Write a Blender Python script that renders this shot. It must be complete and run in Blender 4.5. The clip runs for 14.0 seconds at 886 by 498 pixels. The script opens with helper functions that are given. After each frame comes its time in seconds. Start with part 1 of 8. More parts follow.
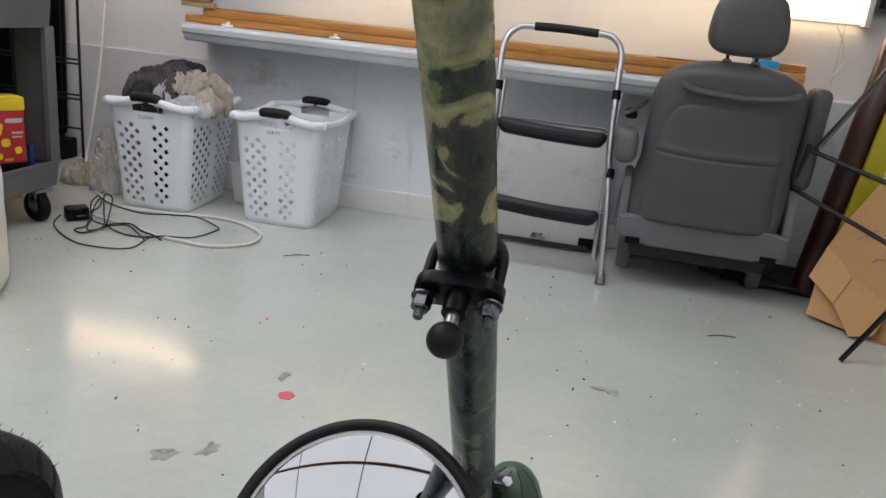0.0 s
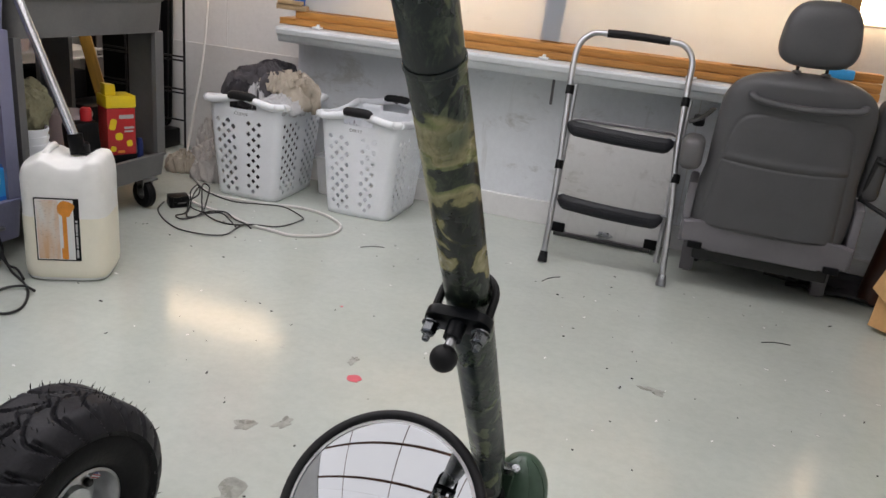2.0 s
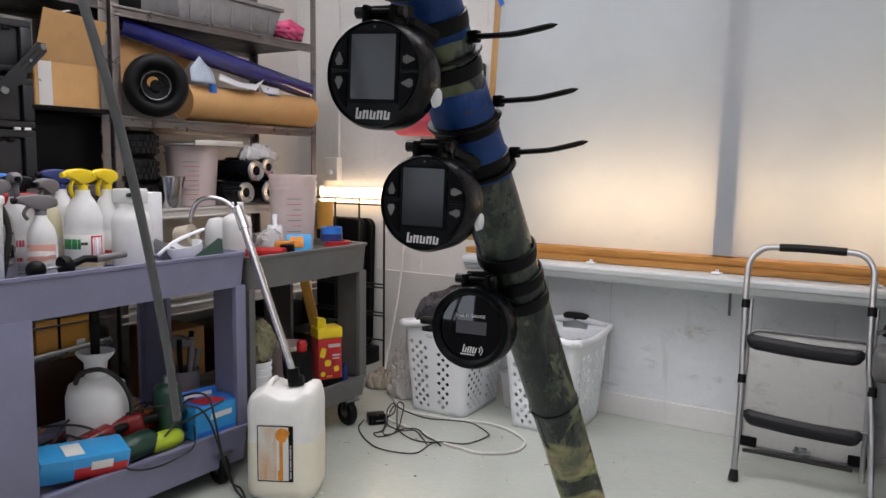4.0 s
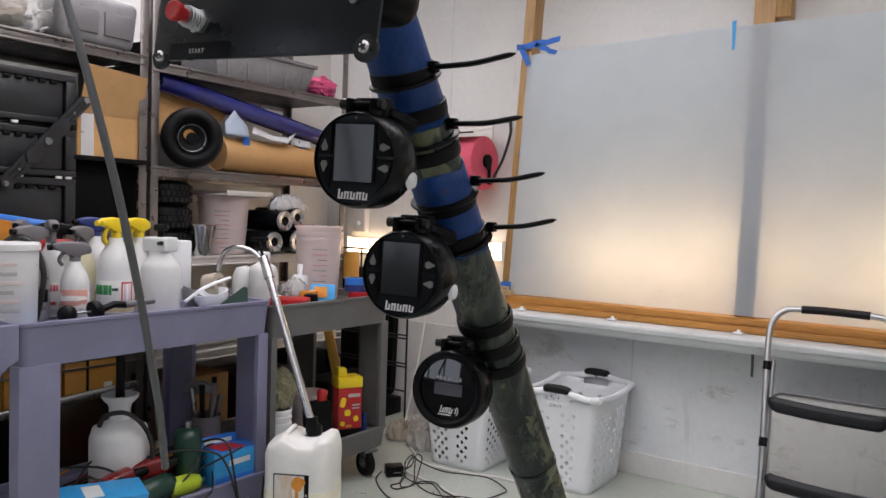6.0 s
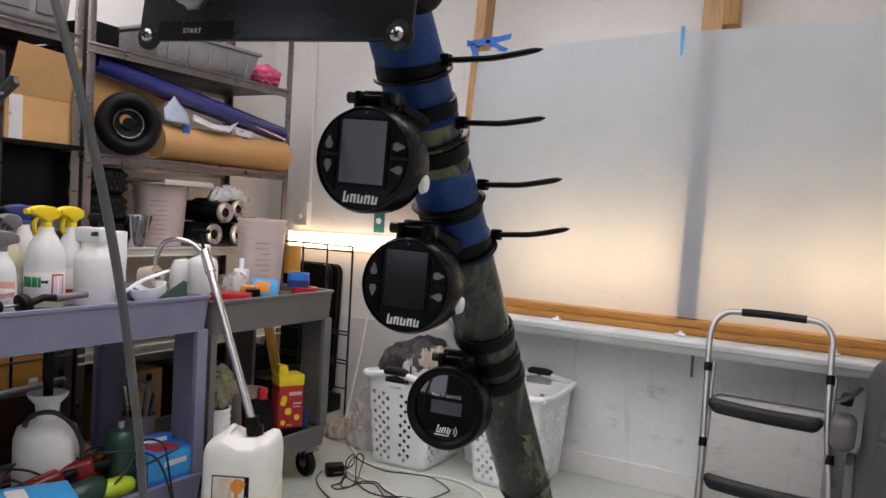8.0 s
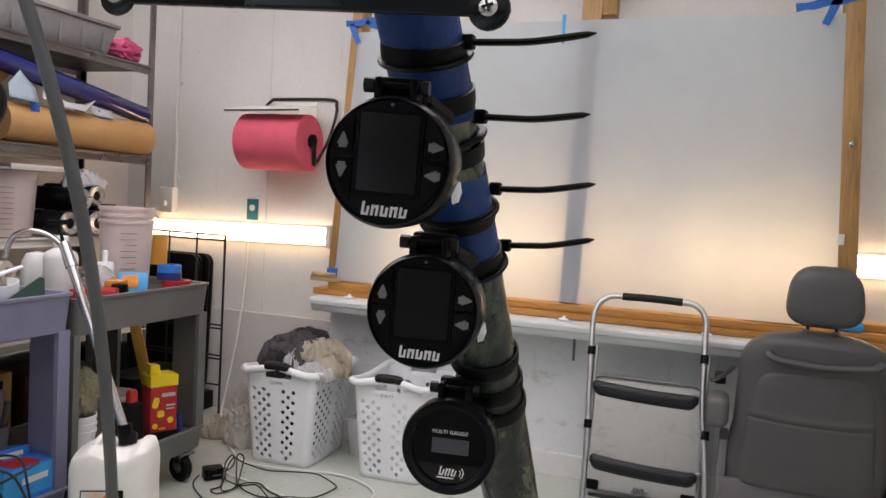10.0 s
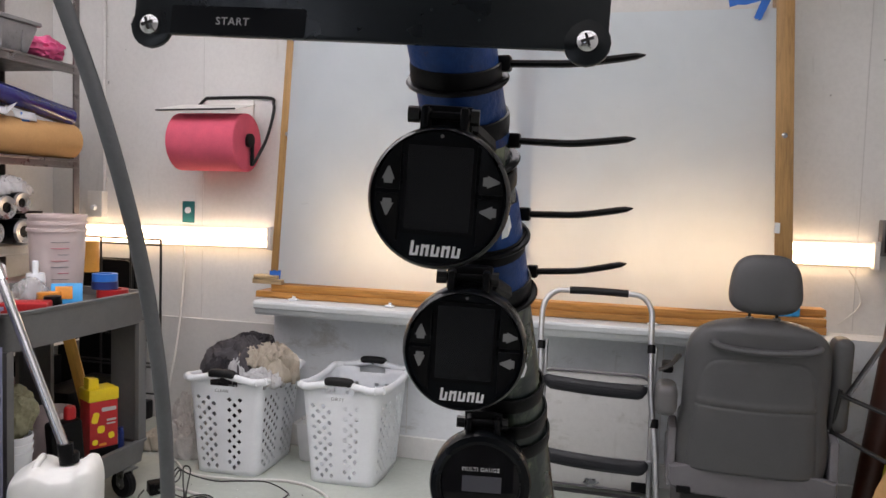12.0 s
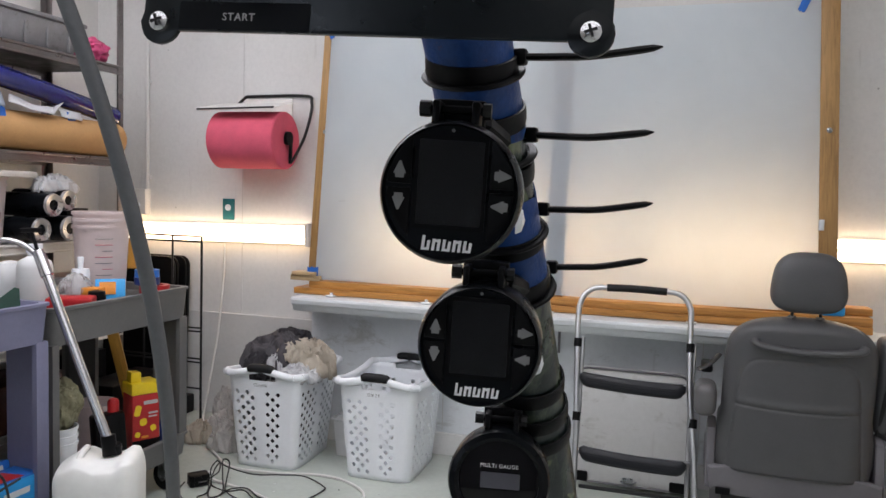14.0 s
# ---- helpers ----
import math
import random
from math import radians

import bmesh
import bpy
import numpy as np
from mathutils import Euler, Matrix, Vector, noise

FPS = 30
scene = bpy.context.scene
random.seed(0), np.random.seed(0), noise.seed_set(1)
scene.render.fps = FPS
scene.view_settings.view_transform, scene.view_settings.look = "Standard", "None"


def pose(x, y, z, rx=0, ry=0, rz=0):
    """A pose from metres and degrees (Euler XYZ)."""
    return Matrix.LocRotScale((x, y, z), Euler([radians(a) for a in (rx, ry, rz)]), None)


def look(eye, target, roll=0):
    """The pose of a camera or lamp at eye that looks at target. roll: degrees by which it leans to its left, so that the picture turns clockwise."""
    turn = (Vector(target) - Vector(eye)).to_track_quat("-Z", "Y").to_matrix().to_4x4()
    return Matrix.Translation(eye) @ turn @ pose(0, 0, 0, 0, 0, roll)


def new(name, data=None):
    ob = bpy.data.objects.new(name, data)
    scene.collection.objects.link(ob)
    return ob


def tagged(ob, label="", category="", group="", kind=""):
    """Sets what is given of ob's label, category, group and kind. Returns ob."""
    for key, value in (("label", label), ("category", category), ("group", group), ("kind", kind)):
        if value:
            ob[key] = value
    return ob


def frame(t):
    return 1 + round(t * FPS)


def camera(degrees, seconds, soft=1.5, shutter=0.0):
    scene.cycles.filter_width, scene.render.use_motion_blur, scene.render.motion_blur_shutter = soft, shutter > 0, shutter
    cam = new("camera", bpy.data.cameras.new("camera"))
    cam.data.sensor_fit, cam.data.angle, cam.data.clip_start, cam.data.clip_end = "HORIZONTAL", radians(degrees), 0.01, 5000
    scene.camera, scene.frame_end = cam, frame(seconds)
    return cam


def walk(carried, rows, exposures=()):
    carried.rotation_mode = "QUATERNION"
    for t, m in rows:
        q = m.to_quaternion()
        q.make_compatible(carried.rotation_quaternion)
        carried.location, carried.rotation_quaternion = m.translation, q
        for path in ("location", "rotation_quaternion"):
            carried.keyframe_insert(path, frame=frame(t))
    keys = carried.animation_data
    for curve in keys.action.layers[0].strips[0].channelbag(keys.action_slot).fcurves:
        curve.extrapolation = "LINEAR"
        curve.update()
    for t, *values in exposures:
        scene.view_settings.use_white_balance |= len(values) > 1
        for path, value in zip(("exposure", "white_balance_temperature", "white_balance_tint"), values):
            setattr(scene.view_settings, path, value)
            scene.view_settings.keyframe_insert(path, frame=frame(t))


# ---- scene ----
cam = camera(59.8, 14.0)
PATH = [
    (0, (0.111, 0.327, 0.963), (-0.232, 2.203, 0.361), 6.0),
    (0.5, (0.111, 0.319, 0.961), (-0.266, 2.178, 0.327), 5.7),
    (1, (0.119, 0.303, 0.986), (-0.278, 2.148, 0.324), 5.5),
    (1.5, (0.142, 0.281, 1.014), (-0.267, 2.109, 0.312), 7.1),
    (2, (0.203, 0.201, 1.072), (-0.343, 2.006, 0.406), 6.1),
    (2.5, (0.245, 0.14, 1.103), (-0.398, 1.948, 0.536), 6.2),
    (3, (0.253, 0.076, 1.142), (-0.526, 1.842, 0.619), 4.7),
    (3.5, (0.267, 0.08, 1.19), (-0.648, 1.826, 0.846), 1.9),
    (4, (0.312, 0.068, 1.242), (-0.745, 1.752, 1.025), 0.7),
    (4.2, (0.331, 0.058, 1.244), (-0.819, 1.683, 1.058), 1.1),
    (6.3, (0.375, 0.048, 1.264), (-0.749, 1.7, 1.183), 1.7),
    (6.5, (0.373, 0.046, 1.263), (-0.743, 1.704, 1.187), 1.5),
    (7, (0.369, 0.047, 1.261), (-0.722, 1.722, 1.187), 1.9),
    (7.2, (0.368, 0.047, 1.262), (-0.708, 1.731, 1.184), 2.3),
    (9.3, (0.174, 0.096, 1.277), (-0.604, 1.935, 1.165), 3.1),
    (9.5, (0.174, 0.095, 1.273), (-0.568, 1.949, 1.161), 3.0),
    (10, (0.165, 0.1, 1.281), (-0.498, 1.983, 1.161), 3.2),
    (10.5, (0.125, 0.12, 1.297), (-0.415, 2.043, 1.193), 2.7),
    (11, (0.115, 0.125, 1.302), (-0.365, 2.062, 1.181), 2.4),
    (11.5, (0.107, 0.118, 1.302), (-0.374, 2.056, 1.173), 2.0),
    (12, (0.095, 0.11, 1.301), (-0.401, 2.043, 1.17), 1.8),
    (12.5, (0.093, 0.107, 1.3), (-0.424, 2.034, 1.167), 1.8),
    (13, (0.096, 0.103, 1.297), (-0.443, 2.024, 1.163), 1.7),
    (13.5, (0.097, 0.111, 1.298), (-0.469, 2.024, 1.16), 1.7),
    (14, (0.108, 0.115, 1.3), (-0.485, 2.02, 1.159), 1.7),
]
EXPOSURES = [(0, -0.03, 6480, 12), (2, 0.02, 6710, 14), (3.5, 0, 6690, 14), (7, -0.05, 6810, 15), (9.5, 0, 6990, 16), (11, 0.03, 6890, 16), (12.5, 0.06, 6670, 15), (14, 0.06, 6470, 13)]
walk(cam, [(t, look(eye, target, roll)) for t, eye, target, roll in PATH], EXPOSURES)

# ---- light ----
world = bpy.data.worlds.new("world")
scene.world = world
world.use_nodes = True
world.node_tree.nodes["Background"].inputs["Color"].default_value = (0.75, 0.85, 1.0, 1)
world.node_tree.nodes["Background"].inputs["Strength"].default_value = 2.0
scene.view_settings.exposure = 0.0
LAMP_TUBE = 6.3       # warm tubes on the wall
CEILING_GLOW = 4.3     # cool glow given to the ceiling panels


# ---- materials ----
def noise_node(nt, scale, detail=4.0, rough=0.55, coord=None, stretch=None, distort=0.0):
    n = nt.nodes.new("ShaderNodeTexNoise")
    n.inputs["Scale"].default_value, n.inputs["Detail"].default_value = scale, detail
    n.inputs["Roughness"].default_value, n.inputs["Distortion"].default_value = rough, distort
    src = coord
    if stretch:
        mp = nt.nodes.new("ShaderNodeMapping")
        mp.inputs["Scale"].default_value = stretch
        nt.links.new(coord, mp.inputs["Vector"])
        src = mp.outputs["Vector"]
    nt.links.new(src, n.inputs["Vector"])
    return n.outputs["Fac"]


def ramp(nt, fac, stops, mode="LINEAR"):
    r = nt.nodes.new("ShaderNodeValToRGB")
    r.color_ramp.interpolation = mode
    el = r.color_ramp.elements
    while len(el) < len(stops):
        el.new(0.5)
    for e, (p, c) in zip(el, stops):
        e.position, e.color = p, (*c, 1)
    nt.links.new(fac, r.inputs["Fac"])
    return r.outputs["Color"]


def shade(c, k):
    return tuple(min(1.0, v * k) for v in c)


def mix(nt, fac, a, b, mode="MIX"):
    m = nt.nodes.new("ShaderNodeMix")
    m.data_type, m.blend_type = "RGBA", mode
    for sock, v in ((m.inputs[0], fac), (m.inputs[6], a), (m.inputs[7], b)):
        if isinstance(v, (int, float)):
            sock.default_value = v
        elif isinstance(v, tuple):
            sock.default_value = (*v, 1)
        else:
            nt.links.new(v, sock)
    return m.outputs[2]


def base_mat(name):
    m = bpy.data.materials.new(name)
    m.use_nodes = True
    nt = m.node_tree
    tc = nt.nodes.new("ShaderNodeTexCoord")
    return m, nt, nt.nodes["Principled BSDF"], tc.outputs["Object"]


def finish(nt, b, rough, metal=0.0, rough_var=0.0, bump=0.0, bump_scale=200.0, coord=None, coat=0.0, spec=0.5):
    b.inputs["Metallic"].default_value = metal
    b.inputs["Specular IOR Level"].default_value = spec
    b.inputs["Coat Weight"].default_value = coat
    b.inputs["Roughness"].default_value = rough
    if rough_var:
        f = noise_node(nt, 14, 5, 0.6, coord)
        mr = nt.nodes.new("ShaderNodeMapRange")
        mr.inputs["From Min"].default_value, mr.inputs["From Max"].default_value = 0.3, 0.7
        mr.inputs["To Min"].default_value, mr.inputs["To Max"].default_value = max(0.02, rough - rough_var), min(1, rough + rough_var)
        nt.links.new(f, mr.inputs["Value"])
        nt.links.new(mr.outputs["Result"], b.inputs["Roughness"])
    if bump:
        bp = nt.nodes.new("ShaderNodeBump")
        bp.inputs["Strength"].default_value, bp.inputs["Distance"].default_value = bump, 0.002
        nt.links.new(noise_node(nt, bump_scale, 3, 0.6, coord), bp.inputs["Height"])
        nt.links.new(bp.outputs["Normal"], b.inputs["Normal"])


def plain(name, c, rough=0.5, metal=0.0, var=0.12, scale=9.0, bump=0.1, bump_scale=220.0, rough_var=0.08, coat=0.0, spec=0.5, dirt=None, dirt_at=0.62):
    """A surface of one colour with broad and fine variation and, if given, patches of dirt."""
    m, nt, b, co = base_mat(name)
    col = ramp(nt, noise_node(nt, scale, 6, 0.6, co), [(0.3, shade(c, 1 - var)), (0.7, shade(c, 1 + var))])
    fine = ramp(nt, noise_node(nt, scale * 14, 3, 0.6, co), [(0.35, (1 - var * 0.6,) * 3), (0.65, (1.0, 1.0, 1.0))])
    col = mix(nt, 1.0, col, fine, "MULTIPLY")
    if dirt:
        f = ramp(nt, noise_node(nt, scale * 2.3, 8, 0.68, co), [(dirt_at, (0, 0, 0)), (min(1, dirt_at + 0.1), (0.8, 0.8, 0.8))])
        col = mix(nt, f, col, dirt)
    nt.links.new(col, b.inputs["Base Color"])
    finish(nt, b, rough, metal, rough_var, bump, bump_scale, co, coat, spec)
    return m


def wood(name, c, along=(1, 14, 14), rough=0.45, coat=0.0):
    m, nt, b, co = base_mat(name)
    g = noise_node(nt, 6, 8, 0.65, co, along, 0.6)
    col = ramp(nt, g, [(0.25, shade(c, 0.55)), (0.5, c), (0.75, shade(c, 1.3))])
    big = ramp(nt, noise_node(nt, 3, 3, 0.5, co), [(0.3, (0.8, 0.78, 0.75)), (0.7, (1, 1, 1))])
    nt.links.new(mix(nt, 1.0, col, big, "MULTIPLY"), b.inputs["Base Color"])
    finish(nt, b, rough, 0, 0.08, 0.2, 60, co, coat)
    return m


def glowing(name, c, strength):
    m, nt, b, co = base_mat(name)
    b.inputs["Base Color"].default_value = (0.9, 0.9, 0.9, 1)
    b.inputs["Emission Color"].default_value = (*c, 1)
    b.inputs["Emission Strength"].default_value = strength
    return m


def clear(name, c, rough=0.1, trans=0.7, ior=1.3, bump=0.0):
    """Thin cloudy plastic."""
    m, nt, b, co = base_mat(name)
    f = ramp(nt, noise_node(nt, 12, 4, 0.6, co), [(0.3, shade(c, 0.9)), (0.7, c)])
    nt.links.new(f, b.inputs["Base Color"])
    b.inputs["Transmission Weight"].default_value = trans
    b.inputs["IOR"].default_value = ior
    finish(nt, b, rough, 0, 0.03, bump, 30, co)
    return m


def striped(name, paper, ink, way=(0.5, 0.5, 2.4), soft=0.03):
    """A wrapped paper label with bands of print."""
    m, nt, b, co = base_mat(name)
    f = ramp(nt, noise_node(nt, 16, 2, 0.4, co, way), [(0.50 - soft / 2, (0, 0, 0)), (0.50 + soft, (1, 1, 1))])
    small = ramp(nt, noise_node(nt, 150, 2, 0.4, co, (0.5, 0.5, 2.4)), [(0.60, (0, 0, 0)), (0.66, (0.5, 0.5, 0.5))])
    col = mix(nt, f, mix(nt, small, paper, (0.25, 0.25, 0.26)), ink)
    nt.links.new(col, b.inputs["Base Color"])
    finish(nt, b, 0.4, 0, 0.05, 0.0, 60, co)
    return m


def camo(name):
    """Camouflage wrap: bark and leaf blotches of olive, tan and near black."""
    m, nt, b, co = base_mat(name)
    big = noise_node(nt, 10.5, 6.0, 0.50, co, (1.0, 1.0, 1.25), 0.8)
    col = ramp(nt, big, [(0.44, (0.004, 0.008, 0.006)), (0.452, (0.030, 0.036, 0.018)), (0.466, (0.045, 0.05, 0.024)), (0.474, (0.26, 0.235, 0.105)), (0.53, (0.39, 0.35, 0.19)), (0.565, (0.24, 0.25, 0.10)), (0.592, (0.13, 0.15, 0.06)), (0.60, (0.010, 0.016, 0.010))])
    vein = ramp(nt, noise_node(nt, 60, 6, 0.7, co, (2.2, 2.2, 0.6), 0.6), [(0.50, (0, 0, 0)), (0.58, (0.75, 0.75, 0.75))])
    dark = ramp(nt, big, [(0.40, (1, 1, 1)), (0.455, (0, 0, 0)), (0.595, (0, 0, 0)), (0.605, (1, 1, 1))])
    col = mix(nt, mix(nt, 1.0, vein, dark, "MULTIPLY"), col, (0.040, 0.055, 0.032))
    bark = noise_node(nt, 24, 8, 0.74, co, (2.6, 2.6, 0.8), 0.3)
    f = ramp(nt, bark, [(0.47, (0, 0, 0)), (0.53, (0.35, 0.35, 0.35)), (0.62, (1, 1, 1))])
    col2 = mix(nt, f, (0.006, 0.013, 0.014), (0.068, 0.090, 0.058))
    leaf = ramp(nt, noise_node(nt, 17, 3, 0.5, co, (1, 1, 0.7), 0.8), [(0.585, (0, 0, 0)), (0.60, (0.85, 0.85, 0.85))])
    col2 = mix(nt, leaf, col2, (0.125, 0.145, 0.078))
    sp = nt.nodes.new("ShaderNodeSeparateXYZ")
    nt.links.new(co, sp.inputs[0])
    band = ramp(nt, sp.outputs["Z"], [(0.74, (0.35, 0.35, 0.35)), (0.80, (0, 0, 0)), (0.97, (0, 0, 0)), (1.06, (0.3, 0.3, 0.3))])
    patch = ramp(nt, noise_node(nt, 7, 2, 0.5, co), [(0.3, (0.2, 0.2, 0.2)), (0.7, (0.6, 0.6, 0.6))])
    sel = ramp(nt, mix(nt, 1.0, band, patch, "ADD"), [(0.48, (0, 0, 0)), (0.52, (1, 1, 1))])
    col = mix(nt, sel, col, col2)
    fine = ramp(nt, noise_node(nt, 70, 5, 0.7, co, (2.5, 2.5, 0.7), 0.5), [(0.36, (0.72, 0.72, 0.72)), (0.55, (1, 1, 1))])
    nt.links.new(mix(nt, 1.0, col, fine, "MULTIPLY"), b.inputs["Base Color"])
    finish(nt, b, 0.28, 0, 0.1, 0.3, 55, co, 0.0, 0.5)
    return m


def floor_paint(name):
    """Grey-green floor paint with scuffs, dust and worn spots."""
    m, nt, b, co = base_mat(name)
    c = (0.498, 0.533, 0.480)
    col = ramp(nt, noise_node(nt, 1.1, 6, 0.6, co), [(0.3, shade(c, 0.86)), (0.7, shade(c, 1.08))])
    fine = ramp(nt, noise_node(nt, 34, 6, 0.7, co), [(0.32, (0.93, 0.935, 0.93)), (0.6, (1, 1, 1))])
    col = mix(nt, 1.0, col, fine, "MULTIPLY")
    scuff = ramp(nt, noise_node(nt, 9, 9, 0.75, co, (1, 2.5, 1), 0.8), [(0.66, (0, 0, 0)), (0.78, (0.42, 0.42, 0.42))])
    col = mix(nt, scuff, col, (0.24, 0.25, 0.23))
    vo = nt.nodes.new("ShaderNodeTexVoronoi")
    vo.inputs["Scale"].default_value = 11
    nt.links.new(co, vo.inputs["Vector"])
    spot = ramp(nt, vo.outputs["Distance"], [(0.02, (0.7, 0.7, 0.7)), (0.035, (0, 0, 0))])
    keep = ramp(nt, noise_node(nt, 7, 2, 0.5, co), [(0.55, (0, 0, 0)), (0.6, (1, 1, 1))])
    col = mix(nt, mix(nt, 1.0, spot, keep, "MULTIPLY"), col, (0.09, 0.09, 0.085))
    nt.links.new(col, b.inputs["Base Color"])
    rf = ramp(nt, noise_node(nt, 2.2, 7, 0.65, co), [(0.3, (0.08,) * 3), (0.7, (0.22,) * 3)])
    finish(nt, b, 0.2, 0, 0, 0.0, 60, co, 0.0, 0.85)
    nt.links.new(rf, b.inputs["Roughness"])
    bp = nt.nodes.new("ShaderNodeBump")
    bp.inputs["Strength"].default_value, bp.inputs["Distance"].default_value = 0.07, 0.004
    nt.links.new(noise_node(nt, 40, 5, 0.62, co), bp.inputs["Height"])
    nt.links.new(bp.outputs["Normal"], b.inputs["Normal"])
    return m


def wall_paint(name, c=(0.72, 0.715, 0.70), grime=(0.42, 0.40, 0.37), at=0.66):
    m, nt, b, co = base_mat(name)
    col = ramp(nt, noise_node(nt, 1.7, 6, 0.6, co), [(0.3, shade(c, 0.92)), (0.7, shade(c, 1.04))])
    fine = ramp(nt, noise_node(nt, 46, 4, 0.7, co), [(0.3, (0.94,) * 3), (0.6, (1.0,) * 3)])
    col = mix(nt, 1.0, col, fine, "MULTIPLY")
    f = ramp(nt, noise_node(nt, 4.5, 9, 0.72, co, (1, 1, 1.8), 0.5), [(at, (0, 0, 0)), (at + 0.12, (0.6,) * 3)])
    col = mix(nt, f, col, grime)
    vo = nt.nodes.new("ShaderNodeTexVoronoi")
    vo.inputs["Scale"].default_value = 9
    nt.links.new(co, vo.inputs["Vector"])
    spot = ramp(nt, vo.outputs["Distance"], [(0.03, (0.6, 0.6, 0.6)), (0.05, (0, 0, 0))])
    keep = ramp(nt, noise_node(nt, 5, 2, 0.5, co), [(0.56, (0, 0, 0)), (0.6, (1, 1, 1))])
    col = mix(nt, mix(nt, 1.0, spot, keep, "MULTIPLY"), col, shade(grime, 0.5))
    drip = ramp(nt, noise_node(nt, 5, 4, 0.6, co, (3.0, 3.0, 0.35), 0.3), [(0.64, (0, 0, 0)), (0.74, (0.35, 0.35, 0.35))])
    col = mix(nt, drip, col, grime)
    nt.links.new(col, b.inputs["Base Color"])
    finish(nt, b, 0.6, 0, 0.1, 0.25, 130, co)
    return m


def film_sheet(name):
    """Milky plastic sheet that lets the light of the tubes behind it through."""
    m, nt, b, co = base_mat(name)
    out = nt.nodes["Material Output"]
    nt.nodes.remove(b)
    d, t, g = (nt.nodes.new("ShaderNodeBsdf" + k) for k in ("Diffuse", "Translucent", "Glossy"))
    tint = ramp(nt, noise_node(nt, 2.5, 6, 0.6, co, None, 0.4), [(0.3, (0.76, 0.765, 0.75)), (0.7, (0.84, 0.84, 0.82))])
    smear = ramp(nt, noise_node(nt, 7, 8, 0.7, co, (1, 1, 2.5), 0.8), [(0.66, (1, 1, 1)), (0.76, (0.86, 0.86, 0.85))])
    tint = mix(nt, 1.0, tint, smear, "MULTIPLY")
    nt.links.new(mix(nt, 1.0, tint, (0.70, 0.83, 0.98), "MULTIPLY"), d.inputs["Color"])  # milky film scatters blue back
    nt.links.new(mix(nt, 1.0, tint, (0.98, 1.0, 0.985), "MULTIPLY"), t.inputs["Color"])  # and passes warm light
    g.inputs["Roughness"].default_value = 0.35
    m1, m2 = nt.nodes.new("ShaderNodeMixShader"), nt.nodes.new("ShaderNodeMixShader")
    m1.inputs[0].default_value, m2.inputs[0].default_value = 0.56, 0.03
    nt.links.new(d.outputs[0], m1.inputs[1])
    nt.links.new(t.outputs[0], m1.inputs[2])
    nt.links.new(m1.outputs[0], m2.inputs[1])
    nt.links.new(g.outputs[0], m2.inputs[2])
    nt.links.new(m2.outputs[0], out.inputs["Surface"])
    return m


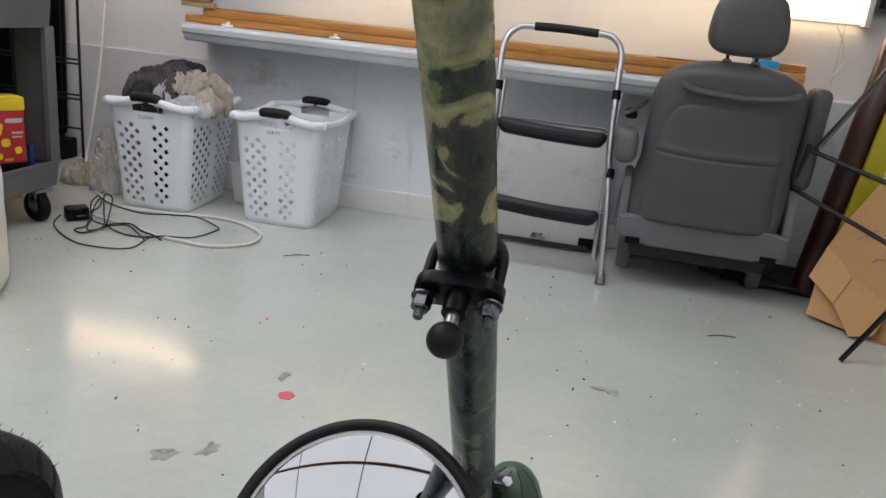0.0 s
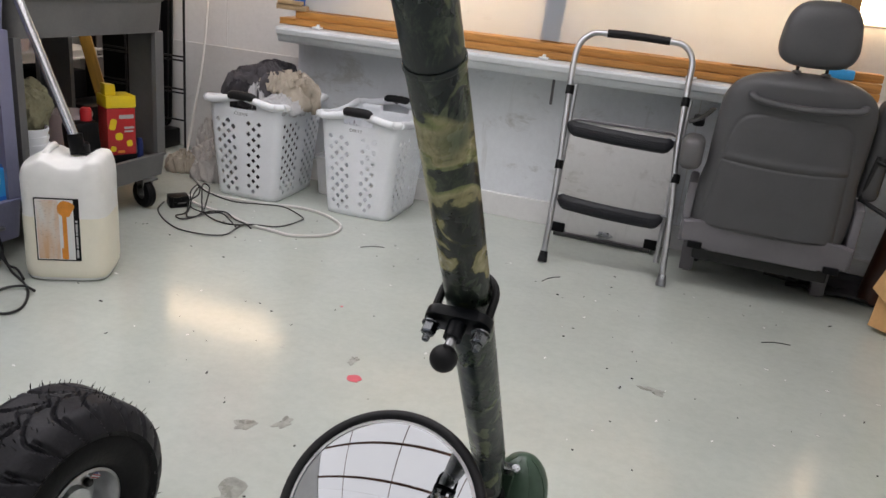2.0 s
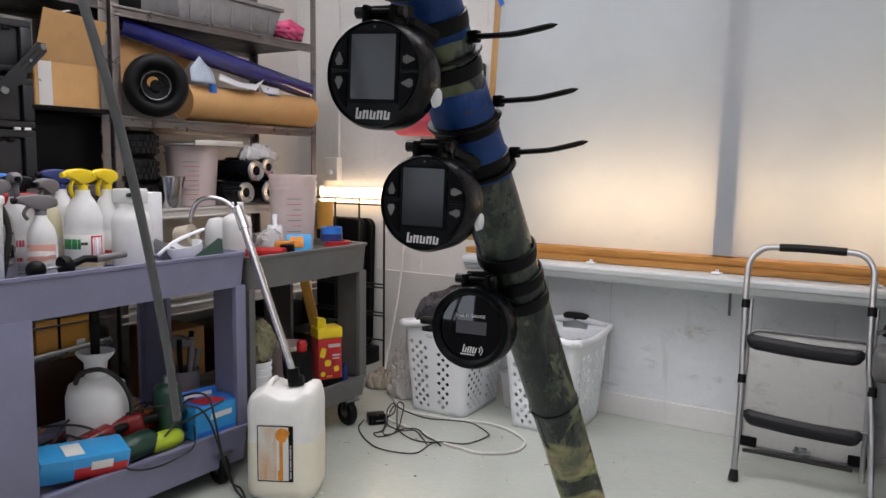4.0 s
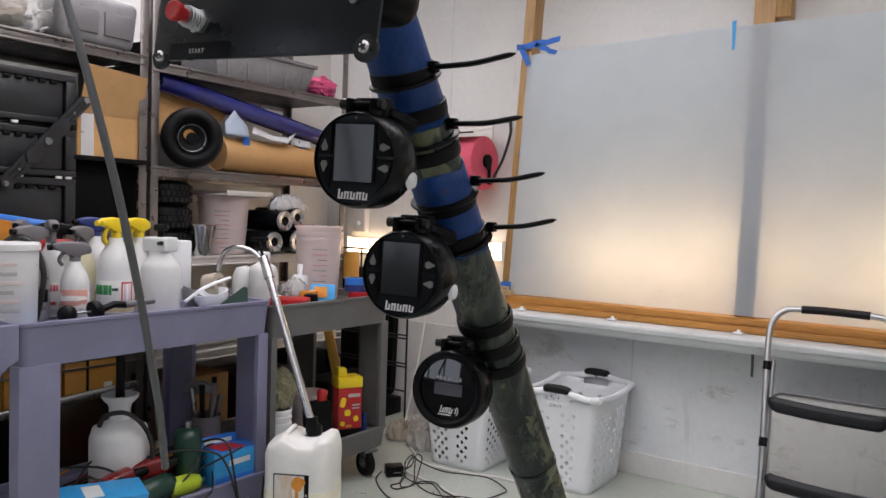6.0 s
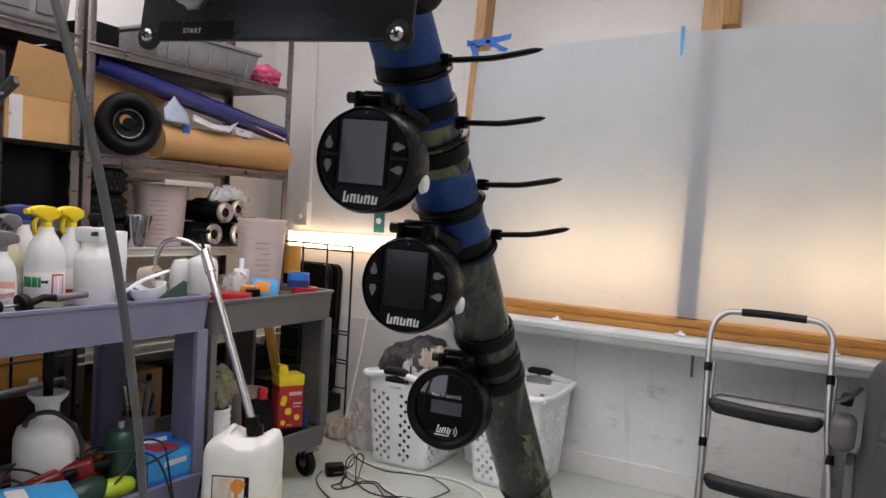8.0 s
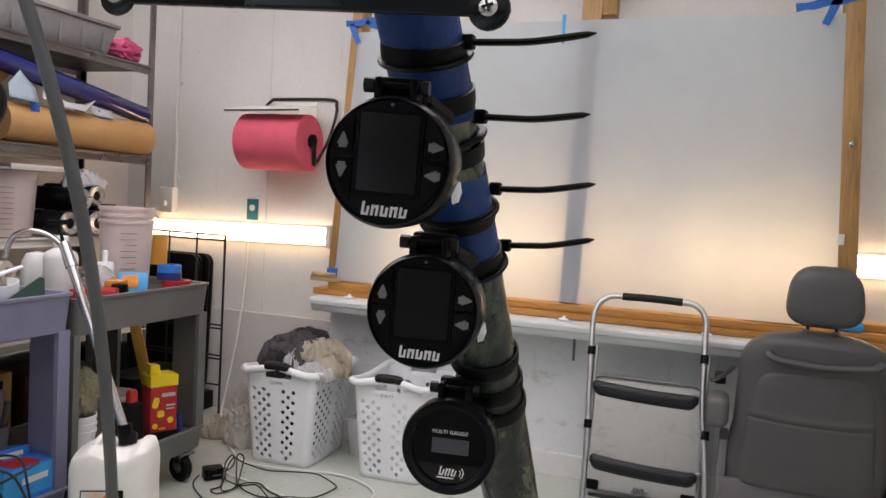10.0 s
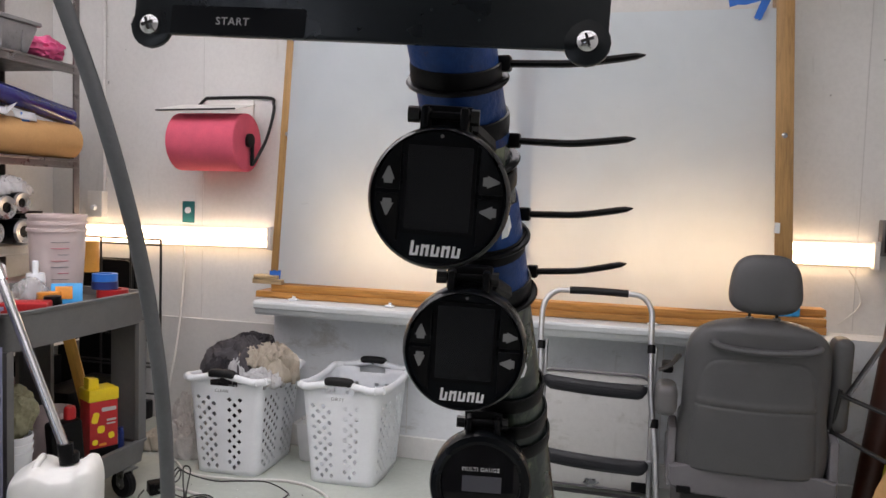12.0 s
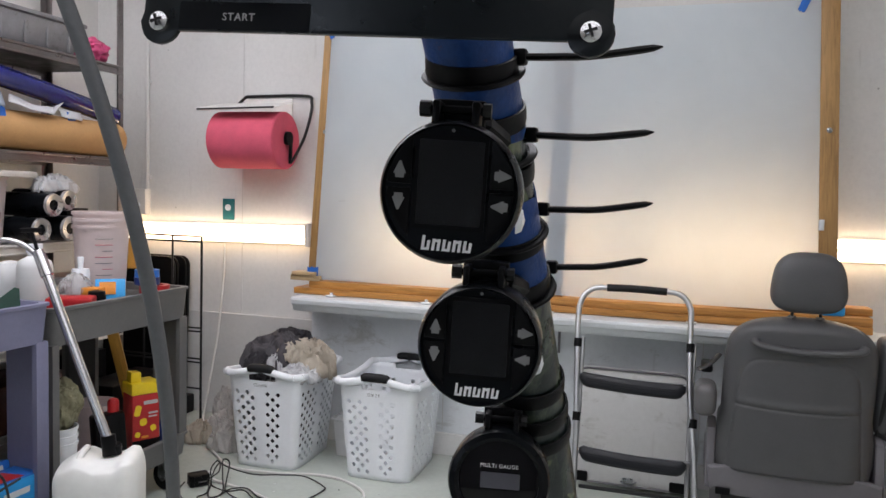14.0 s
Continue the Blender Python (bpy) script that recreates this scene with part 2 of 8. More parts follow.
M = dict(
    # rear_wall is dark only to lessen fill light and reflections
    floor=floor_paint("floor_paint"), wall=wall_paint("wall_paint"), rear_wall=wall_paint("rear_wall_dark", (0.13, 0.13, 0.14), (0.08, 0.08, 0.08)), table_top=wall_paint("table_top", (0.54, 0.54, 0.525), (0.27, 0.26, 0.23), 0.56), stain=plain("floor_stain", (0.29, 0.30, 0.265), 0.3, 0, 0.25, 40), wall_under=wall_paint("wall_under", (0.70, 0.725, 0.75), (0.34, 0.33, 0.30), 0.565), wall_low=wall_paint("wall_low", (0.60, 0.595, 0.58), (0.36, 0.35, 0.33), 0.6),
    tyre_tread=plain("tyre_tread", (0.016, 0.016, 0.019), 0.45, 0, 0.3, 12, 0.3, 130, spec=0.2, dirt=(0.05, 0.045, 0.042), dirt_at=0.68), ceiling=plain("ceiling_paint", (0.78, 0.78, 0.77), 0.8, 0, 0.04, 1.5),
    ledge=plain("ledge_paint", (0.66, 0.69, 0.70), 0.4, 0, 0.06, 5, 0.08, 90, 0.1, dirt=(0.40, 0.40, 0.38), dirt_at=0.7),
    pine=wood("pine", (0.53, 0.245, 0.06), (1, 14, 14)), pine_up=wood("pine_upright", (0.42, 0.24, 0.09), (14, 14, 1)),
    raw_wood=wood("raw_wood", (0.50, 0.36, 0.2), (1, 14, 14)), yellow_wood=wood("yellow_wood", (0.55, 0.30, 0.05), (14, 14, 1)),
    film=film_sheet("plastic_film"), tube_glow=glowing("tube_glow", (1.0, 0.735, 0.46), LAMP_TUBE), glow_panel_dim=glowing("glow_panel_dim", (0.95, 0.95, 1.0), CEILING_GLOW * 0.27), glow_panel=glowing("glow_panel", (0.95, 0.95, 1.0), CEILING_GLOW),
    lamp_body=plain("lamp_body", (0.78, 0.76, 0.72), 0.4, 0, 0.05),
    white_plastic=plain("white_plastic", (0.81, 0.835, 0.865), 0.36, 0, 0.04, 6, 0.05, dirt=(0.5, 0.49, 0.47), dirt_at=0.72),
    white_label=plain("white_label", (0.7, 0.7, 0.68), 0.6, 0, 0.06), grip=plain("grip_rubber", (0.009, 0.009, 0.010), 0.5, 0, 0.15, spec=0.25), print_arrow=plain("print_arrow", (0.21, 0.21, 0.21), 0.5, 0, 0.05),
    black=plain("black_plastic", (0.0035, 0.0035, 0.004), 0.40, 0, 0.2, 20, 0.1, spec=0.14), black_satin=plain("black_satin", (0.0035, 0.0045, 0.006), 0.30, 0, 0.15, 12, 0.06, 300, 0.08, spec=0.16),
    panel_paint=plain("panel_paint", (0.004, 0.0065, 0.0085), 0.30, 0, 0.15, 12, 0.05, 300, 0.08, spec=0.42), black_metal=plain("black_metal", (0.02, 0.02, 0.02), 0.4, 0.4, 0.2), rubber=plain("tyre_rubber", (0.008, 0.008, 0.009), 0.5, 0, 0.3, 15, 0.3, 150, spec=0.13, dirt=(0.03, 0.028, 0.026), dirt_at=0.66),
    dark_glass=plain("dark_glass", (0.003, 0.003, 0.004), 0.04, 0, 0.1, 5, 0.0, rough_var=0.02, spec=0.75), screen=plain("screen_grey", (0.010, 0.011, 0.012), 0.14, 0, 0.05, 5, 0.0, rough_var=0.03),
    print_white=plain("print_white", (0.85, 0.85, 0.85), 0.5, 0, 0.03), print_soft=plain("print_soft", (0.42, 0.42, 0.42), 0.5, 0, 0.05), tool_black=plain("tool_black", (0.020, 0.021, 0.024), 0.36, 0, 0.15, 14, 0.15, 200, spec=0.4), print_grey=plain("print_grey", (0.17, 0.17, 0.17), 0.5, 0, 0.05),
    chrome=plain("chrome", (0.62, 0.62, 0.63), 0.16, 1.0, 0.06, 30, 0.05), bolt_steel=plain("bolt_steel", (0.20, 0.21, 0.22), 0.22, 1.0, 0.15, 60, 0.2), zinc=plain("zinc", (0.34, 0.35, 0.36), 0.3, 1.0, 0.1, 60, 0.2), mirror=plain("mirror_glass", (0.40, 0.415, 0.43), 0.02, 1.0, 0.01, 4, 0.0, rough_var=0.0),
    alu=plain("alu_tube", (0.50, 0.51, 0.52), 0.36, 1.0, 0.1, 20, 0.15, dirt=(0.34, 0.32, 0.28), dirt_at=0.66),
    camo=camo("camo_wrap"), blue_wrap=plain("blue_tape_wrap", (0.006, 0.045, 0.19), 0.42, 0, 0.25, 26, 0.4, spec=0.3, dirt=(0.10, 0.045, 0.035), dirt_at=0.62),
    olive=plain("olive_paint", (0.045, 0.085, 0.055), 0.35, 0, 0.2, 8, 0.1), tape_blue=plain("painters_tape", (0.015, 0.13, 0.50), 0.6, 0, 0.15, 14),
    vinyl=plain("grey_vinyl", (0.066, 0.066, 0.0685), 0.46, 0, 0.08, 7, 0.35, 420, 0.06), vinyl_light=plain("grey_vinyl_trim", (0.112, 0.108, 0.109), 0.42, 0, 0.08, 7, 0.3, 400),
    grey_plastic=plain("grey_plastic", (0.145, 0.138, 0.148), 0.45, 0, 0.08, 7, 0.15, 250, dirt=(0.12, 0.115, 0.11), dirt_at=0.66),
    # first cart: grey plastic with the lavender light on it put into its colour
    cart_lav_lit=plain("cart_grey_lavender_lit", (0.185, 0.188, 0.285), 0.5, 0, 0.08, 6, 0.2, 180, dirt=(0.42, 0.41, 0.45), dirt_at=0.7), cart_grey=plain("cart_grey", (0.13, 0.13, 0.127), 0.5, 0, 0.1, 6, 0.2, 180, dirt=(0.2, 0.19, 0.18), dirt_at=0.68),
    rack=plain("rack_metal", (0.22, 0.20, 0.195), 0.32, 0.85, 0.15, 8), display=plain("display_grey", (0.09, 0.09, 0.105), 0.2, 0, 0.05, 5, 0.0), white_board=plain("white_board", (0.62, 0.60, 0.56), 0.55, 0, 0.08),
    card=plain("cardboard", (0.50, 0.285, 0.115), 0.8, 0, 0.1, 6, 0.2, 90, dirt=(0.33, 0.2, 0.1), dirt_at=0.66), card_dark=plain("cardboard_flap", (0.42, 0.24, 0.10), 0.8, 0, 0.1, 6, 0.2, 90),
    bottle_yellow=clear("bottle_yellow", (0.88, 0.84, 0.60), 0.3, 0.25, 1.2), label_red=striped("label_red", (0.80, 0.78, 0.76), (0.60, 0.30, 0.25)), tread=plain("tread_plastic", (0.008, 0.009, 0.012), 0.42, 0, 0.15, 18, 0.3, 260, spec=0.3), label_art=striped("label_art", (0.66, 0.64, 0.60), (0.62, 0.30, 0.08), (2.2, 1.0, 0.40), 0.30), beam=plain("beam_brown", (0.22, 0.11, 0.08), 0.7), pail_pink=clear("pail_plastic", (0.84, 0.72, 0.70), 0.35, 0.35, 1.2), jug=clear("jug_plastic", (0.90, 0.90, 0.87), 0.35, 0.12, 1.2, 0.1), liquid=plain("jug_liquid", (0.84, 0.80, 0.66), 0.4, 0, 0.03), cloudy=clear("cloudy_plastic", (0.90, 0.90, 0.90), 0.3, 0.45, 1.2), bottle=clear("bottle_plastic", (0.80, 0.81, 0.81), 0.30, 0.12, 1.25), fluid_amber=plain("fluid_amber", (0.62, 0.52, 0.30), 0.3, 0, 0.05), fluid_grey=plain("fluid_grey", (0.55, 0.56, 0.56), 0.3, 0, 0.05),
    pink=plain("pink_towel", (0.66, 0.10, 0.16), 0.85, 0, 0.1, 10, 0.3, 120), red_dark=plain("dark_red_plastic", (0.20, 0.007, 0.010), 0.3, 0, 0.25, 18, 0.1), red=plain("red_plastic", (0.42, 0.012, 0.015), 0.4, 0, 0.12), pinkred=plain("floor_spot", (0.66, 0.12, 0.15), 0.6), yellow=plain("yellow_plastic", (0.75, 0.55, 0.01), 0.4, 0, 0.08),
    orange=plain("orange_print", (0.72, 0.27, 0.03), 0.55, 0, 0.2, 20), blue=plain("blue_print", (0.02, 0.17, 0.60), 0.4, 0, 0.12), blue_light=plain("light_blue", (0.03, 0.33, 0.70), 0.4, 0, 0.1), dkblue=plain("dark_blue", (0.012, 0.03, 0.16), 0.45, 0, 0.2), tarp=plain("blue_roll", (0.016, 0.020, 0.16), 0.14, 0, 0.35, 7, 0.22, 45, 0.06, 0.8),
    green_dk=plain("dark_green", (0.01, 0.045, 0.03), 0.35, 0, 0.1), green=plain("green_print", (0.02, 0.24, 0.07), 0.5), lime=plain("lime_paint", (0.42, 0.55, 0.03), 0.4), teal=plain("teal_plate", (0.02, 0.16, 0.17), 0.4), gold=plain("amber_jar", (0.55, 0.27, 0.05), 0.35),
    cloth_dark=plain("charcoal_cloth", (0.062, 0.057, 0.063), 0.95, 0, 0.2, 14, 0.5, 500), cloth_black=plain("black_cloth", (0.026, 0.024, 0.028), 0.95, 0, 0.2, 14, 0.5, 500), cloth_cream=plain("cream_cloth", (0.42, 0.37, 0.30), 0.95, 0, 0.12, 10, 0.5, 500), cloth_white=plain("white_cloth", (0.50, 0.50, 0.51), 0.95, 0, 0.08, 10, 0.5, 500), cloth_pale=plain("pale_cloth", (0.52, 0.50, 0.475), 0.95, 0, 0.15, 12, 0.5, 500), cloth_olive=plain("olive_cloth", (0.22, 0.21, 0.13), 0.95, 0, 0.15, 10, 0.5, 500),
    cable_grey=plain("grey_cable", (0.11, 0.115, 0.12), 0.45, 0, 0.12, 40, 0.2, 300), cord_black=plain("black_cord", (0.012, 0.012, 0.012), 0.5), cord_white=plain("white_cord", (0.62, 0.61, 0.58), 0.5, 0, 0.06), brown=plain("brown_pipe", (0.045, 0.014, 0.008), 0.35, 0, 0.3, 6), yellow_dull=plain("yellow_board", (0.48, 0.42, 0.01), 0.45, 0, 0.12), grey_bin=plain("grey_bin", (0.23, 0.225, 0.235), 0.4, 0, 0.15, 12, dirt=(0.13, 0.12, 0.115), dirt_at=0.58), silver=plain("silver_can", (0.42, 0.42, 0.43), 0.3, 0.8, 0.08), pinkbag=plain("pink_plastic", (0.75, 0.10, 0.26), 0.4, 0, 0.2, 25), bag=clear("clear_bag", (0.9, 0.9, 0.9), 0.15, 0.75, 1.15, 0.6), strip=plain("strip_tape", (0.32, 0.38, 0.46), 0.6),
)


# ---- mesh helpers ----
def tf(bm, verts, m):
    if m is not None:
        bmesh.ops.transform(bm, matrix=m, verts=verts)
    return verts


def box(bm, c, s, bevel=0.0, m=None, seg=2):
    r = bmesh.ops.create_cube(bm, size=1.0)
    vs = r["verts"]
    bmesh.ops.transform(bm, matrix=Matrix.Translation(c) @ Matrix.Diagonal((*s, 1)), verts=vs)
    if bevel:
        es = list({e for v in vs for e in v.link_edges})
        out = bmesh.ops.bevel(bm, geom=es, offset=bevel, segments=seg, profile=0.5, affect="EDGES")
        vs = list({v for f in out["faces"] for v in f.verts} | {v for v in vs if v.is_valid})
    return tf(bm, vs, m)


def taper(bm, c, bottom, top, h, bevel=0.0, m=None, seg=2):
    """A box whose top differs in size from its base; c is the middle of its base."""
    vs = [bm.verts.new((c[0] + sx * s[0] / 2, c[1] + sy * s[1] / 2, c[2] + z)) for s, z in ((bottom, 0), (top, h)) for sx, sy in ((-1, -1), (1, -1), (1, 1), (-1, 1))]
    fs = [bm.faces.new([vs[i] for i in q]) for q in ((3, 2, 1, 0), (4, 5, 6, 7), (0, 1, 5, 4), (1, 2, 6, 5), (2, 3, 7, 6), (3, 0, 4, 7))]
    if bevel:
        out = bmesh.ops.bevel(bm, geom=list({e for f in fs for e in f.edges}), offset=bevel, segments=seg, profile=0.5, affect="EDGES")
        vs = list({v for f in out["faces"] for v in f.verts} | {v for v in vs if v.is_valid})
    return tf(bm, vs, m)


def lathe(bm, profile, seg=24, m=None):
    """Turns (radius, height) pairs round the z axis; a radius of 0 closes an end."""
    rings, new_vs = [], []
    for r, z in profile:
        if r <= 1e-6:
            ring = [bm.verts.new((0, 0, z))]
        else:
            ring = [bm.verts.new((r * math.cos(2 * math.pi * i / seg), r * math.sin(2 * math.pi * i / seg), z)) for i in range(seg)]
        rings.append(ring)
        new_vs += ring
    for a, b in zip(rings, rings[1:]):
        for i in range(seg):
            j = (i + 1) % seg
            q = [a[i % len(a)], a[j % len(a)], b[j % len(b)], b[i % len(b)]]
            q = list(dict.fromkeys(q))
            if len(q) > 2:
                bm.faces.new(q)
    return tf(bm, new_vs, m)


def along(p0, p1):
    """The pose that puts the z axis from p0 towards p1."""
    d = Vector(p1) - Vector(p0)
    return Matrix.Translation(p0) @ d.to_track_quat("Z", "Y").to_matrix().to_4x4()


def cyl(bm, p0, p1, r0, r1=None, seg=16, m=None):
    h = (Vector(p1) - Vector(p0)).length
    r1 = r0 if r1 is None else r1
    vs = lathe(bm, [(0, 0), (r0, 0), (r1, h), (0, h)], seg, along(p0, p1))
    return tf(bm, vs, m)


def smooth_path(pts, n=8, closed=False):
    """A Catmull-Rom line through the points."""
    P = [Vector(p) for p in pts]
    k = len(P)
    out = []
    for i in range(k if closed else k - 1):
        g = (lambda q: P[q % k]) if closed else (lambda q: P[min(max(q, 0), k - 1)])
        a, b, c, d = g(i - 1), g(i), g(i + 1), g(i + 2)
        for s in range(n):
            t = s / n
            out.append(0.5 * ((2 * b) + (c - a) * t + (2 * a - 5 * b + 4 * c - d) * t * t + (3 * b - a - 3 * c + d) * t ** 3))
    if not closed:
        out.append(P[-1])
    return out


def sweep(bm, pts, r, seg=8, closed=False, flat=1.0, m=None):
    """A tube along the points; r is a radius or one for each point; flat squeezes it across."""
    P = [Vector(p) for p in pts]
    k, rings, vs = len(P), [], []
    nrm = None
    for i, p in enumerate(P):
        a, b = (P[i - 1], P[(i + 1) % k]) if closed else (P[max(i - 1, 0)], P[min(i + 1, k - 1)])
        t = (b - a).normalized()
        if nrm is None:
            nrm = t.orthogonal().normalized()
            if abs(t.z) < 0.9:
                nrm = (Vector((0, 0, 1)) - t * t.z).normalized()
        else:
            nrm = (nrm - t * nrm.dot(t)).normalized()
        bi = t.cross(nrm)
        rr = r[i] if isinstance(r, (list, tuple)) else r
        ring = [bm.verts.new(p + nrm * (rr * flat * math.cos(2 * math.pi * j / seg)) + bi * (rr * math.sin(2 * math.pi * j / seg))) for j in range(seg)]
        rings.append(ring)
        vs += ring
    for i in range(k if closed else k - 1):
        a, b = rings[i], rings[(i + 1) % k]
        for j in range(seg):
            bm.faces.new((a[j], a[(j + 1) % seg], b[(j + 1) % seg], b[j]))
    if not closed:
        bm.faces.new(rings[0][::-1])
        bm.faces.new(rings[-1])
    return tf(bm, vs, m)


def prism(bm, outline, h, m=None, bevel=0.0):
    """An outline in x and y, h thick upwards."""
    lo = [bm.verts.new((x, y, 0)) for x, y in outline]
    hi = [bm.verts.new((x, y, h)) for x, y in outline]
    n = len(lo)
    fs = [bm.faces.new(lo[::-1]), bm.faces.new(hi)] + [bm.faces.new((lo[i], lo[(i + 1) % n], hi[(i + 1) % n], hi[i])) for i in range(n)]
    vs = lo + hi
    if bevel:
        out = bmesh.ops.bevel(bm, geom=list(fs[1].edges) + list(fs[0].edges), offset=bevel, segments=2, profile=0.5, affect="EDGES")
        vs = list({v for f in out["faces"] for v in f.verts} | {v for v in vs if v.is_valid})
    return tf(bm, vs, m)


def round_rect(w, h, r, n=5):
    pts = []
    for cx, cy, a0 in ((w / 2 - r, h / 2 - r, 0), (-w / 2 + r, h / 2 - r, 90), (-w / 2 + r, -h / 2 + r, 180), (w / 2 - r, -h / 2 + r, 270)):
        pts += [(cx + r * math.cos(radians(a0 + 90 * i / n)), cy + r * math.sin(radians(a0 + 90 * i / n))) for i in range(n + 1)]
    return pts


def part(name, bm, material, parent=None, label="", smooth=35, m=None):
    """Links a bmesh as one mesh object under a thing or a part."""
    bmesh.ops.recalc_face_normals(bm, faces=bm.faces)
    me = bpy.data.meshes.new(name)
    bm.to_mesh(me)
    bm.free()
    me.materials.append(material)
    if smooth:
        me.shade_smooth()
        me.set_sharp_from_angle(angle=radians(smooth))
    ob = new(name, me)
    if m is not None:
        ob.matrix_basis = m
    if parent is not None:
        ob.parent = parent
    if label:
        ob["label"] = label
    return ob


def thing(name, label, category, m=None, group="", kind=""):
    ob = new(name)
    ob.empty_display_size = 0.05
    if m is not None:
        ob.matrix_basis = m
    return tagged(ob, label, category, group, kind)


def solo(name, bm, material, label, category, m=None, group="", kind="", smooth=35):
    return tagged(part(name, bm, material, None, "", smooth, m), label, category, group, kind)


def B():
    return bmesh.new()


def lettering(name, words, size, material, parent, m, spread=1.0):
    cu = bpy.data.curves.new(name, "FONT")
    cu.body, cu.size, cu.extrude, cu.align_x, cu.align_y, cu.space_character = words, size, 0.0002, "CENTER", "CENTER", spread
    cu.resolution_u = 3
    tmp = bpy.data.objects.new(name, cu)
    scene.collection.objects.link(tmp)
    me = bpy.data.meshes.new_from_object(tmp.evaluated_get(bpy.context.evaluated_depsgraph_get()))
    bpy.data.objects.remove(tmp)
    bpy.data.curves.remove(cu)
    me.name = name
    me.materials.clear()
    me.materials.append(material)
    ob = new(name, me)
    ob.matrix_basis = m
    ob.parent = parent
    return ob


FACE = pose(0, 0, 0, 90, 0, 0)  # lays an x-y drawing upright, facing -y


def lump(bm, c, s, seed, amp=0.25, freq=4.0, sub=4, m=None):
    """A crumpled, folded heap of cloth."""
    r = bmesh.ops.create_icosphere(bm, subdivisions=sub, radius=1.0)
    for v in r["verts"]:
        d = v.co.normalized()
        n1 = noise.noise(d * freq * 0.5 + Vector((seed, 0, 0)))
        n2 = 1 - abs(noise.noise(d * freq + Vector((0, seed * 1.7, 3)) + Vector((n1, n1, 0)))) * 2
        n3 = 1 - abs(noise.noise(d * freq * 2.3 + Vector((seed, 5, seed)))) * 2
        k = 1 + amp * (0.9 * n1 + 0.55 * n2 + 0.22 * n3)
        v.co = Vector((d.x * s[0] * k + c[0], d.y * s[1] * k + c[1], d.z * s[2] * k + c[2]))
    return tf(bm, r["verts"], m)


# ---- the room ----
LOW_Y = 3.75  # front of the thicker lower wall under the ledge
WALL_Y, WEST_X, EAST_X, SOUTH_Y, TOP = 3.93, -3.26, 1.5, -3.6, 2.9


def slab(name, lo, hi, material, label, category):
    b = B()
    box(b, [(a + c) / 2 for a, c in zip(lo, hi)], [c - a for a, c in zip(lo, hi)])
    return solo(name, b, material, label, category, kind="structure", smooth=0)


slab("floor", (WEST_X - 0.2, SOUTH_Y - 0.2, -0.2), (EAST_X + 0.2, WALL_Y + 0.2, 0), M["floor"], "glossy grey-green painted concrete workshop floor with scuffs", "floor")
slab("wall_north", (WEST_X - 0.2, WALL_Y, 0), (EAST_X + 0.2, WALL_Y + 0.2, TOP), M["wall"], "white painted workshop wall with grime and scuffs", "wall")
slab("wall_north_lower", (-1.735, LOW_Y, 0), (EAST_X, WALL_Y, 0.745), M["wall_under"], "thicker white lower wall under the ledge, scuffed and stained", "wall")
slab("wall_west", (WEST_X - 0.2, SOUTH_Y, 0), (WEST_X, WALL_Y, TOP), M["wall"], "white painted wall behind the shelving", "wall")
slab("wall_east", (EAST_X, SOUTH_Y, 0), (EAST_X + 0.2, WALL_Y, TOP), M["wall"], "white painted side wall beside the seat", "wall")
# rear wall, never in view; its dark colour holds back bounced light
for k, (lo, hi) in enumerate((((WEST_X - 0.2, 0), (-2.30, TOP)), ((-0.60, 0), (EAST_X + 0.2, TOP)), ((-2.30, 0), (-0.60, 0.95)), ((-2.30, 2.0), (-0.60, TOP)))):
    slab("wall_south_%d" % (k + 1), (lo[0], SOUTH_Y - 0.2, lo[1]), (hi[0], SOUTH_Y, hi[1]), M["rear_wall"], "unseen rear wall with a window, kept dark to cut bounce light", "wall")
win = thing("window_1", "white framed three-pane window in the rear wall", "window", pose(-1.45, SOUTH_Y - 0.1, 0.95), kind="structure")
for x, z, w, h in ((-0.83, 0.525, 0.04, 1.05), (0.83, 0.525, 0.04, 1.05), (0, 0.02, 1.62, 0.04), (0, 1.03, 1.62, 0.04), (-0.28, 0.525, 0.05, 0.97), (0.28, 0.525, 0.05, 0.97)):
    b = B()
    box(b, (x, 0, z), (w, 0.06, h), 0.004)
    part("window_frame", b, M["ledge"], win)
b = B()
box(b, ((WEST_X + EAST_X) / 2, (SOUTH_Y + WALL_Y) / 2, TOP + 0.1), (EAST_X - WEST_X + 0.4, WALL_Y - SOUTH_Y + 0.4, 0.2))
solo("ceiling", b, M["ceiling"], "white workshop ceiling of painted boards", "ceiling", kind="structure", smooth=0)
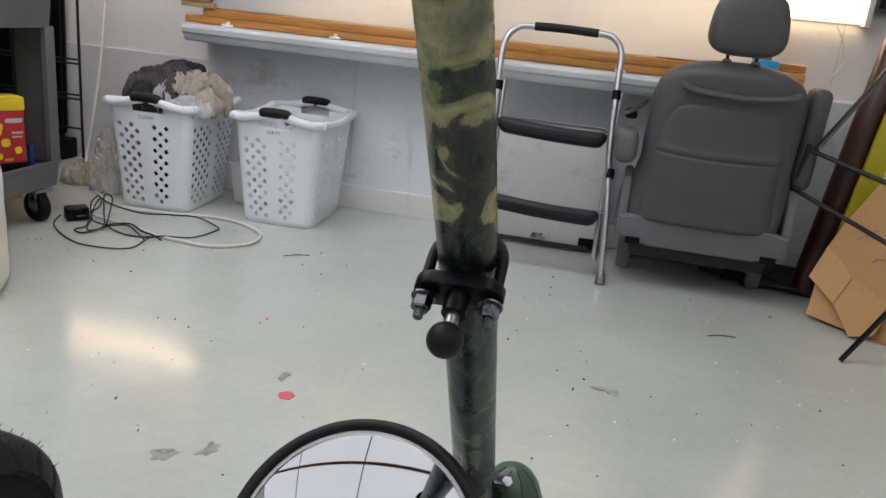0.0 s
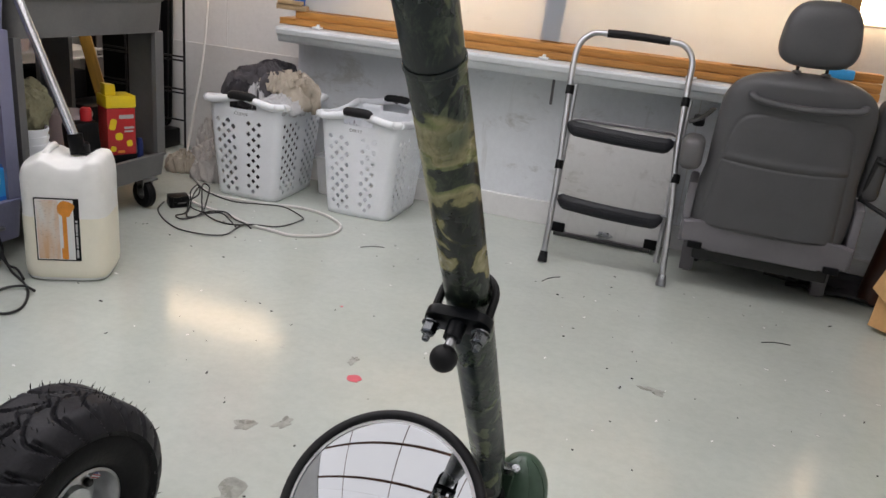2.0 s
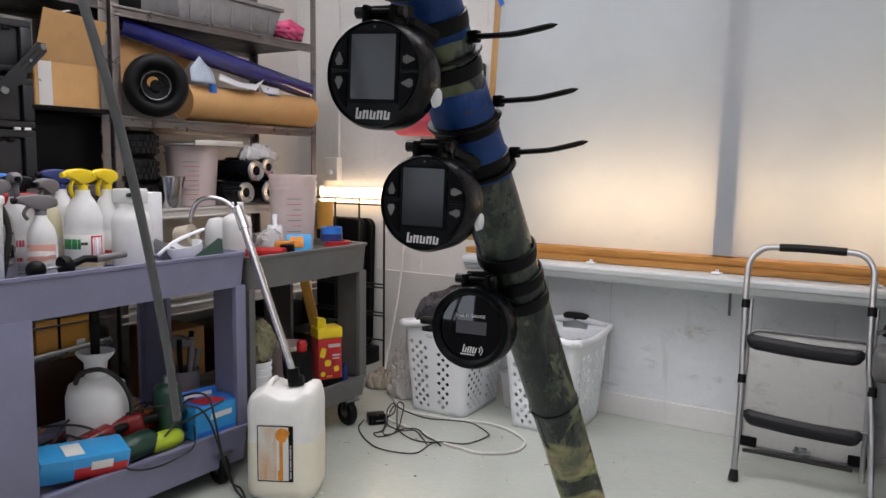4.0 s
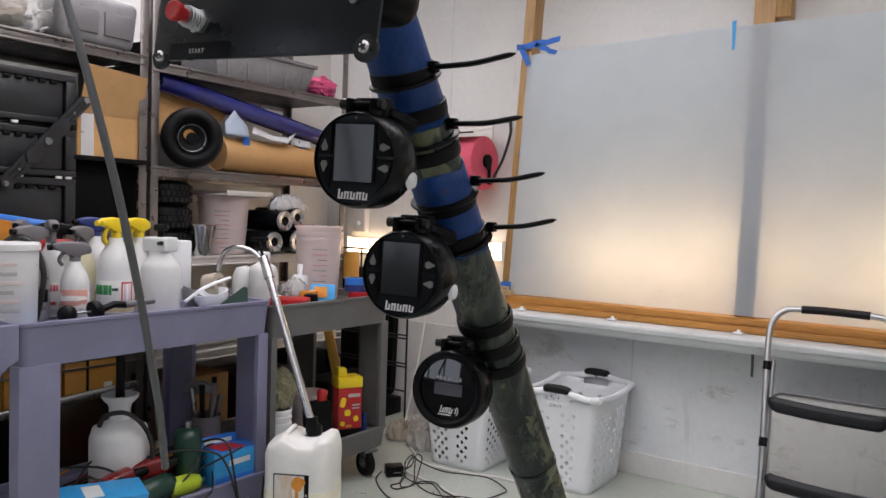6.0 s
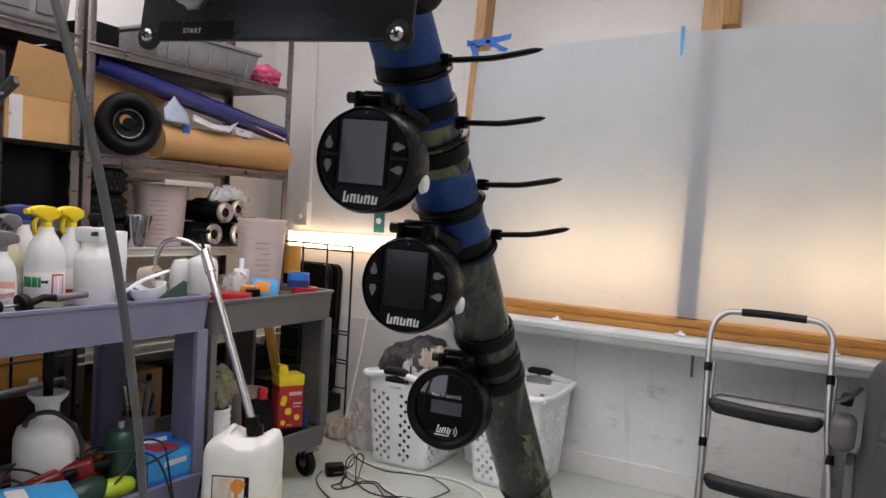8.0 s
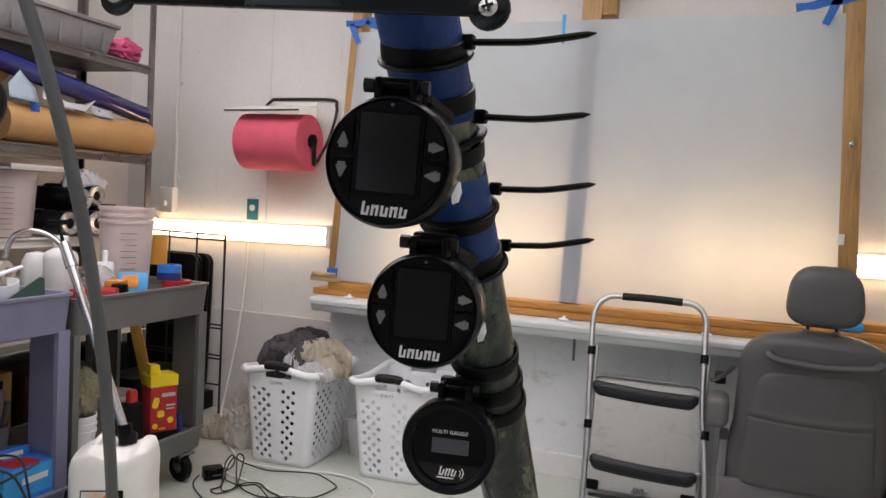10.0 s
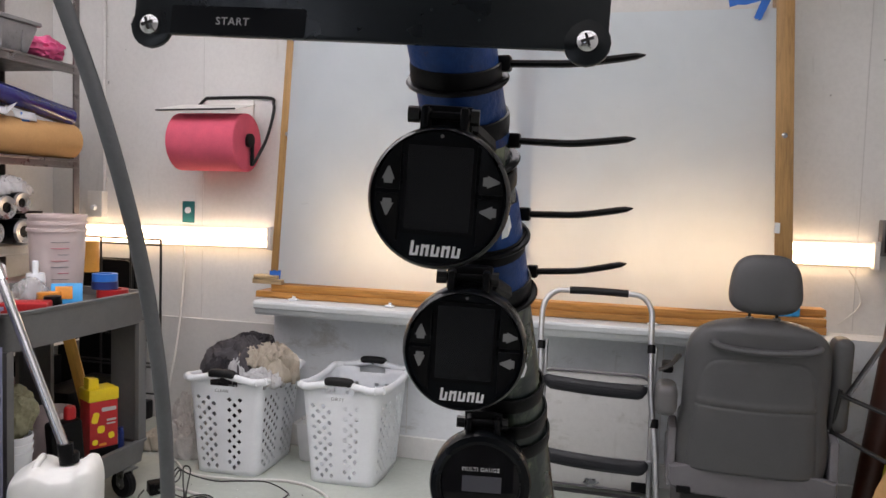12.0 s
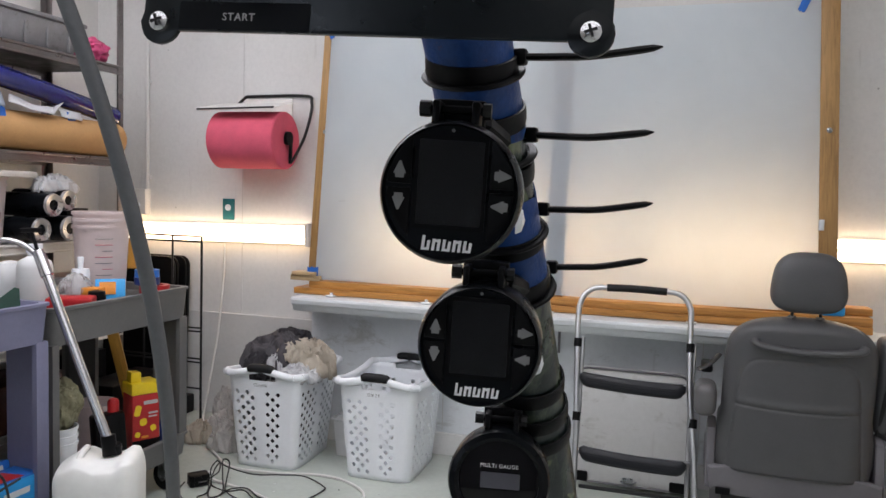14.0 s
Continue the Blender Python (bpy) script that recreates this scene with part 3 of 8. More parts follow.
# battens over the ceiling's joints
for axis, at in (("x", -2.2), ("x", -0.9), ("x", 0.4), ("y", -1.5), ("y", -0.7), ("y", 0.1), ("y", 0.9), ("y", 1.7), ("y", 2.5)):
    b = B()
    if axis == "x":
        box(b, (at, (SOUTH_Y + WALL_Y) / 2, TOP - 0.006), (0.013, WALL_Y - SOUTH_Y, 0.012))
    else:
        box(b, ((WEST_X + EAST_X) / 2, at, TOP - 0.010), (EAST_X - WEST_X, 0.055, 0.016))
    solo("trim", b, M["beam"], "dark narrow batten over a ceiling joint", "batten", kind="structure", smooth=0)
# white ceiling panels made to glow in place of overhead lamps, which are unseen
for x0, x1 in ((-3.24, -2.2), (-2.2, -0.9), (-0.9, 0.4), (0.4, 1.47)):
    for y0, y1, glow in ((-1.9, -0.25, "glow_panel_dim"), (-0.25, 1.4, "glow_panel_dim"), (1.4, 2.8, "glow_panel")):
        if x0 > 0 and glow == "glow_panel":
            continue  # no bright glow over this bay
        t = thing("ceiling_fill", "large flat white ceiling panel, made to glow as overhead light", "ceiling light", pose((x0 + x1) / 2, (y0 + y1) / 2, TOP), "lit ceiling panels")
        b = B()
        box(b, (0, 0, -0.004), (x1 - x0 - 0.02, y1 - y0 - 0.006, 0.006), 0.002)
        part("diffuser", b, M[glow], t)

# lower wall panels, baseboard and panel joints
b = B()
box(b, (-2.50, WALL_Y - 0.006, 0.294), (1.52, 0.012, 0.588), 0.002)
solo("trim", b, M["wall_low"], "greyed lower wall panel with grime", "wall panel", kind="structure", smooth=0)
b = B()
box(b, (-0.40, LOW_Y - 0.01, 0.055), (2.64, 0.02, 0.11), 0.003)
solo("baseboard", b, M["wall"], "scuffed white baseboard under the ledge", "baseboard", kind="structure", smooth=0)
b = B()
box(b, (1.21, LOW_Y - 0.01, 0.055), (0.57, 0.02, 0.11), 0.003)
solo("baseboard", b, M["wall"], "scuffed white baseboard in the corner", "baseboard", kind="structure", smooth=0)
for x, z0, z1, y in ((-2.27, 0.60, 2.88, WALL_Y), (1.04, 0.76, 2.88, WALL_Y), (-1.0, 0.12, 0.68, LOW_Y), (0.22, 0.12, 0.68, LOW_Y)):
    b = B()
    box(b, (x, y - 0.001, (z0 + z1) / 2), (0.004, 0.003, z1 - z0))
    solo("trim", b, M["wall_low"], "thin shadowed joint between wall panels", "joint", kind="structure", smooth=0)
b = B()
cyl(b, (-2.90, WALL_Y - 0.014, 1.24), (-2.90, WALL_Y - 0.014, TOP - 0.01), 0.011, seg=12)
for z in (1.35, 1.9, 2.45):
    box(b, (-2.90, WALL_Y - 0.008, z), (0.045, 0.014, 0.02), 0.002)
solo("conduit", b, M["wall"], "thin white-painted conduit running up the wall", "conduit", kind="structure")

# ---- the ledge and the wood on it ----
ledge = thing("wall_ledge", "long white painted shelf ledge with a moulded front edge", "shelf", pose(0, 0, 0))
b = B()
prof = [(3.928, 0.7455), (3.928, 0.775), (3.54, 0.772), (3.520, 0.768), (3.517, 0.758), (3.522, 0.738), (3.536, 0.730), (3.542, 0.712), (3.552, 0.700), (3.585, 0.697), (3.60, 0.745)]
lo = [b.verts.new((-1.735, y, z)) for y, z in prof]
hi = [b.verts.new((0.90, y, z)) for y, z in prof]
b.faces.new(lo[::-1]), b.faces.new(hi)
for i in range(len(prof)):
    j = (i + 1) % len(prof)
    b.faces.new((lo[i], lo[j], hi[j], hi[i]))
part("board", b, M["ledge"], ledge, smooth=20)
b = B()
box(b, (0, 0, 0), (0.012, 0.004, 0.15))
part("screw_strip", b, M["grey_plastic"], ledge, m=pose(-0.43, LOW_Y - 0.004, 0.64))
for x in (-1.55, -1.05, -0.46, 0.16, 0.5):
    b = B()
    box(b, (0, 0, 0.006), (0.045, 0.03, 0.010), 0.003)
    box(b, (0, 0.006, 0.014), (0.016, 0.010, 0.016), 0.003)
    solo("clip", b, M["white_plastic"], "small white plastic clip on the ledge", "clip", pose(x, 3.585, 0.774), "clips on the ledge")

def plank(x0, x1, y0, y1, z0, z1, mat, label):
    b = B()
    box(b, ((x0 + x1) / 2, (y0 + y1) / 2, (z0 + z1) / 2), (x1 - x0, y1 - y0, z1 - z0), 0.003)
    return solo("plank", b, mat, label, "plank", group="planks on the ledge")


plank(-1.78, 0.87, 3.630, 3.78, 0.7755, 0.806, M["pine"], "long orange varnished pine board lying on the ledge")
plank(-1.70, 0.87, 3.640, 3.78, 0.807, 0.842, M["pine"], "long orange varnished pine board on top of another")
plank(-1.80, -1.64, 3.630, 3.70, 0.843, 0.868, M["raw_wood"], "short offcut of raw wood stacked on the boards")
plank(-1.79, -1.66, 3.622, 3.69, 0.869, 0.888, M["raw_wood"], "short offcut of raw wood on the stack")
plank(0.30, 0.88, 3.70, 3.80, 0.843, 0.874, M["pine"], "short pine board lying on the longer boards")

# ---- wooden frame with the plastic film ----
frame_thing = thing("plastic_screen", "wooden stud frame covered with milky plastic film", "screen", pose(0, 3.7, 0.843))


def stud(x0, x1, z0, z1, lean=0.0, y0=3.667, mat="pine_up"):
    b = B()
    vs = box(b, (0, 0, 0), (x1 - x0, 3.765 - y0, z1 - z0), 0.003)
    return part("stud", b, M[mat], frame_thing, m=pose((x0 + x1) / 2, (y0 + 3.765) / 2 - 3.7, (z0 + z1) / 2 - 0.843, 0, lean, 0))


stud(-1.664, -1.606, 0.889, 2.78, 3.3)
stud(-0.486, -0.396, 0.843, 2.86, 0.9, 3.6645)
stud(-0.392, -0.322, 2.17, 2.86, 0.9, 3.668)
stud(0.616, 0.688, 0.876, 2.86, -2.7, 3.652)
b = B()
nx, nz = 40, 24
for i in range(nx + 1):
    for k in range(nz + 1):
        u, w = i / nx, k / nz
        left = -1.676 + 0.070 * w
        right = 0.672 - 0.062 * w
        x = left + (right - left) * u
        top = 2.112 + 0.035 * min(1, u * 2.4)
        z = 0.85 + (top - 0.85) * w
        y = 3.661 + 0.0012 * noise.noise(Vector((x * 3, z * 2.2, 0))) + 0.0008 * noise.noise(Vector((x * 9, z * 5, 4)))
        b.verts.new((x, y - 3.7, z - 0.843))
b.verts.ensure_lookup_table()
for i in range(nx):
    for k in range(nz):
        a = i * (nz + 1) + k
        b.faces.new([b.verts[q] for q in (a, a + nz + 1, a + nz + 2, a + 1)])
part("film", b, M["film"], frame_thing, "milky translucent plastic film, lit from behind")
for x, z in ((-1.638, 1.597), (0.664, 1.612)):
    b = B()
    lathe(b, [(0, 0), (0.012, 0), (0.012, 0.004), (0.006, 0.008), (0.006, 0.016), (0, 0.018)], 12)
    part("bolt", b, M["zinc"], frame_thing, m=pose(x, (3.656 if x > 0 else 3.669) - 3.7, z - 0.843, 90, 0, 0))
b = B()
box(b, (0, 0, 0), (0.022, 0.006, 0.045), 0.002)
part("latch", b, M["ledge"], frame_thing, m=pose(0.655, 3.649 - 3.7, 1.22 - 0.843))


def tape_bit(x, z, w, h, turn, y=3.649, mat="tape_blue", label="torn strip of blue masking tape"):
    b = B()
    n = 7
    lo = [(-w / 2 + w * i / n, -h / 2 + 0.004 * math.sin(i * 2.1)) for i in range(n + 1)]
    hi = [(w / 2 - w * i / n, h / 2 + 0.004 * math.cos(i * 1.7)) for i in range(n + 1)]
    hi[0] = (w / 2 + 0.008, h / 2)
    prism(b, lo + hi, 0.0012, FACE)
    return solo("tape", b, M[mat], label, "tape", pose(x, y, z, 0, -turn, 0), "tape strips on the film")


tape_bit(-1.545, 2.165, 0.25, 0.030, 5)
tape_bit(-1.50, 2.135, 0.13, 0.026, -24)
tape_bit(-1.62, 2.105, 0.026, 0.11, 28)
tape_bit(0.53, 2.19, 0.24, 0.035, 10)
tape_bit(0.55, 2.16, 0.03, 0.13, -20)
tape_bit(-1.685, 0.885, 0.055, 0.055, 3)
tape_bit(-0.56, 2.105, 0.011, 0.13, 2, mat="blue_light", label="narrow strip of turquoise tape")
b = B()
box(b, (0, 0, 0.02), (0.10, 0.05, 0.04), 0.008)
solo("sanding_block", b, M["blue_light"], "small bright blue block lying on the boards", "block", pose(0.715, 3.667, 0.8425, 0, 0, 8))

# ---- lamps on the wall ----
def shop_light(x0, x1, z, tilt):
    t = thing("wall_light", "double-tube fluorescent shop light on the wall, lit warm", "wall light", pose((x0 + x1) / 2, WALL_Y, z, 0, tilt, 0), "fluorescent shop lights")
    L = x1 - x0
    b = B()
    prism(b, [(0, -0.055), (-0.008, -0.055), (-0.018, -0.02), (-0.018, 0.02), (-0.008, 0.055), (0, 0.055)], L, pose(-L / 2, -0.001, 0, 90, 0, 90))
    part("housing", b, M["lamp_body"], t)
    for dz in (-0.03, 0.03):
        b = B()
        cyl(b, (-L / 2 + 0.03, -0.038, dz), (L / 2 - 0.03, -0.038, dz), 0.0175, seg=16)
        part("tube", b, M["tube_glow"], t, "glowing fluorescent tube")
    for s in (-1, 1):
        b = B()
        box(b, (s * (L / 2 - 0.012), -0.03, 0), (0.024, 0.056, 0.125), 0.004)
        part("end_cap", b, M["lamp_body"], t)
    return t


shop_light(-3.047, -1.827, 1.047, -0.9)
shop_light(-1.40, -0.18, 1.085, 0.2)
shop_light(-0.10, 1.12, 1.103, -0.4)

# socket, cord, towel roll
t = thing("wall_socket", "green socket plate with a white round insert on the wall", "socket", pose(-2.358, WALL_Y, 1.181))
b = B()
box(b, (0, -0.004, 0), (0.075, 0.008, 0.12), 0.003)
part("plate", b, M["teal"], t)
b = B()
cyl(b, (0, -0.008, 0.01), (0, -0.013, 0.01), 0.018, seg=18)
part("insert", b, M["white_plastic"], t)
t = thing("wall_box", "small beige box mounted on the wall beside the conduit", "wall box", pose(-2.935, WALL_Y, 1.207))
b = B()
box(b, (0, -0.025, 0), (0.10, 0.05, 0.15), 0.006)
part("body", b, M["lamp_body"], t)
b = B()
lathe(b, [(0, 0), (0.016, 0), (0.014, 0.02), (0, 0.024)], 12, pose(0, -0.05, -0.02, 90, 0, 0))
part("knob", b, M["white_plastic"], t)
b = B()
sweep(b, smooth_path([(-2.36, 3.89, 0.985), (-2.345, 3.86, 0.8), (-2.325, 3.78, 0.5), (-2.32, 3.69, 0.22), (-2.29, 3.60, 0.06), (-2.12, 3.40, 0.009), (-1.98, 3.27, 0.007), (-1.887, 3.195, 0.007), (-1.786, 3.166, 0.007), (-1.602, 3.186, 0.007), (-1.41, 3.235, 0.007), (-1.26, 3.20, 0.007), (-1.145, 3.10, 0.007), (-1.14, 2.97, 0.007), (-1.25, 2.88, 0.007), (-1.357, 2.884, 0.007), (-1.485, 2.90, 0.007), (-1.611, 2.954, 0.007), (-1.724, 2.981, 0.007), (-1.80, 2.985, 0.016), (-1.83, 2.978, 0.028)], 8), 0.0062, 8)
solo("cord", b, M["cord_white"], "white extension cord hanging down the wall and looping on the floor", "cord")

t = thing("towel_roll", "large roll of pink shop towels on a black wire holder", "towel roll", pose(-2.112, 3.765, 1.558))
b = B()
lathe(b, [(0.022, -0.190), (0.145, -0.190), (0.151, -0.185), (0.151, 0.195), (0.145, 0.200), (0.022, 0.200)], 40, pose(0, 0, 0, 0, 90, 0))
part("roll", b, M["pink"], t)
b = B()
cyl(b, (-0.225, 0, 0), (0.222, 0, 0), 0.018, seg=16)
cyl(b, (0.207, 0, 0.012), (0.224, 0, 0.012), 0.036, seg=18)
box(b, (0.218, 0.02, -0.055), (0.010, 0.030, 0.13), 0.004)
part("spindle", b, M["black"], t)
b = B()
sweep(b, smooth_path([(0.218, 0.02, -0.115), (0.238, 0.03, -0.08), (0.268, 0.08, 0.03), (0.272, 0.14, 0.16), (0.268, 0.15, 0.22), (0.23, 0.155, 0.253), (-0.10, 0.155, 0.253), (-0.14, 0.15, 0.245), (-0.16, 0.11, 0.20)], 6), 0.008, 8)
part("wire_arm", b, M["black_metal"], t)
b = B()
box(b, (-0.005, 0, 0), (0.44, 0.225, 0.004), 0.0015, pose(0, -0.045, 0.180, 12, 0, 0))
box(b, (-0.005, -0.156, 0.150), (0.44, 0.004, 0.014), 0.0015)
bar = part("tear_bar", b, M["lamp_body"], t, "pale metal tear bar over the roll")
b = B()
cyl(b, (-0.235, -0.160, 0.150), (0.215, -0.160, 0.158), 0.0045, seg=8)
part("bar_edge", b, M["black_metal"], bar)
b = B()
box(b, (0, 0.157, 0.16), (0.30, 0.014, 0.16), 0.004)
part("back_plate", b, M["lamp_body"], t)

t = thing("junction_box", "dark square junction box on the wall", "junction box", pose(1.175, WALL_Y, 1.187))
b = B()
box(b, (0, -0.03, 0), (0.11, 0.06, 0.16), 0.005)
part("body", b, M["rack"], t)
b = B()
box(b, (0, -0.062, 0), (0.085, 0.006, 0.13), 0.002)
part("lid", b, M["black_metal"], t)
b = B()
sweep(b, smooth_path([(1.0, 3.89, 1.04), (1.04, 3.905, 0.98), (1.06, 3.91, 0.88), (0.97, 3.90, 0.785)], 6), 0.003, 6)
solo("cord", b, M["cord_white"], "thin pale cord hanging below the wall light", "cord")

# marks on the floor
for i, (x, y, r) in enumerate(((-0.54, 1.945, 0.021), (-0.78, 2.36, 0.005))):
    b = B()
    pts = [(r * (1 + 0.5 * noise.noise(Vector((math.cos(a) * 2, math.sin(a) * 2, i)))) * math.cos(a), r * 0.95 * math.sin(a)) for a in [2 * math.pi * k / 20 for k in range(20)]]
    prism(b, pts, 0.0012)
    solo("paint_spot", b, M["pinkred"], "round pinkish-red paint spot on the floor", "spot", pose(x, y, 0.0002, 0, 0, 15 * i), "paint spots on the floor")
for i, (x, y, r, q) in enumerate(((-0.587, 2.041, 0.022, 0.6), (-0.678, 1.612, 0.02, 1.5), (-0.601, 1.665, 0.018, 1.4), (-0.548, 1.363, 0.04, 1.2), (0.25, 2.3, 0.02, 1.8))):
    b = B()
    pts = []
    for k in range(26):
        a = 2 * math.pi * k / 26
        w = r * (1 + 0.9 * noise.noise(Vector((math.cos(a) * 1.6, math.sin(a) * 1.6, 3 + 2 * i))))
        pts.append((w * q * math.cos(a), w * math.sin(a)))
    prism(b, pts, 0.0006)
    solo("stain", b, M["stain"], "smudged grey stain on the painted floor", "stain", pose(x, y, 0.0002, 0, 0, 40 * i), "stains on the floor")
rnd = random.Random(5)
b = B()
for i in range(150):
    x, y = rnd.uniform(-1.9, 1.3), rnd.uniform(0.9, 3.2)
    s = rnd.choice((0.0010, 0.0012, 0.0016, 0.0028))
    n, long = rnd.randint(4, 6), rnd.choice((1.3, 2.0, 3.2))
    prism(b, [(s * rnd.uniform(0.5, 1.2) * math.cos(2 * math.pi * k / n) * long, s * rnd.uniform(0.5, 1.2) * math.sin(2 * math.pi * k / n)) for k in range(n)], rnd.uniform(0.001, 0.003), pose(x, y, 0.0003, 0, 0, rnd.uniform(0, 360)))
solo("debris", b, M["cord_black"], "scattered dark crumbs and chips on the floor", "debris", kind="stuff")
b = B()
for i in range(100):
    x, y = rnd.uniform(-1.9, 1.3), rnd.uniform(0.9, 3.2)
    s = rnd.uniform(0.002, 0.005)
    prism(b, [(s * rnd.uniform(0.5, 1.2) * math.cos(2 * math.pi * k / 5) * 1.8, s * rnd.uniform(0.4, 1.0) * math.sin(2 * math.pi * k / 5)) for k in range(5)], 0.001, pose(x, y, 0.0003, 0, 0, rnd.uniform(0, 360)))
solo("debris", b, M["white_label"], "scattered pale flecks on the floor", "debris", kind="stuff")
for x, y, a in ((0.62, 2.86, 20), (-0.20, 3.02, 60), (-0.93, 2.95, 35)):
    b = B()
    sweep(b, smooth_path([(-0.05, 0, 0.002), (0, 0.006, 0.003), (0.05, -0.004, 0.002)], 5), 0.0015, 6)
    solo("wire_scrap", b, M["cord_black"], "short scrap of black wire on the floor", "wire", pose(x, y, 0.0005, 0, 0, a), "wire scraps on the floor")


# ---- laundry baskets ----
def laundry_basket(word, m, label):
    t = thing("laundry_basket", label, "laundry basket", m, "laundry baskets")
    W0, D0, W1, D1, H = 0.300, 0.390, 0.368, 0.452, 0.443
    b = B()

    def panel(axis, sign, groups, cell):
        cols = int((W0 if axis == "x" else D0) / cell[0])
        rows = int(H / cell[1])
        grid = {}
        round_r = 0.034
        end = round_r / (W0 if axis == "x" else D0)
        us = [end * k / 4 for k in range(4)] + [end + (1 - 2 * end) * k / cols for k in range(cols)] + [1 - end + end * k / 4 for k in range(5)]

        def pt(u, v):
            key = (round(u, 4), round(v, 4))
            if key not in grid:
                w, d = W0 + (W1 - W0) * v, D0 + (D1 - D0) * v
                bulge = 0.006 * math.sin(math.pi * u)
                span, out = (w, d) if axis == "x" else (d, w)
                far = max(0.0, (abs(u - 0.5) - (0.5 - end)) / end)
                if far > 0:
                    a = far * math.pi / 4
                    p = math.copysign(span / 2 - round_r + round_r * math.sin(a), u - 0.5)
                    q = out / 2 - round_r + round_r * math.cos(a) + bulge * (1 - far)
                else:
                    p = (u - 0.5) / (0.5 - end) * (span / 2 - round_r)
                    q = out / 2 + bulge
                co = (p, sign * q, v * H) if axis == "x" else (sign * q, p, v * H)
                grid[key] = b.verts.new(co)
            return grid[key]

        for i in range(len(us) - 1):
            for j in range(rows):
                u0, u1, v0, v1 = us[i], us[i + 1], j / rows, (j + 1) / rows
                uc, vc = (u0 + u1) / 2, (v0 + v1) / 2
                c = [pt(u0, v0), pt(u1, v0), pt(u1, v1), pt(u0, v1)]
                hole = 0.07 < vc < 0.82 and any(a <= uc <= e for a, e in groups) and (i + j) % 2 == 0 and u1 - u0 > end * 0.3
                if axis == "x" and vc > 0.925 and abs(uc - 0.5) < 0.19:
                    continue  # open slot under the hand grip
                if hole:
                    hu, hv = (u1 - u0) * 0.47, (v1 - v0) * 0.50
                    d = [pt(uc, vc - hv), pt(uc + hu, vc), pt(uc, vc + hv), pt(uc - hu, vc)]
                    for k in range(4):
                        b.faces.new((c[k], c[(k + 1) % 4], d[k]))
                        b.faces.new((c[k], d[k], d[(k + 3) % 4]))
                else:
                    b.faces.new(c)

    panel("x", -1, ((0.12, 0.38), (0.52, 0.78)), (0.0265, 0.0235))
    panel("x", 1, ((0.12, 0.38), (0.52, 0.78)), (0.0265, 0.0235))
    panel("y", -1, ((0.10, 0.44), (0.56, 0.90)), (0.0265, 0.0235))
    panel("y", 1, ((0.10, 0.44), (0.56, 0.90)), (0.0265, 0.0235))
    bmesh.ops.remove_doubles(b, verts=b.verts, dist=0.0008)
    bottom = [b.verts.new((x * W0 / 2, y * D0 / 2, 0.001)) for x, y in ((-0.94, -0.95), (0.94, -0.95), (0.94, 0.95), (-0.94, 0.95))]
    b.faces.new(bottom)
    body = part("body", b, M["white_plastic"], t, smooth=50)
    sol = body.modifiers.new("thick", "SOLIDIFY")
    sol.thickness, sol.offset = 0.0028, 0
    # rolled rim that rises over the two hand grips
    line = []
    rr = round_rect(W1 + 0.02, D1 + 0.03, 0.05, 5)
    dense = smooth_path([(x, y, 0) for x, y in rr], 4, True)
    for p in dense:
        up = 0.028 * math.exp(-(p.x / 0.085) ** 4) if abs(p.y) > D1 / 2 - 0.02 else -0.018 * math.exp(-(p.y / 0.15) ** 4)
        line.append((p.x, p.y, H + 0.004 + up))
    b = B()
    sweep(b, line, 0.0152, 12, True, 1.1)
    part("rim", b, M["white_plastic"], t)
    for s in (-1, 1):
        b = B()
        pts = [(x, s * (D1 / 2 + 0.017), H + 0.007 + 0.028 * math.exp(-(x / 0.085) ** 4)) for x in [-0.062 + 0.0124 * k for k in range(11)]]
        sweep(b, pts, [0.016] + [0.0195] * 9 + [0.016], 12, False, 1.08)
        part("hand_grip", b, M["grip"], t, "black rubber hand grip")
    if word:
        lettering("print", word, 0.021, M["print_grey"], t, pose(-0.01, -(D1 / 2) + 0.001, H - 0.048, 90 - 5, 0, 0) @ pose(0, 0, 0.006), 1.05)
    return t


laundry_basket("CLEAN", pose(-1.715, 3.437, 0.002, 0, 0, 2), "white plastic laundry basket with diamond holes, heaped with clothes")
laundry_basket("DIRTY", pose(-1.168, 3.485, 0.002, 0, 0, 1.5), "white plastic laundry basket with diamond holes, empty, black grips")


def garment(c, s, seed, mat, label, amp=0.25, freq=4.0, group="clothes in the basket", turn=(0, 0, 0), sub=5):
    b = B()
    lump(b, (0, 0, 0), s, seed, amp, freq, sub)
    return solo("garment", b, M[mat], label, "garment", pose(*c, *turn), group, smooth=60)


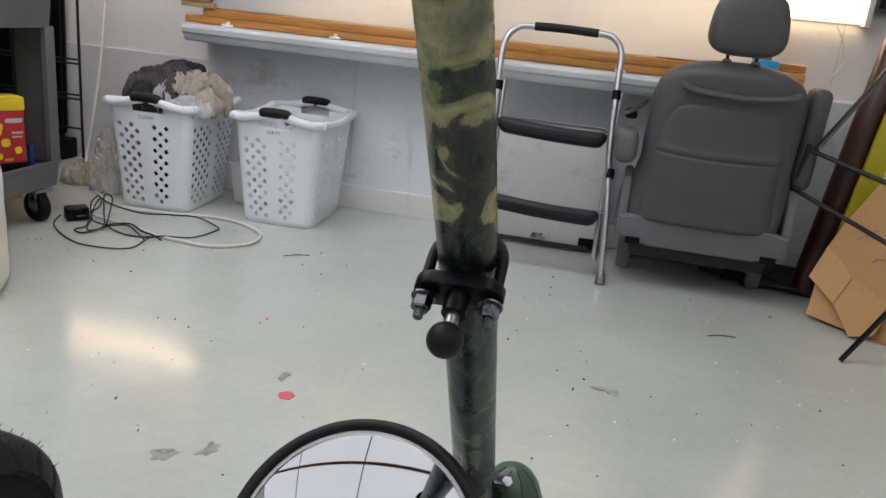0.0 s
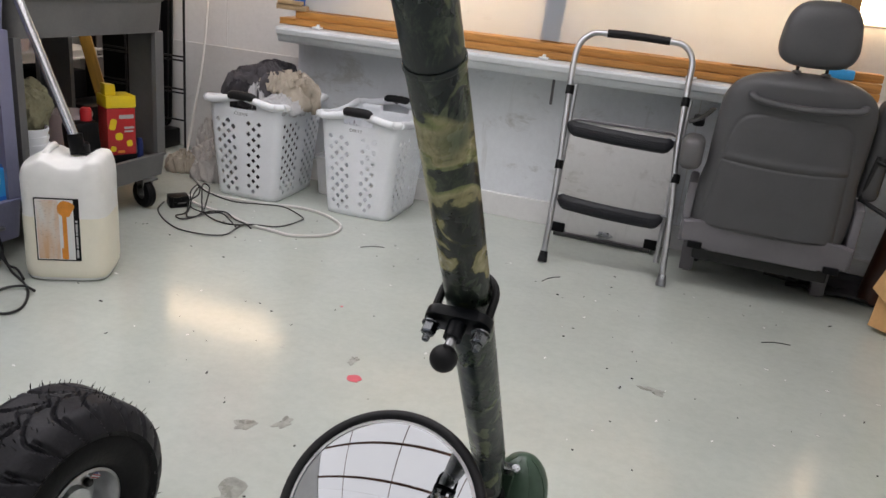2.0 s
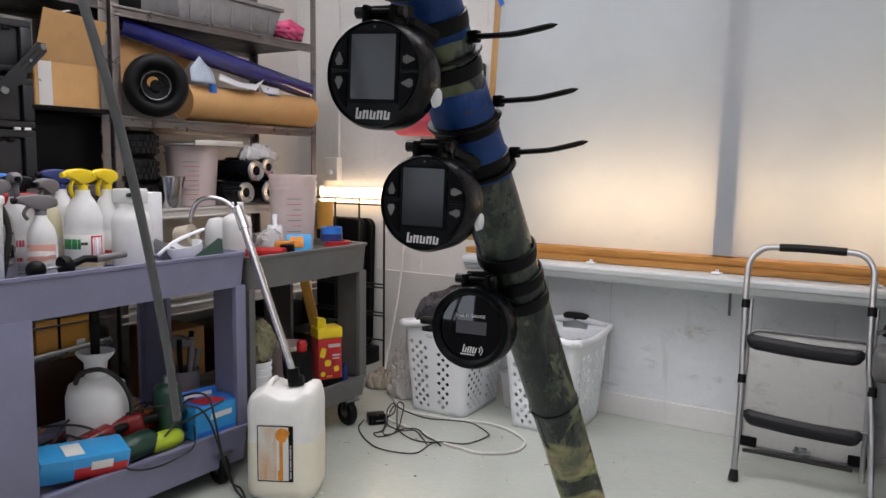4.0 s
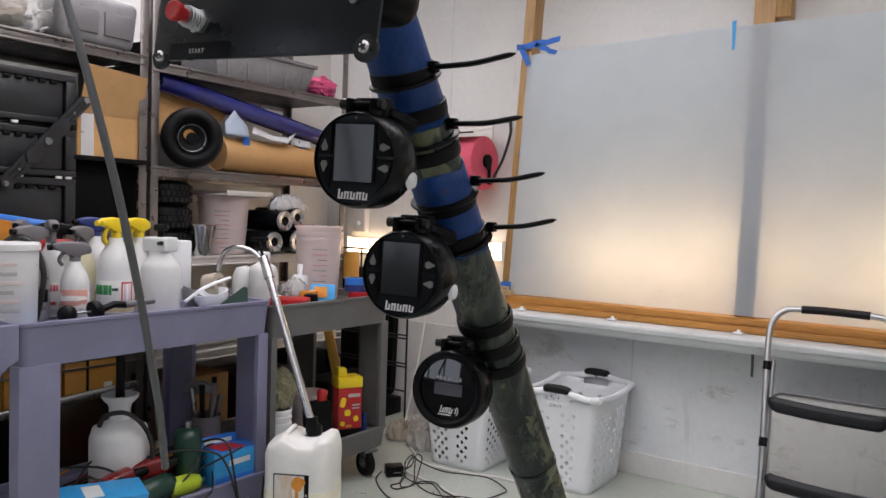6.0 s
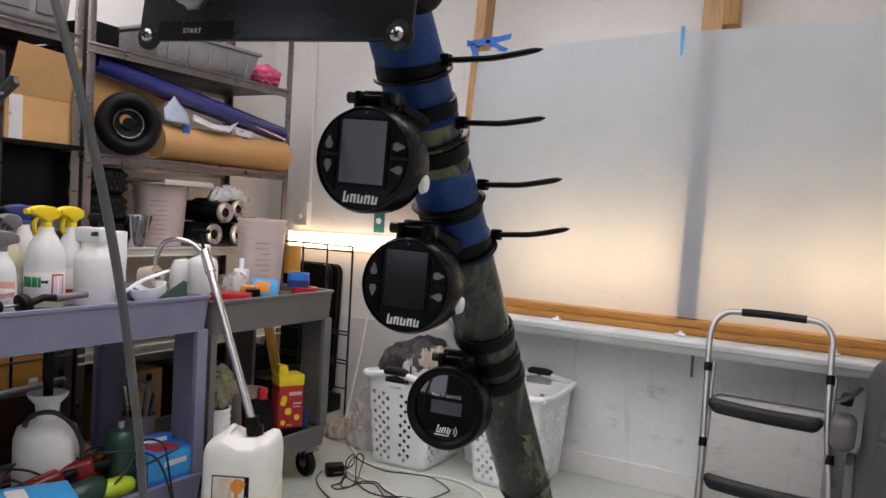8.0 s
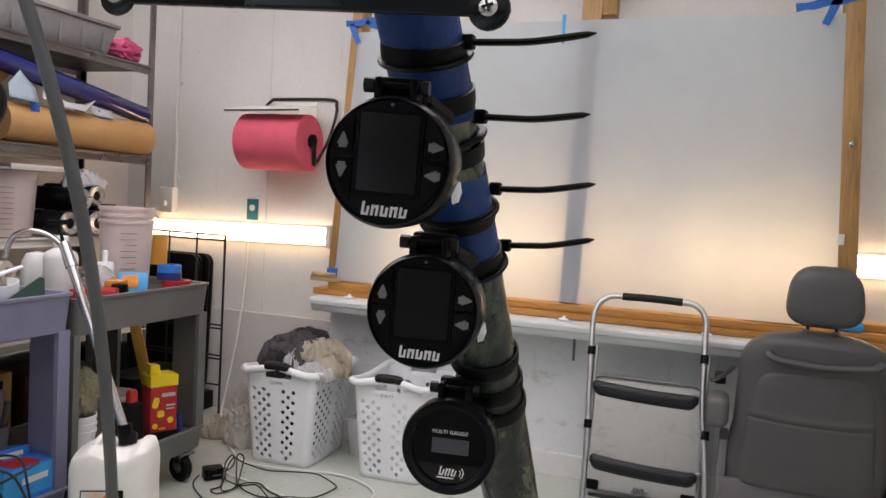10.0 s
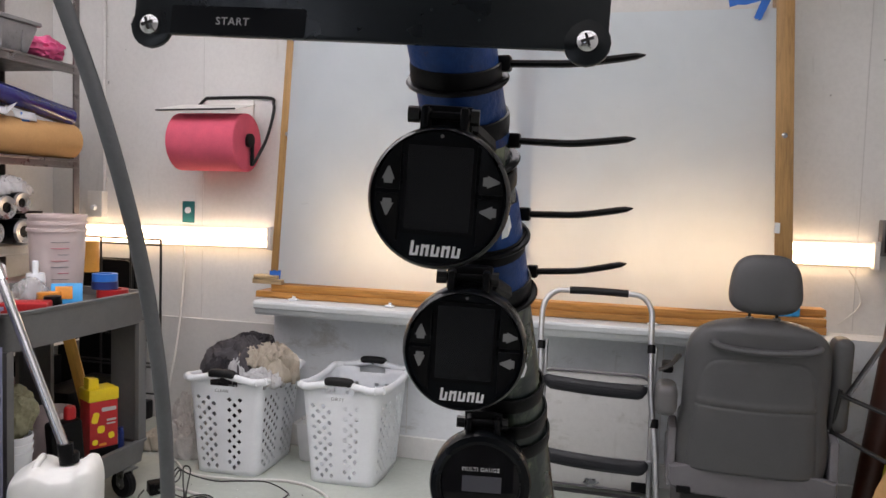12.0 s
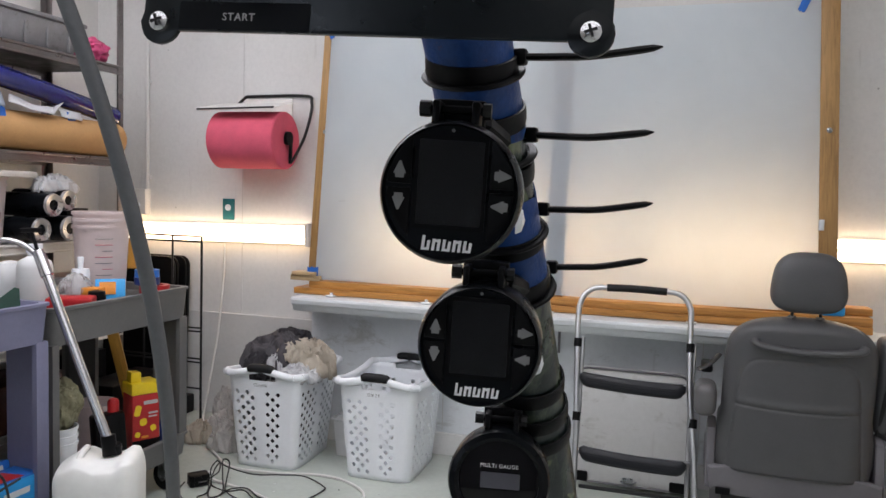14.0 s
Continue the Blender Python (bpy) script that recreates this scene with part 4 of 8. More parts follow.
def draped(c, s, seed, mat, label, turn=0, folds=0.2, group="clothes in the basket", tip=(0, 0)):
    """A garment thrown down in a heap: a sheet with long creases that hangs at its rim."""
    b = B()
    nr, na = 34, 96
    rows = []
    for i in range(nr + 1):
        q = i / nr
        row = []
        for k in range(na):
            a = 2 * math.pi * k / na
            edge = 1 + 0.22 * noise.noise(Vector((math.cos(a) * 1.3, math.sin(a) * 1.3, seed))) + 0.07 * noise.noise(Vector((math.cos(a) * 5, math.sin(a) * 5, seed + 9)))
            x, y = q * edge * math.cos(a), q * edge * math.sin(a)
            w = Vector((noise.noise(Vector((x * 1.4, y * 1.4, seed))), noise.noise(Vector((x * 1.4, y * 1.4, seed + 7))), 0)) * 0.9
            f1 = 1 - 2.2 * abs(noise.noise(Vector(((x + w.x) * 1.1, (y + w.y) * 3.6, seed * 3.1))))
            f2 = 1 - 2.2 * abs(noise.noise(Vector(((x + y + w.y) * 5.0, (x - y + w.x) * 1.6, seed * 1.7 + 4))))
            f3 = 1 - 2.2 * abs(noise.noise(Vector((x * 6 + w.x * 4, y * 6 + w.y * 4, seed))))
            dome = max(0.0, 1 - q ** 2.2) ** 0.55
            z = dome + folds * (0.95 * f1 + 0.55 * f2 + 0.14 * f3) * (1.15 - 0.5 * q) - 0.5 * max(0, q - 0.85) / 0.15
            pull = 1 + 0.10 * folds * 4 * f2 * q
            row.append(b.verts.new((x * s[0] * pull, y * s[1] * pull, z * s[2])))
        rows.append(row)
    for p, r in zip(rows, rows[1:]):
        for k in range(na):
            b.faces.new((p[k], r[k], r[(k + 1) % na], p[(k + 1) % na]))
    bmesh.ops.remove_doubles(b, verts=b.verts, dist=0.0004)
    ob = solo("garment", b, M[mat], label, "garment", pose(*c, tip[0], tip[1], turn), group, smooth=70)
    sol = ob.modifiers.new("thick", "SOLIDIFY")
    sol.thickness = 0.003
    return ob


garment((-1.70, 3.42, 0.24), (0.125, 0.16, 0.22), 31, "cloth_dark", "crumpled charcoal garment inside the basket", 0.1)
draped((-1.755, 3.46, 0.445), (0.185, 0.20, 0.105), 3, "cloth_dark", "crumpled charcoal sweatshirt on the heap of clothes", 20, 0.34)
draped((-1.775, 3.35, 0.43), (0.10, 0.085, 0.08), 7, "cloth_black", "folded black garment on the heap of clothes", 70, 0.42, tip=(8, -10))
draped((-1.84, 3.46, 0.475), (0.08, 0.14, 0.065), 43, "cloth_dark", "charcoal sleeve slumped on the heap of clothes", 10, 0.4, tip=(0, -14))
draped((-1.74, 3.53, 0.52), (0.16, 0.10, 0.055), 11, "cloth_black", "dark garment on top of the heap of clothes", 150, 0.5, tip=(-6, 8))
draped((-1.70, 3.42, 0.53), (0.075, 0.10, 0.05), 47, "cloth_dark", "charcoal sleeve folded on top of the heap", 40, 0.5)
draped((-1.595, 3.44, 0.455), (0.115, 0.15, 0.085), 13, "cloth_cream", "crumpled cream cotton shirt on the heap of clothes", 60, 0.42, tip=(4, 10))
draped((-1.62, 3.36, 0.50), (0.055, 0.09, 0.05), 53, "cloth_cream", "cream sleeve folded over the shirt", 110, 0.5, tip=(10, 6))
draped((-1.685, 3.295, 0.43), (0.035, 0.05, 0.07), 17, "cloth_white", "white sock on the heap of clothes", 80, 0.4)
draped((-1.56, 3.295, 0.43), (0.095, 0.06, 0.045), 19, "cloth_white", "white shirt hanging at the basket's rim", 25, 0.45)
draped((-2.06, 3.43, 0.012), (0.05, 0.045, 0.035), 61, "cloth_dark", "small dark rag among the cloths", 20, 0.5, "cloths on the floor")
draped((-2.08, 3.53, 0.02), (0.13, 0.09, 0.085), 23, "cloth_pale", "cream cloth heaped on the floor by the wall", 0, 0.5, "cloths on the floor")
draped((-2.0, 3.43, 0.015), (0.10, 0.075, 0.075), 29, "cloth_pale", "pale cloth crumpled on the floor", 40, 0.55, "cloths on the floor")
draped((-2.21, 3.47, 0.012), (0.085, 0.075, 0.055), 37, "cloth_cream", "beige cloth crumpled flat on the floor", 10, 0.55, "cloths on the floor")
draped((-2.16, 3.60, 0.09), (0.06, 0.05, 0.10), 59, "cloth_pale", "pale cloth bunched up by the rack", 70, 0.5, "cloths on the floor")
draped((-1.945, 3.50, 0.10), (0.04, 0.07, 0.22), 41, "cloth_cream", "cream cloth draped down beside the basket", 0, 0.3, "cloths on the floor")

t = thing("small_bin", "small cloudy plastic bin between the baskets", "bin", pose(-1.42, 3.56, 0.0))
b = B()
taper(b, (0, 0, 0.001), (0.10, 0.10), (0.13, 0.13), 0.19, 0.012)
part("body", b, M["cloudy"], t)
b = B()
sweep(b, [(x, y, 0.19) for x, y in round_rect(0.14, 0.14, 0.02, 4)], 0.006, 8, True)
part("rim", b, M["cloudy"], t)

# black power adapter with tangled wires
t = thing("power_adapter", "black power adapter lying on the floor with a white plug", "adapter", pose(-1.862, 2.945, 0.0, 0, 0, 52))
b = B()
box(b, (0, 0, 0.030), (0.085, 0.055, 0.052), 0.006, pose(0, 0, 0, 4, 0, 0))
box(b, (-0.01, -0.030, 0.040), (0.032, 0.010, 0.022), 0.002)
box(b, (-0.034, -0.028, 0.018), (0.018, 0.006, 0.018), 0.002)
part("body", b, M["black"], t)
b = B()
box(b, (0.010, -0.0288, 0.030), (0.036, 0.0012, 0.020), 0.0004)
part("sticker", b, M["print_grey"], t)
b = B()
lathe(b, [(0, 0), (0.012, 0), (0.013, 0.022), (0.009, 0.034), (0.006, 0.05), (0, 0.05)], 14, pose(0.030, 0.028, 0.030, -90, 0, -65))
part("plug", b, M["white_label"], t, "white plug pushed into the adapter")
wires = (
    [(-1.90, 2.90, 0.025), (-1.885, 2.84, 0.006), (-1.755, 2.731, 0.006), (-1.633, 2.682, 0.006), (-1.486, 2.723, 0.006), (-1.472, 2.866, 0.014), (-1.362, 2.942, 0.006), (-1.326, 3.071, 0.006), (-1.35, 3.125, 0.006), (-1.467, 3.173, 0.016), (-1.584, 3.158, 0.012), (-1.70, 3.125, 0.010), (-1.80, 3.08, 0.045), (-1.83, 3.04, 0.085)],
    [(-1.83, 3.04, 0.085), (-1.835, 3.0, 0.06), (-1.815, 2.97, 0.008), (-1.766, 2.876, 0.006), (-1.73, 2.835, 0.006), (-1.70, 2.86, 0.010), (-1.692, 2.935, 0.012), (-1.628, 2.956, 0.016), (-1.55, 2.91, 0.010), (-1.492, 2.889, 0.010), (-1.44, 2.86, 0.006)],
    [(-1.85, 2.98, 0.04), (-1.80, 2.93, 0.015), (-1.77, 2.87, 0.006), (-1.78, 2.82, 0.006), (-1.73, 2.80, 0.006), (-1.70, 2.88, 0.014), (-1.75, 2.96, 0.05), (-1.80, 3.04, 0.09), (-1.78, 3.06, 0.075), (-1.75, 2.99, 0.020), (-1.70, 2.91, 0.010), (-1.60, 2.86, 0.006), (-1.52, 2.86, 0.006), (-1.46, 2.89, 0.010)],
    [(-1.82, 2.95, 0.03), (-1.79, 2.99, 0.055), (-1.81, 3.03, 0.08), (-1.825, 3.01, 0.05), (-1.80, 2.95, 0.014), (-1.74, 2.92, 0.010), (-1.68, 2.90, 0.016), (-1.63, 2.93, 0.018), (-1.57, 2.90, 0.008), (-1.50, 2.84, 0.006)])
for k, pts in enumerate(wires):
    b = B()
    sweep(b, smooth_path(pts, 8), 0.0032, 6)
    solo("wire", b, M["cord_black"], "thin black wire looped on the floor" if k == 0 else "thin black wire in a loose tangle on the floor", "wire", group="black wires on the floor")

# ---- step ladder leaning on the ledge ----
lad = thing("step_ladder", "folded aluminium two-step ladder with black treads, leaning on the ledge", "step ladder", pose(-0.05, 3.195, 0.0))


def lp(x, s, off=0.0):
    """x across and s up the leaning ladder."""
    return Vector((x, s * 0.322 - off * 0.947, s * 0.947 - off * 0.322))


b = B()
rail = [lp(-0.222, 0.02), lp(-0.228, 0.30), lp(-0.243, 0.55), lp(-0.258, 0.80), lp(-0.252, 0.905), lp(-0.21, 0.958), lp(-0.15, 0.968), lp(0.0, 0.970), lp(0.10, 0.967), lp(0.165, 0.955), lp(0.203, 0.90), lp(0.207, 0.80), lp(0.215, 0.55), lp(0.24, 0.30), lp(0.258, 0.02)]
sweep(b, smooth_path(rail, 6), 0.0125, 12)
part("rail", b, M["alu"], lad)
b = B()
sweep(b, [lp(-0.145, 0.969), lp(-0.07, 0.971), lp(0.0, 0.9705), lp(0.105, 0.967)], 0.0165, 12)
part("hand_grip", b, M["grip"], lad, "black foam hand grip")
for x0, x1 in ((-0.222, -0.222), (0.258, 0.258)):
    b = B()
    lathe(b, [(0, 0), (0.019, 0), (0.02, 0.012), (0.0155, 0.045), (0.0, 0.045)], 14)
    part("foot", b, M["grip"] if x0 < 0 else M["zinc"], lad, "black rubber foot" if x0 < 0 else "bare foot without its cap", m=pose(x0, 0.003, 0.002, -18, 0, 0))
for x, s in ((-0.252, 0.72), (0.21, 0.735), (-0.233, 0.41), (0.232, 0.43)):
    b = B()
    cyl(b, lp(x, s - 0.018), lp(x, s + 0.018), 0.0165, seg=12)
    part("collar", b, M["black"], lad)
for s, xl, xr, tilt in ((0.565, -0.23, 0.20, 0.012), (0.262, -0.21, 0.215, 0.014)):
    b = B()
    half = (xr - xl) / 2
    n, sec = 26, [(0.021, -0.020), (0.012, -0.027), (-0.010, -0.027), (-0.021, -0.019), (-0.023, -0.006), (-0.0215, 0.012), (-0.014, 0.024), (0.004, 0.027), (0.018, 0.022), (0.022, 0.008)]
    rings = []
    for i in range(n + 1):
        u = -1 + 2 * i / n
        end = max(0.0, (abs(u) - 0.86) / 0.14)
        k = 1.12 * math.sqrt(max(0.12, 1 - end ** 2 * 0.88))
        sag = -0.007 * (1 - u * u) + 0.002 + 0.010 * end
        rings.append([b.verts.new((u * half, y * k - 0.006 * (1 - u * u), z * k + sag)) for y, z in sec])
    for p, q in zip(rings, rings[1:]):
        for k in range(len(sec)):
            b.faces.new((p[k], q[k], q[(k + 1) % len(sec)], p[(k + 1) % len(sec)]))
    b.faces.new(rings[0])
    b.faces.new(rings[-1][::-1])
    bmesh.ops.recalc_face_normals(b, faces=b.faces)
    c = lp((xl + xr) / 2, s, 0.012)
    step = part("tread", b, M["tread"], lad, "black ribbed plastic tread", m=pose(c.x, c.y, c.z, -19, 2.2, 0))
    for dz in (-0.012, -0.004, 0.004):
        b = B()
        sweep(b, [(half * 0.86 * (-1 + i / 8), -0.0258 - 0.006 * (1 - (0.86 * (-1 + i / 8)) ** 2), dz - 0.007 * (1 - (0.86 * (-1 + i / 8)) ** 2) + 0.002) for i in range(17)], 0.0012, 5)
        part("rib", b, M["tread"], step)
    b = B()
    cyl(b, lp(xl - 0.018, s + 0.005), lp(xr + 0.018, s + 0.015), 0.006, seg=10)
    part("pivot", b, M["zinc"], lad)
for x in (-0.228, 0.222):
    b = B()
    sweep(b, [lp(x, 0.06, -0.05), lp(x, 0.45, -0.03), lp(x * 1.02, 0.74, -0.012)], 0.010, 10)
    part("rear_leg", b, M["alu"], lad)
b = B()
cyl(b, lp(-0.205, 0.10, -0.05), lp(0.19, 0.10, -0.05), 0.008, seg=10)
part("stretcher", b, M["black_metal"], lad)

# pale folding panel behind the ladder
t = thing("folding_table", "pale folded table top with dark corners leaning on the wall", "table", pose(-0.075, 3.60, 0.0, -6, 0, 0))
b = B()
prism(b, round_rect(0.50, 0.52, 0.05), 0.03, pose(0, 0, 0.28, 90, 0, 0), 0.004)
part("top", b, M["table_top"], t)
for s in (-1, 1):
    b = B()
    box(b, (s * 0.215, -0.034, 0.045), (0.075, 0.014, 0.045), 0.006)
    part("corner_cap", b, M["black"], t)
b = B()
sweep(b, [(x, -0.034, z + 0.28) for x, z in round_rect(0.49, 0.51, 0.05)], 0.005, 8, True)
part("edge_trim", b, M["grey_plastic"], t)
b = B()
box(b, (0.0, -0.036, 0.05), (0.05, 0.010, 0.022), 0.003)
sweep(b, smooth_path([(-0.03, -0.04, 0.045), (0, -0.045, 0.03), (0.04, -0.04, 0.05)], 5), 0.004, 6)
part("latch", b, M["zinc"], t)


# ---- pillar of the vehicle with its fittings ----
def pillar_at(z):
    """Where the pillar's axis runs at height z."""
    if z >= 0.75:
        u = (z - 1.05) / 0.35
        return Vector((0.0154 - 0.0259 * u - 0.0054 * u * u, 0.7222 - 0.1887 * u + 0.0038 * u * u, z))
    return Vector((0.0336 + (0.75 - z) * 0.02, 0.8867 + (0.75 - z) * 0.62, z))


def pillar_pose(z, turn=0.0):
    """A pose on the pillar's axis, z along it."""
    a, c = pillar_at(z - 0.02), pillar_at(z + 0.02)
    d = (c - a).normalized()
    side = Vector((1, 0, 0))
    side = (side - d * side.dot(d)).normalized()
    back = d.cross(side)
    m = Matrix((side, back, d)).transposed().to_4x4()
    return Matrix.Translation(pillar_at(z)) @ m @ pose(0, 0, 0, 0, 0, turn)


def radius(z):
    return 0.0222 + 0.0022 * max(0.0, min(1.0, (z - 0.75) / 0.6))


pillar = thing("pillar", "camouflage-wrapped steel tube of a vehicle frame with blue tape", "pillar", pose(0, 0, 0))
b = B()
zs = [0.02 + 0.04 * i for i in range(18)] + [0.74 + 0.02 * i for i in range(42)]
pts = [pillar_at(z) for z in zs]
for i, z in enumerate(zs):
    if z < 0.5:
        pts[i] = Vector((0.042, 1.03 + 0.02 * (0.5 - z), z))
sweep(b, pts, [radius(z) for z in zs], 28)
part("tube", b, M["camo"], pillar, smooth=60)


def wrap(name, z0, z1, mat, extra, label="", ragged=0.0):
    b = B()
    seg, rows, vs = 28, 6, []
    for r in range(rows + 1):
        ring = []
        for k in range(seg):
            a = 2 * math.pi * k / seg
            z = z0 + (z1 - z0) * r / rows
            if ragged and r in (0, rows):
                z += ragged * noise.noise(Vector((math.cos(a) * 3, math.sin(a) * 3, z0 * 40)))
            ring.append(b.verts.new(pillar_pose(z) @ Vector(((radius(z) + extra) * math.cos(a), (radius(z) + extra) * math.sin(a), 0))))
        vs.append(ring)
    for p, q in zip(vs, vs[1:]):
        for k in range(seg):
            b.faces.new((p[k], p[(k + 1) % seg], q[(k + 1) % seg], q[k]))
    ob = part(name, b, M[mat], pillar, label, 60)
    ob.modifiers.new("thick", "SOLIDIFY").thickness = 0.0006
    return ob


wrap("tape_wrap", 1.335, 1.50, "blue_wrap", 0.0010, "blue tape wrapped round the tube", 0.006)
wrap("tape_wrap", 1.232, 1.300, "blue_wrap", 0.0010, "blue tape wrapped round the tube", 0.006)
wrap("cord_ring", 1.012, 1.016, "camo", 0.0012)

# black straps and zip ties
def strap(z, turn=0.0, w=0.013, tilt=7):
    b = B()
    lathe(b, [(radius(z) + 0.0010, -w / 2), (radius(z) + 0.0022, -w / 2 + 0.0004), (radius(z) + 0.0026, -w / 4), (radius(z) + 0.0026, w / 4), (radius(z) + 0.0022, w / 2 - 0.0004), (radius(z) + 0.0010, w / 2), (radius(z) + 0.0010, -w / 2)], 30)
    return solo("strap", b, M["black"], "black band clamped round the tube", "strap", pillar_pose(z, turn) @ pose(0, 0, 0, 0, tilt, 0), "black bands on the tube")


for z, tl in ((1.376, 10), (1.348, 8), (1.316, 6), (1.275, 6), (1.246, 7), (1.168, 8), (1.146, 6), (1.128, 7)):
    strap(z, 0, 0.012, tl)


def zip_tie(z, head, tip):
    t = thing("zip_tie", "black zip tie with its long tail sticking out", "zip tie", None, "zip ties on the tube")
    base = pillar_pose(z)
    b = B()
    rr = radius(z) + 0.0030
    ring = [base @ Vector((rr * math.cos(a), rr * math.sin(a), 0.25 * rr * math.cos(a) * -0.5)) for a in [2 * math.pi * k / 32 for k in range(32)]]
    sweep(b, ring, 0.0028, 8, True, 0.6)
    part("loop", b, M["black"], t)
    h = Vector(head)
    b = B()
    box(b, (0, 0, 0), (0.008, 0.008, 0.009), 0.0015, Matrix.Translation(h))
    part("head", b, M["black"], t)
    tip = Vector(tip)
    mid = h.lerp(tip, 0.55) + Vector((0, 0, -0.0022))
    b = B()
    line = smooth_path([h, h.lerp(mid, 0.5) + Vector((0, 0, -0.0003)), mid, tip], 5)
    n = len(line)
    sweep(b, line, [0.0030] * (n - 2) + [0.0026, 0.0006], 8, False, 0.75)
    part("tail", b, M["black"], t)
    return t


zip_tie(1.371, (0.0145, 0.553, 1.3795), (0.0930, 0.546, 1.3818))
zip_tie(1.326, (0.0175, 0.578, 1.3375), (0.0895, 0.566, 1.3385))
zip_tie(1.278, (0.0205, 0.612, 1.2925), (0.0893, 0.606, 1.2985))
zip_tie(1.240, (0.0235, 0.636, 1.2530), (0.0865, 0.636, 1.2615))


# ---- round gauges ----
def gauge_body(t, R, depth, rim):
    b = B()
    lathe(b, [(0, depth), (R * 0.80, depth), (R * 0.93, depth - 0.004), (R, depth - 0.012), (R, 0.006), (R - 0.0015, 0.001), (R - rim, 0.0), (R - rim - 0.001, 0.0025), (0, 0.0025)], 56, FACE @ pose(0, 0, 0, 180, 0, 0))
    return part("housing", b, M["black_satin"], t, smooth=40)


def bracket(t, R, z, long):
    b = B()
    for s in (-1, 1):
        box(b, (s * 0.0095, 0.016, z + 0.004), (0.004, 0.022, 0.014), 0.0012)
    cyl(b, (-0.016, 0.011, z + 0.007), (0.015, 0.011, z + 0.007), 0.0022, seg=10)
    box(b, (0, 0.026, z + 0.004), (0.026, 0.012, 0.018), 0.0015)
    part("hinge", b, M["black"], t)
    for s, w in ((-1, 0.0055), (1, 0.004)):
        b = B()
        cyl(b, (s * 0.0125, 0.011, z + 0.007), (s * (0.0125 + w), 0.011, z + 0.007), 0.0040, seg=8)
        part("hinge_screw", b, M["black_metal"], t)
    b = B()
    sweep(b, [(0.0, 0.028, z + 0.004), (0.010, long * 0.6, z + 0.002), (0.018, long, z - 0.004)], 0.008, 8, False, 0.8)
    part("arm", b, M["black"], t)


def logo_bars(t, z, y, n, w, h, mat, slant):
    """A maker's mark as plain bars."""
    for k in range(n):
        x = (k - (n - 1) / 2) * w
        b = B()
        hh = h * (1.25 if k == 0 else 1.0)
        for u0, u1 in ((-0.40, -0.12), (0.10, 0.38)):
            top = hh if u0 < 0 else h * (1.0 if k % 2 else 0.85)
            prism(b, [(w * u0, -h / 2), (w * u1, -h / 2), (w * u1 + slant, -h / 2 + top), (w * u0 + slant, -h / 2 + top)], 0.0003, FACE)
        zz = -h / 2 if k % 2 == 0 else h * 0.22
        prism(b, [(-w * 0.2, zz), (w * 0.2, zz), (w * 0.2 + slant * 0.3, zz + h * 0.22), (-w * 0.2 + slant * 0.3, zz + h * 0.22)], 0.0003, FACE)
        part("mark", b, M[mat], t, m=pose(x, y, z))


def screen_gauge(m):
    R = 0.0345
    t = thing("gauge", "round black digital gauge with a blank screen and four arrow buttons", "gauge", m, "gauges on the tube")
    gauge_body(t, R, 0.040, 0.0022)
    b = B()
    prism(b, round_rect(0.0345, 0.0445, 0.0015), 0.0008, FACE @ pose(0, 0.0045, 0))
    part("bezel", b, M["black"], t, m=pose(0, 0.0021, 0))
    b = B()
    prism(b, round_rect(0.031, 0.040, 0.0008), 0.0006, FACE @ pose(0, 0.0045, 0))
    part("screen", b, M["screen"], t, "blank dark grey screen", m=pose(0, 0.0012, 0))
    for sx in (-1, 1):
        for sz in (-1, 1):
            edge = [(R - 0.0042) * Vector((math.cos(a), math.sin(a))) for a in [radians(2 + 6.8 * k) for k in range(8)]]
            pts = [(0.0188, 0.0009)] + [(e.x, e.y) for e in edge if e.x > 0.0188]
            pts.append((0.0188, math.sqrt((R - 0.0042) ** 2 - 0.0188 ** 2)))
            q = [(sx * x, sz * y) for x, y in pts]
            if sx * sz < 0:
                q = q[::-1]
            b = B()
            prism(b, q, 0.0011, FACE, 0.0003)
            part("button", b, M["black"], t, m=pose(0, 0.0023, 0.002))
            tri = [(-0.0020, -0.0036), (0.0020, -0.0036), (0.0022, -0.0016), (0.0031, -0.0016), (0.0004, 0.0044), (-0.0004, 0.0044), (-0.0031, -0.0016), (-0.0022, -0.0016)]
            a = (0 if sz > 0 else 180) if sx < 0 else (-90 if sz > 0 else 90)
            b = B()
            prism(b, tri, 0.0003, FACE @ pose(0, 0, 0, 0, 0, a))
            part("arrow", b, M["print_arrow"], t, "grey arrow", m=pose(sx * 0.0243, 0.0010, 0.002 + sz * 0.0072))
    logo_bars(t, -0.0252, 0.0020, 5, 0.0050, 0.0056, "print_white", 0.0006)
    b = B()
    lathe(b, [(0, 0), (0.0009, 0), (0.0009, 0.0004), (0, 0.0004)], 10, FACE)
    part("sensor", b, M["print_grey"], t, m=pose(0, 0.002, 0.0292))
    bracket(t, R, R - 0.002, 0.05)
    b = B()
    lathe(b, [(0, 0), (0.007, 0), (0.0055, 0.003), (0, 0.0045)], 16, pose(R - 0.003, 0.028, -0.012, 0, 90, 0))
    part("side_knob", b, M["white_plastic"], t, "pale round knob on the side")
    return t


screen_gauge(pose(-0.0034, 0.480, 1.3010, 1, 2.4, 10) @ Matrix.Scale(1.05, 4))
screen_gauge(pose(-0.0001, 0.536, 1.2137, 0, 1.6, 10) @ Matrix.Scale(1.05, 4))

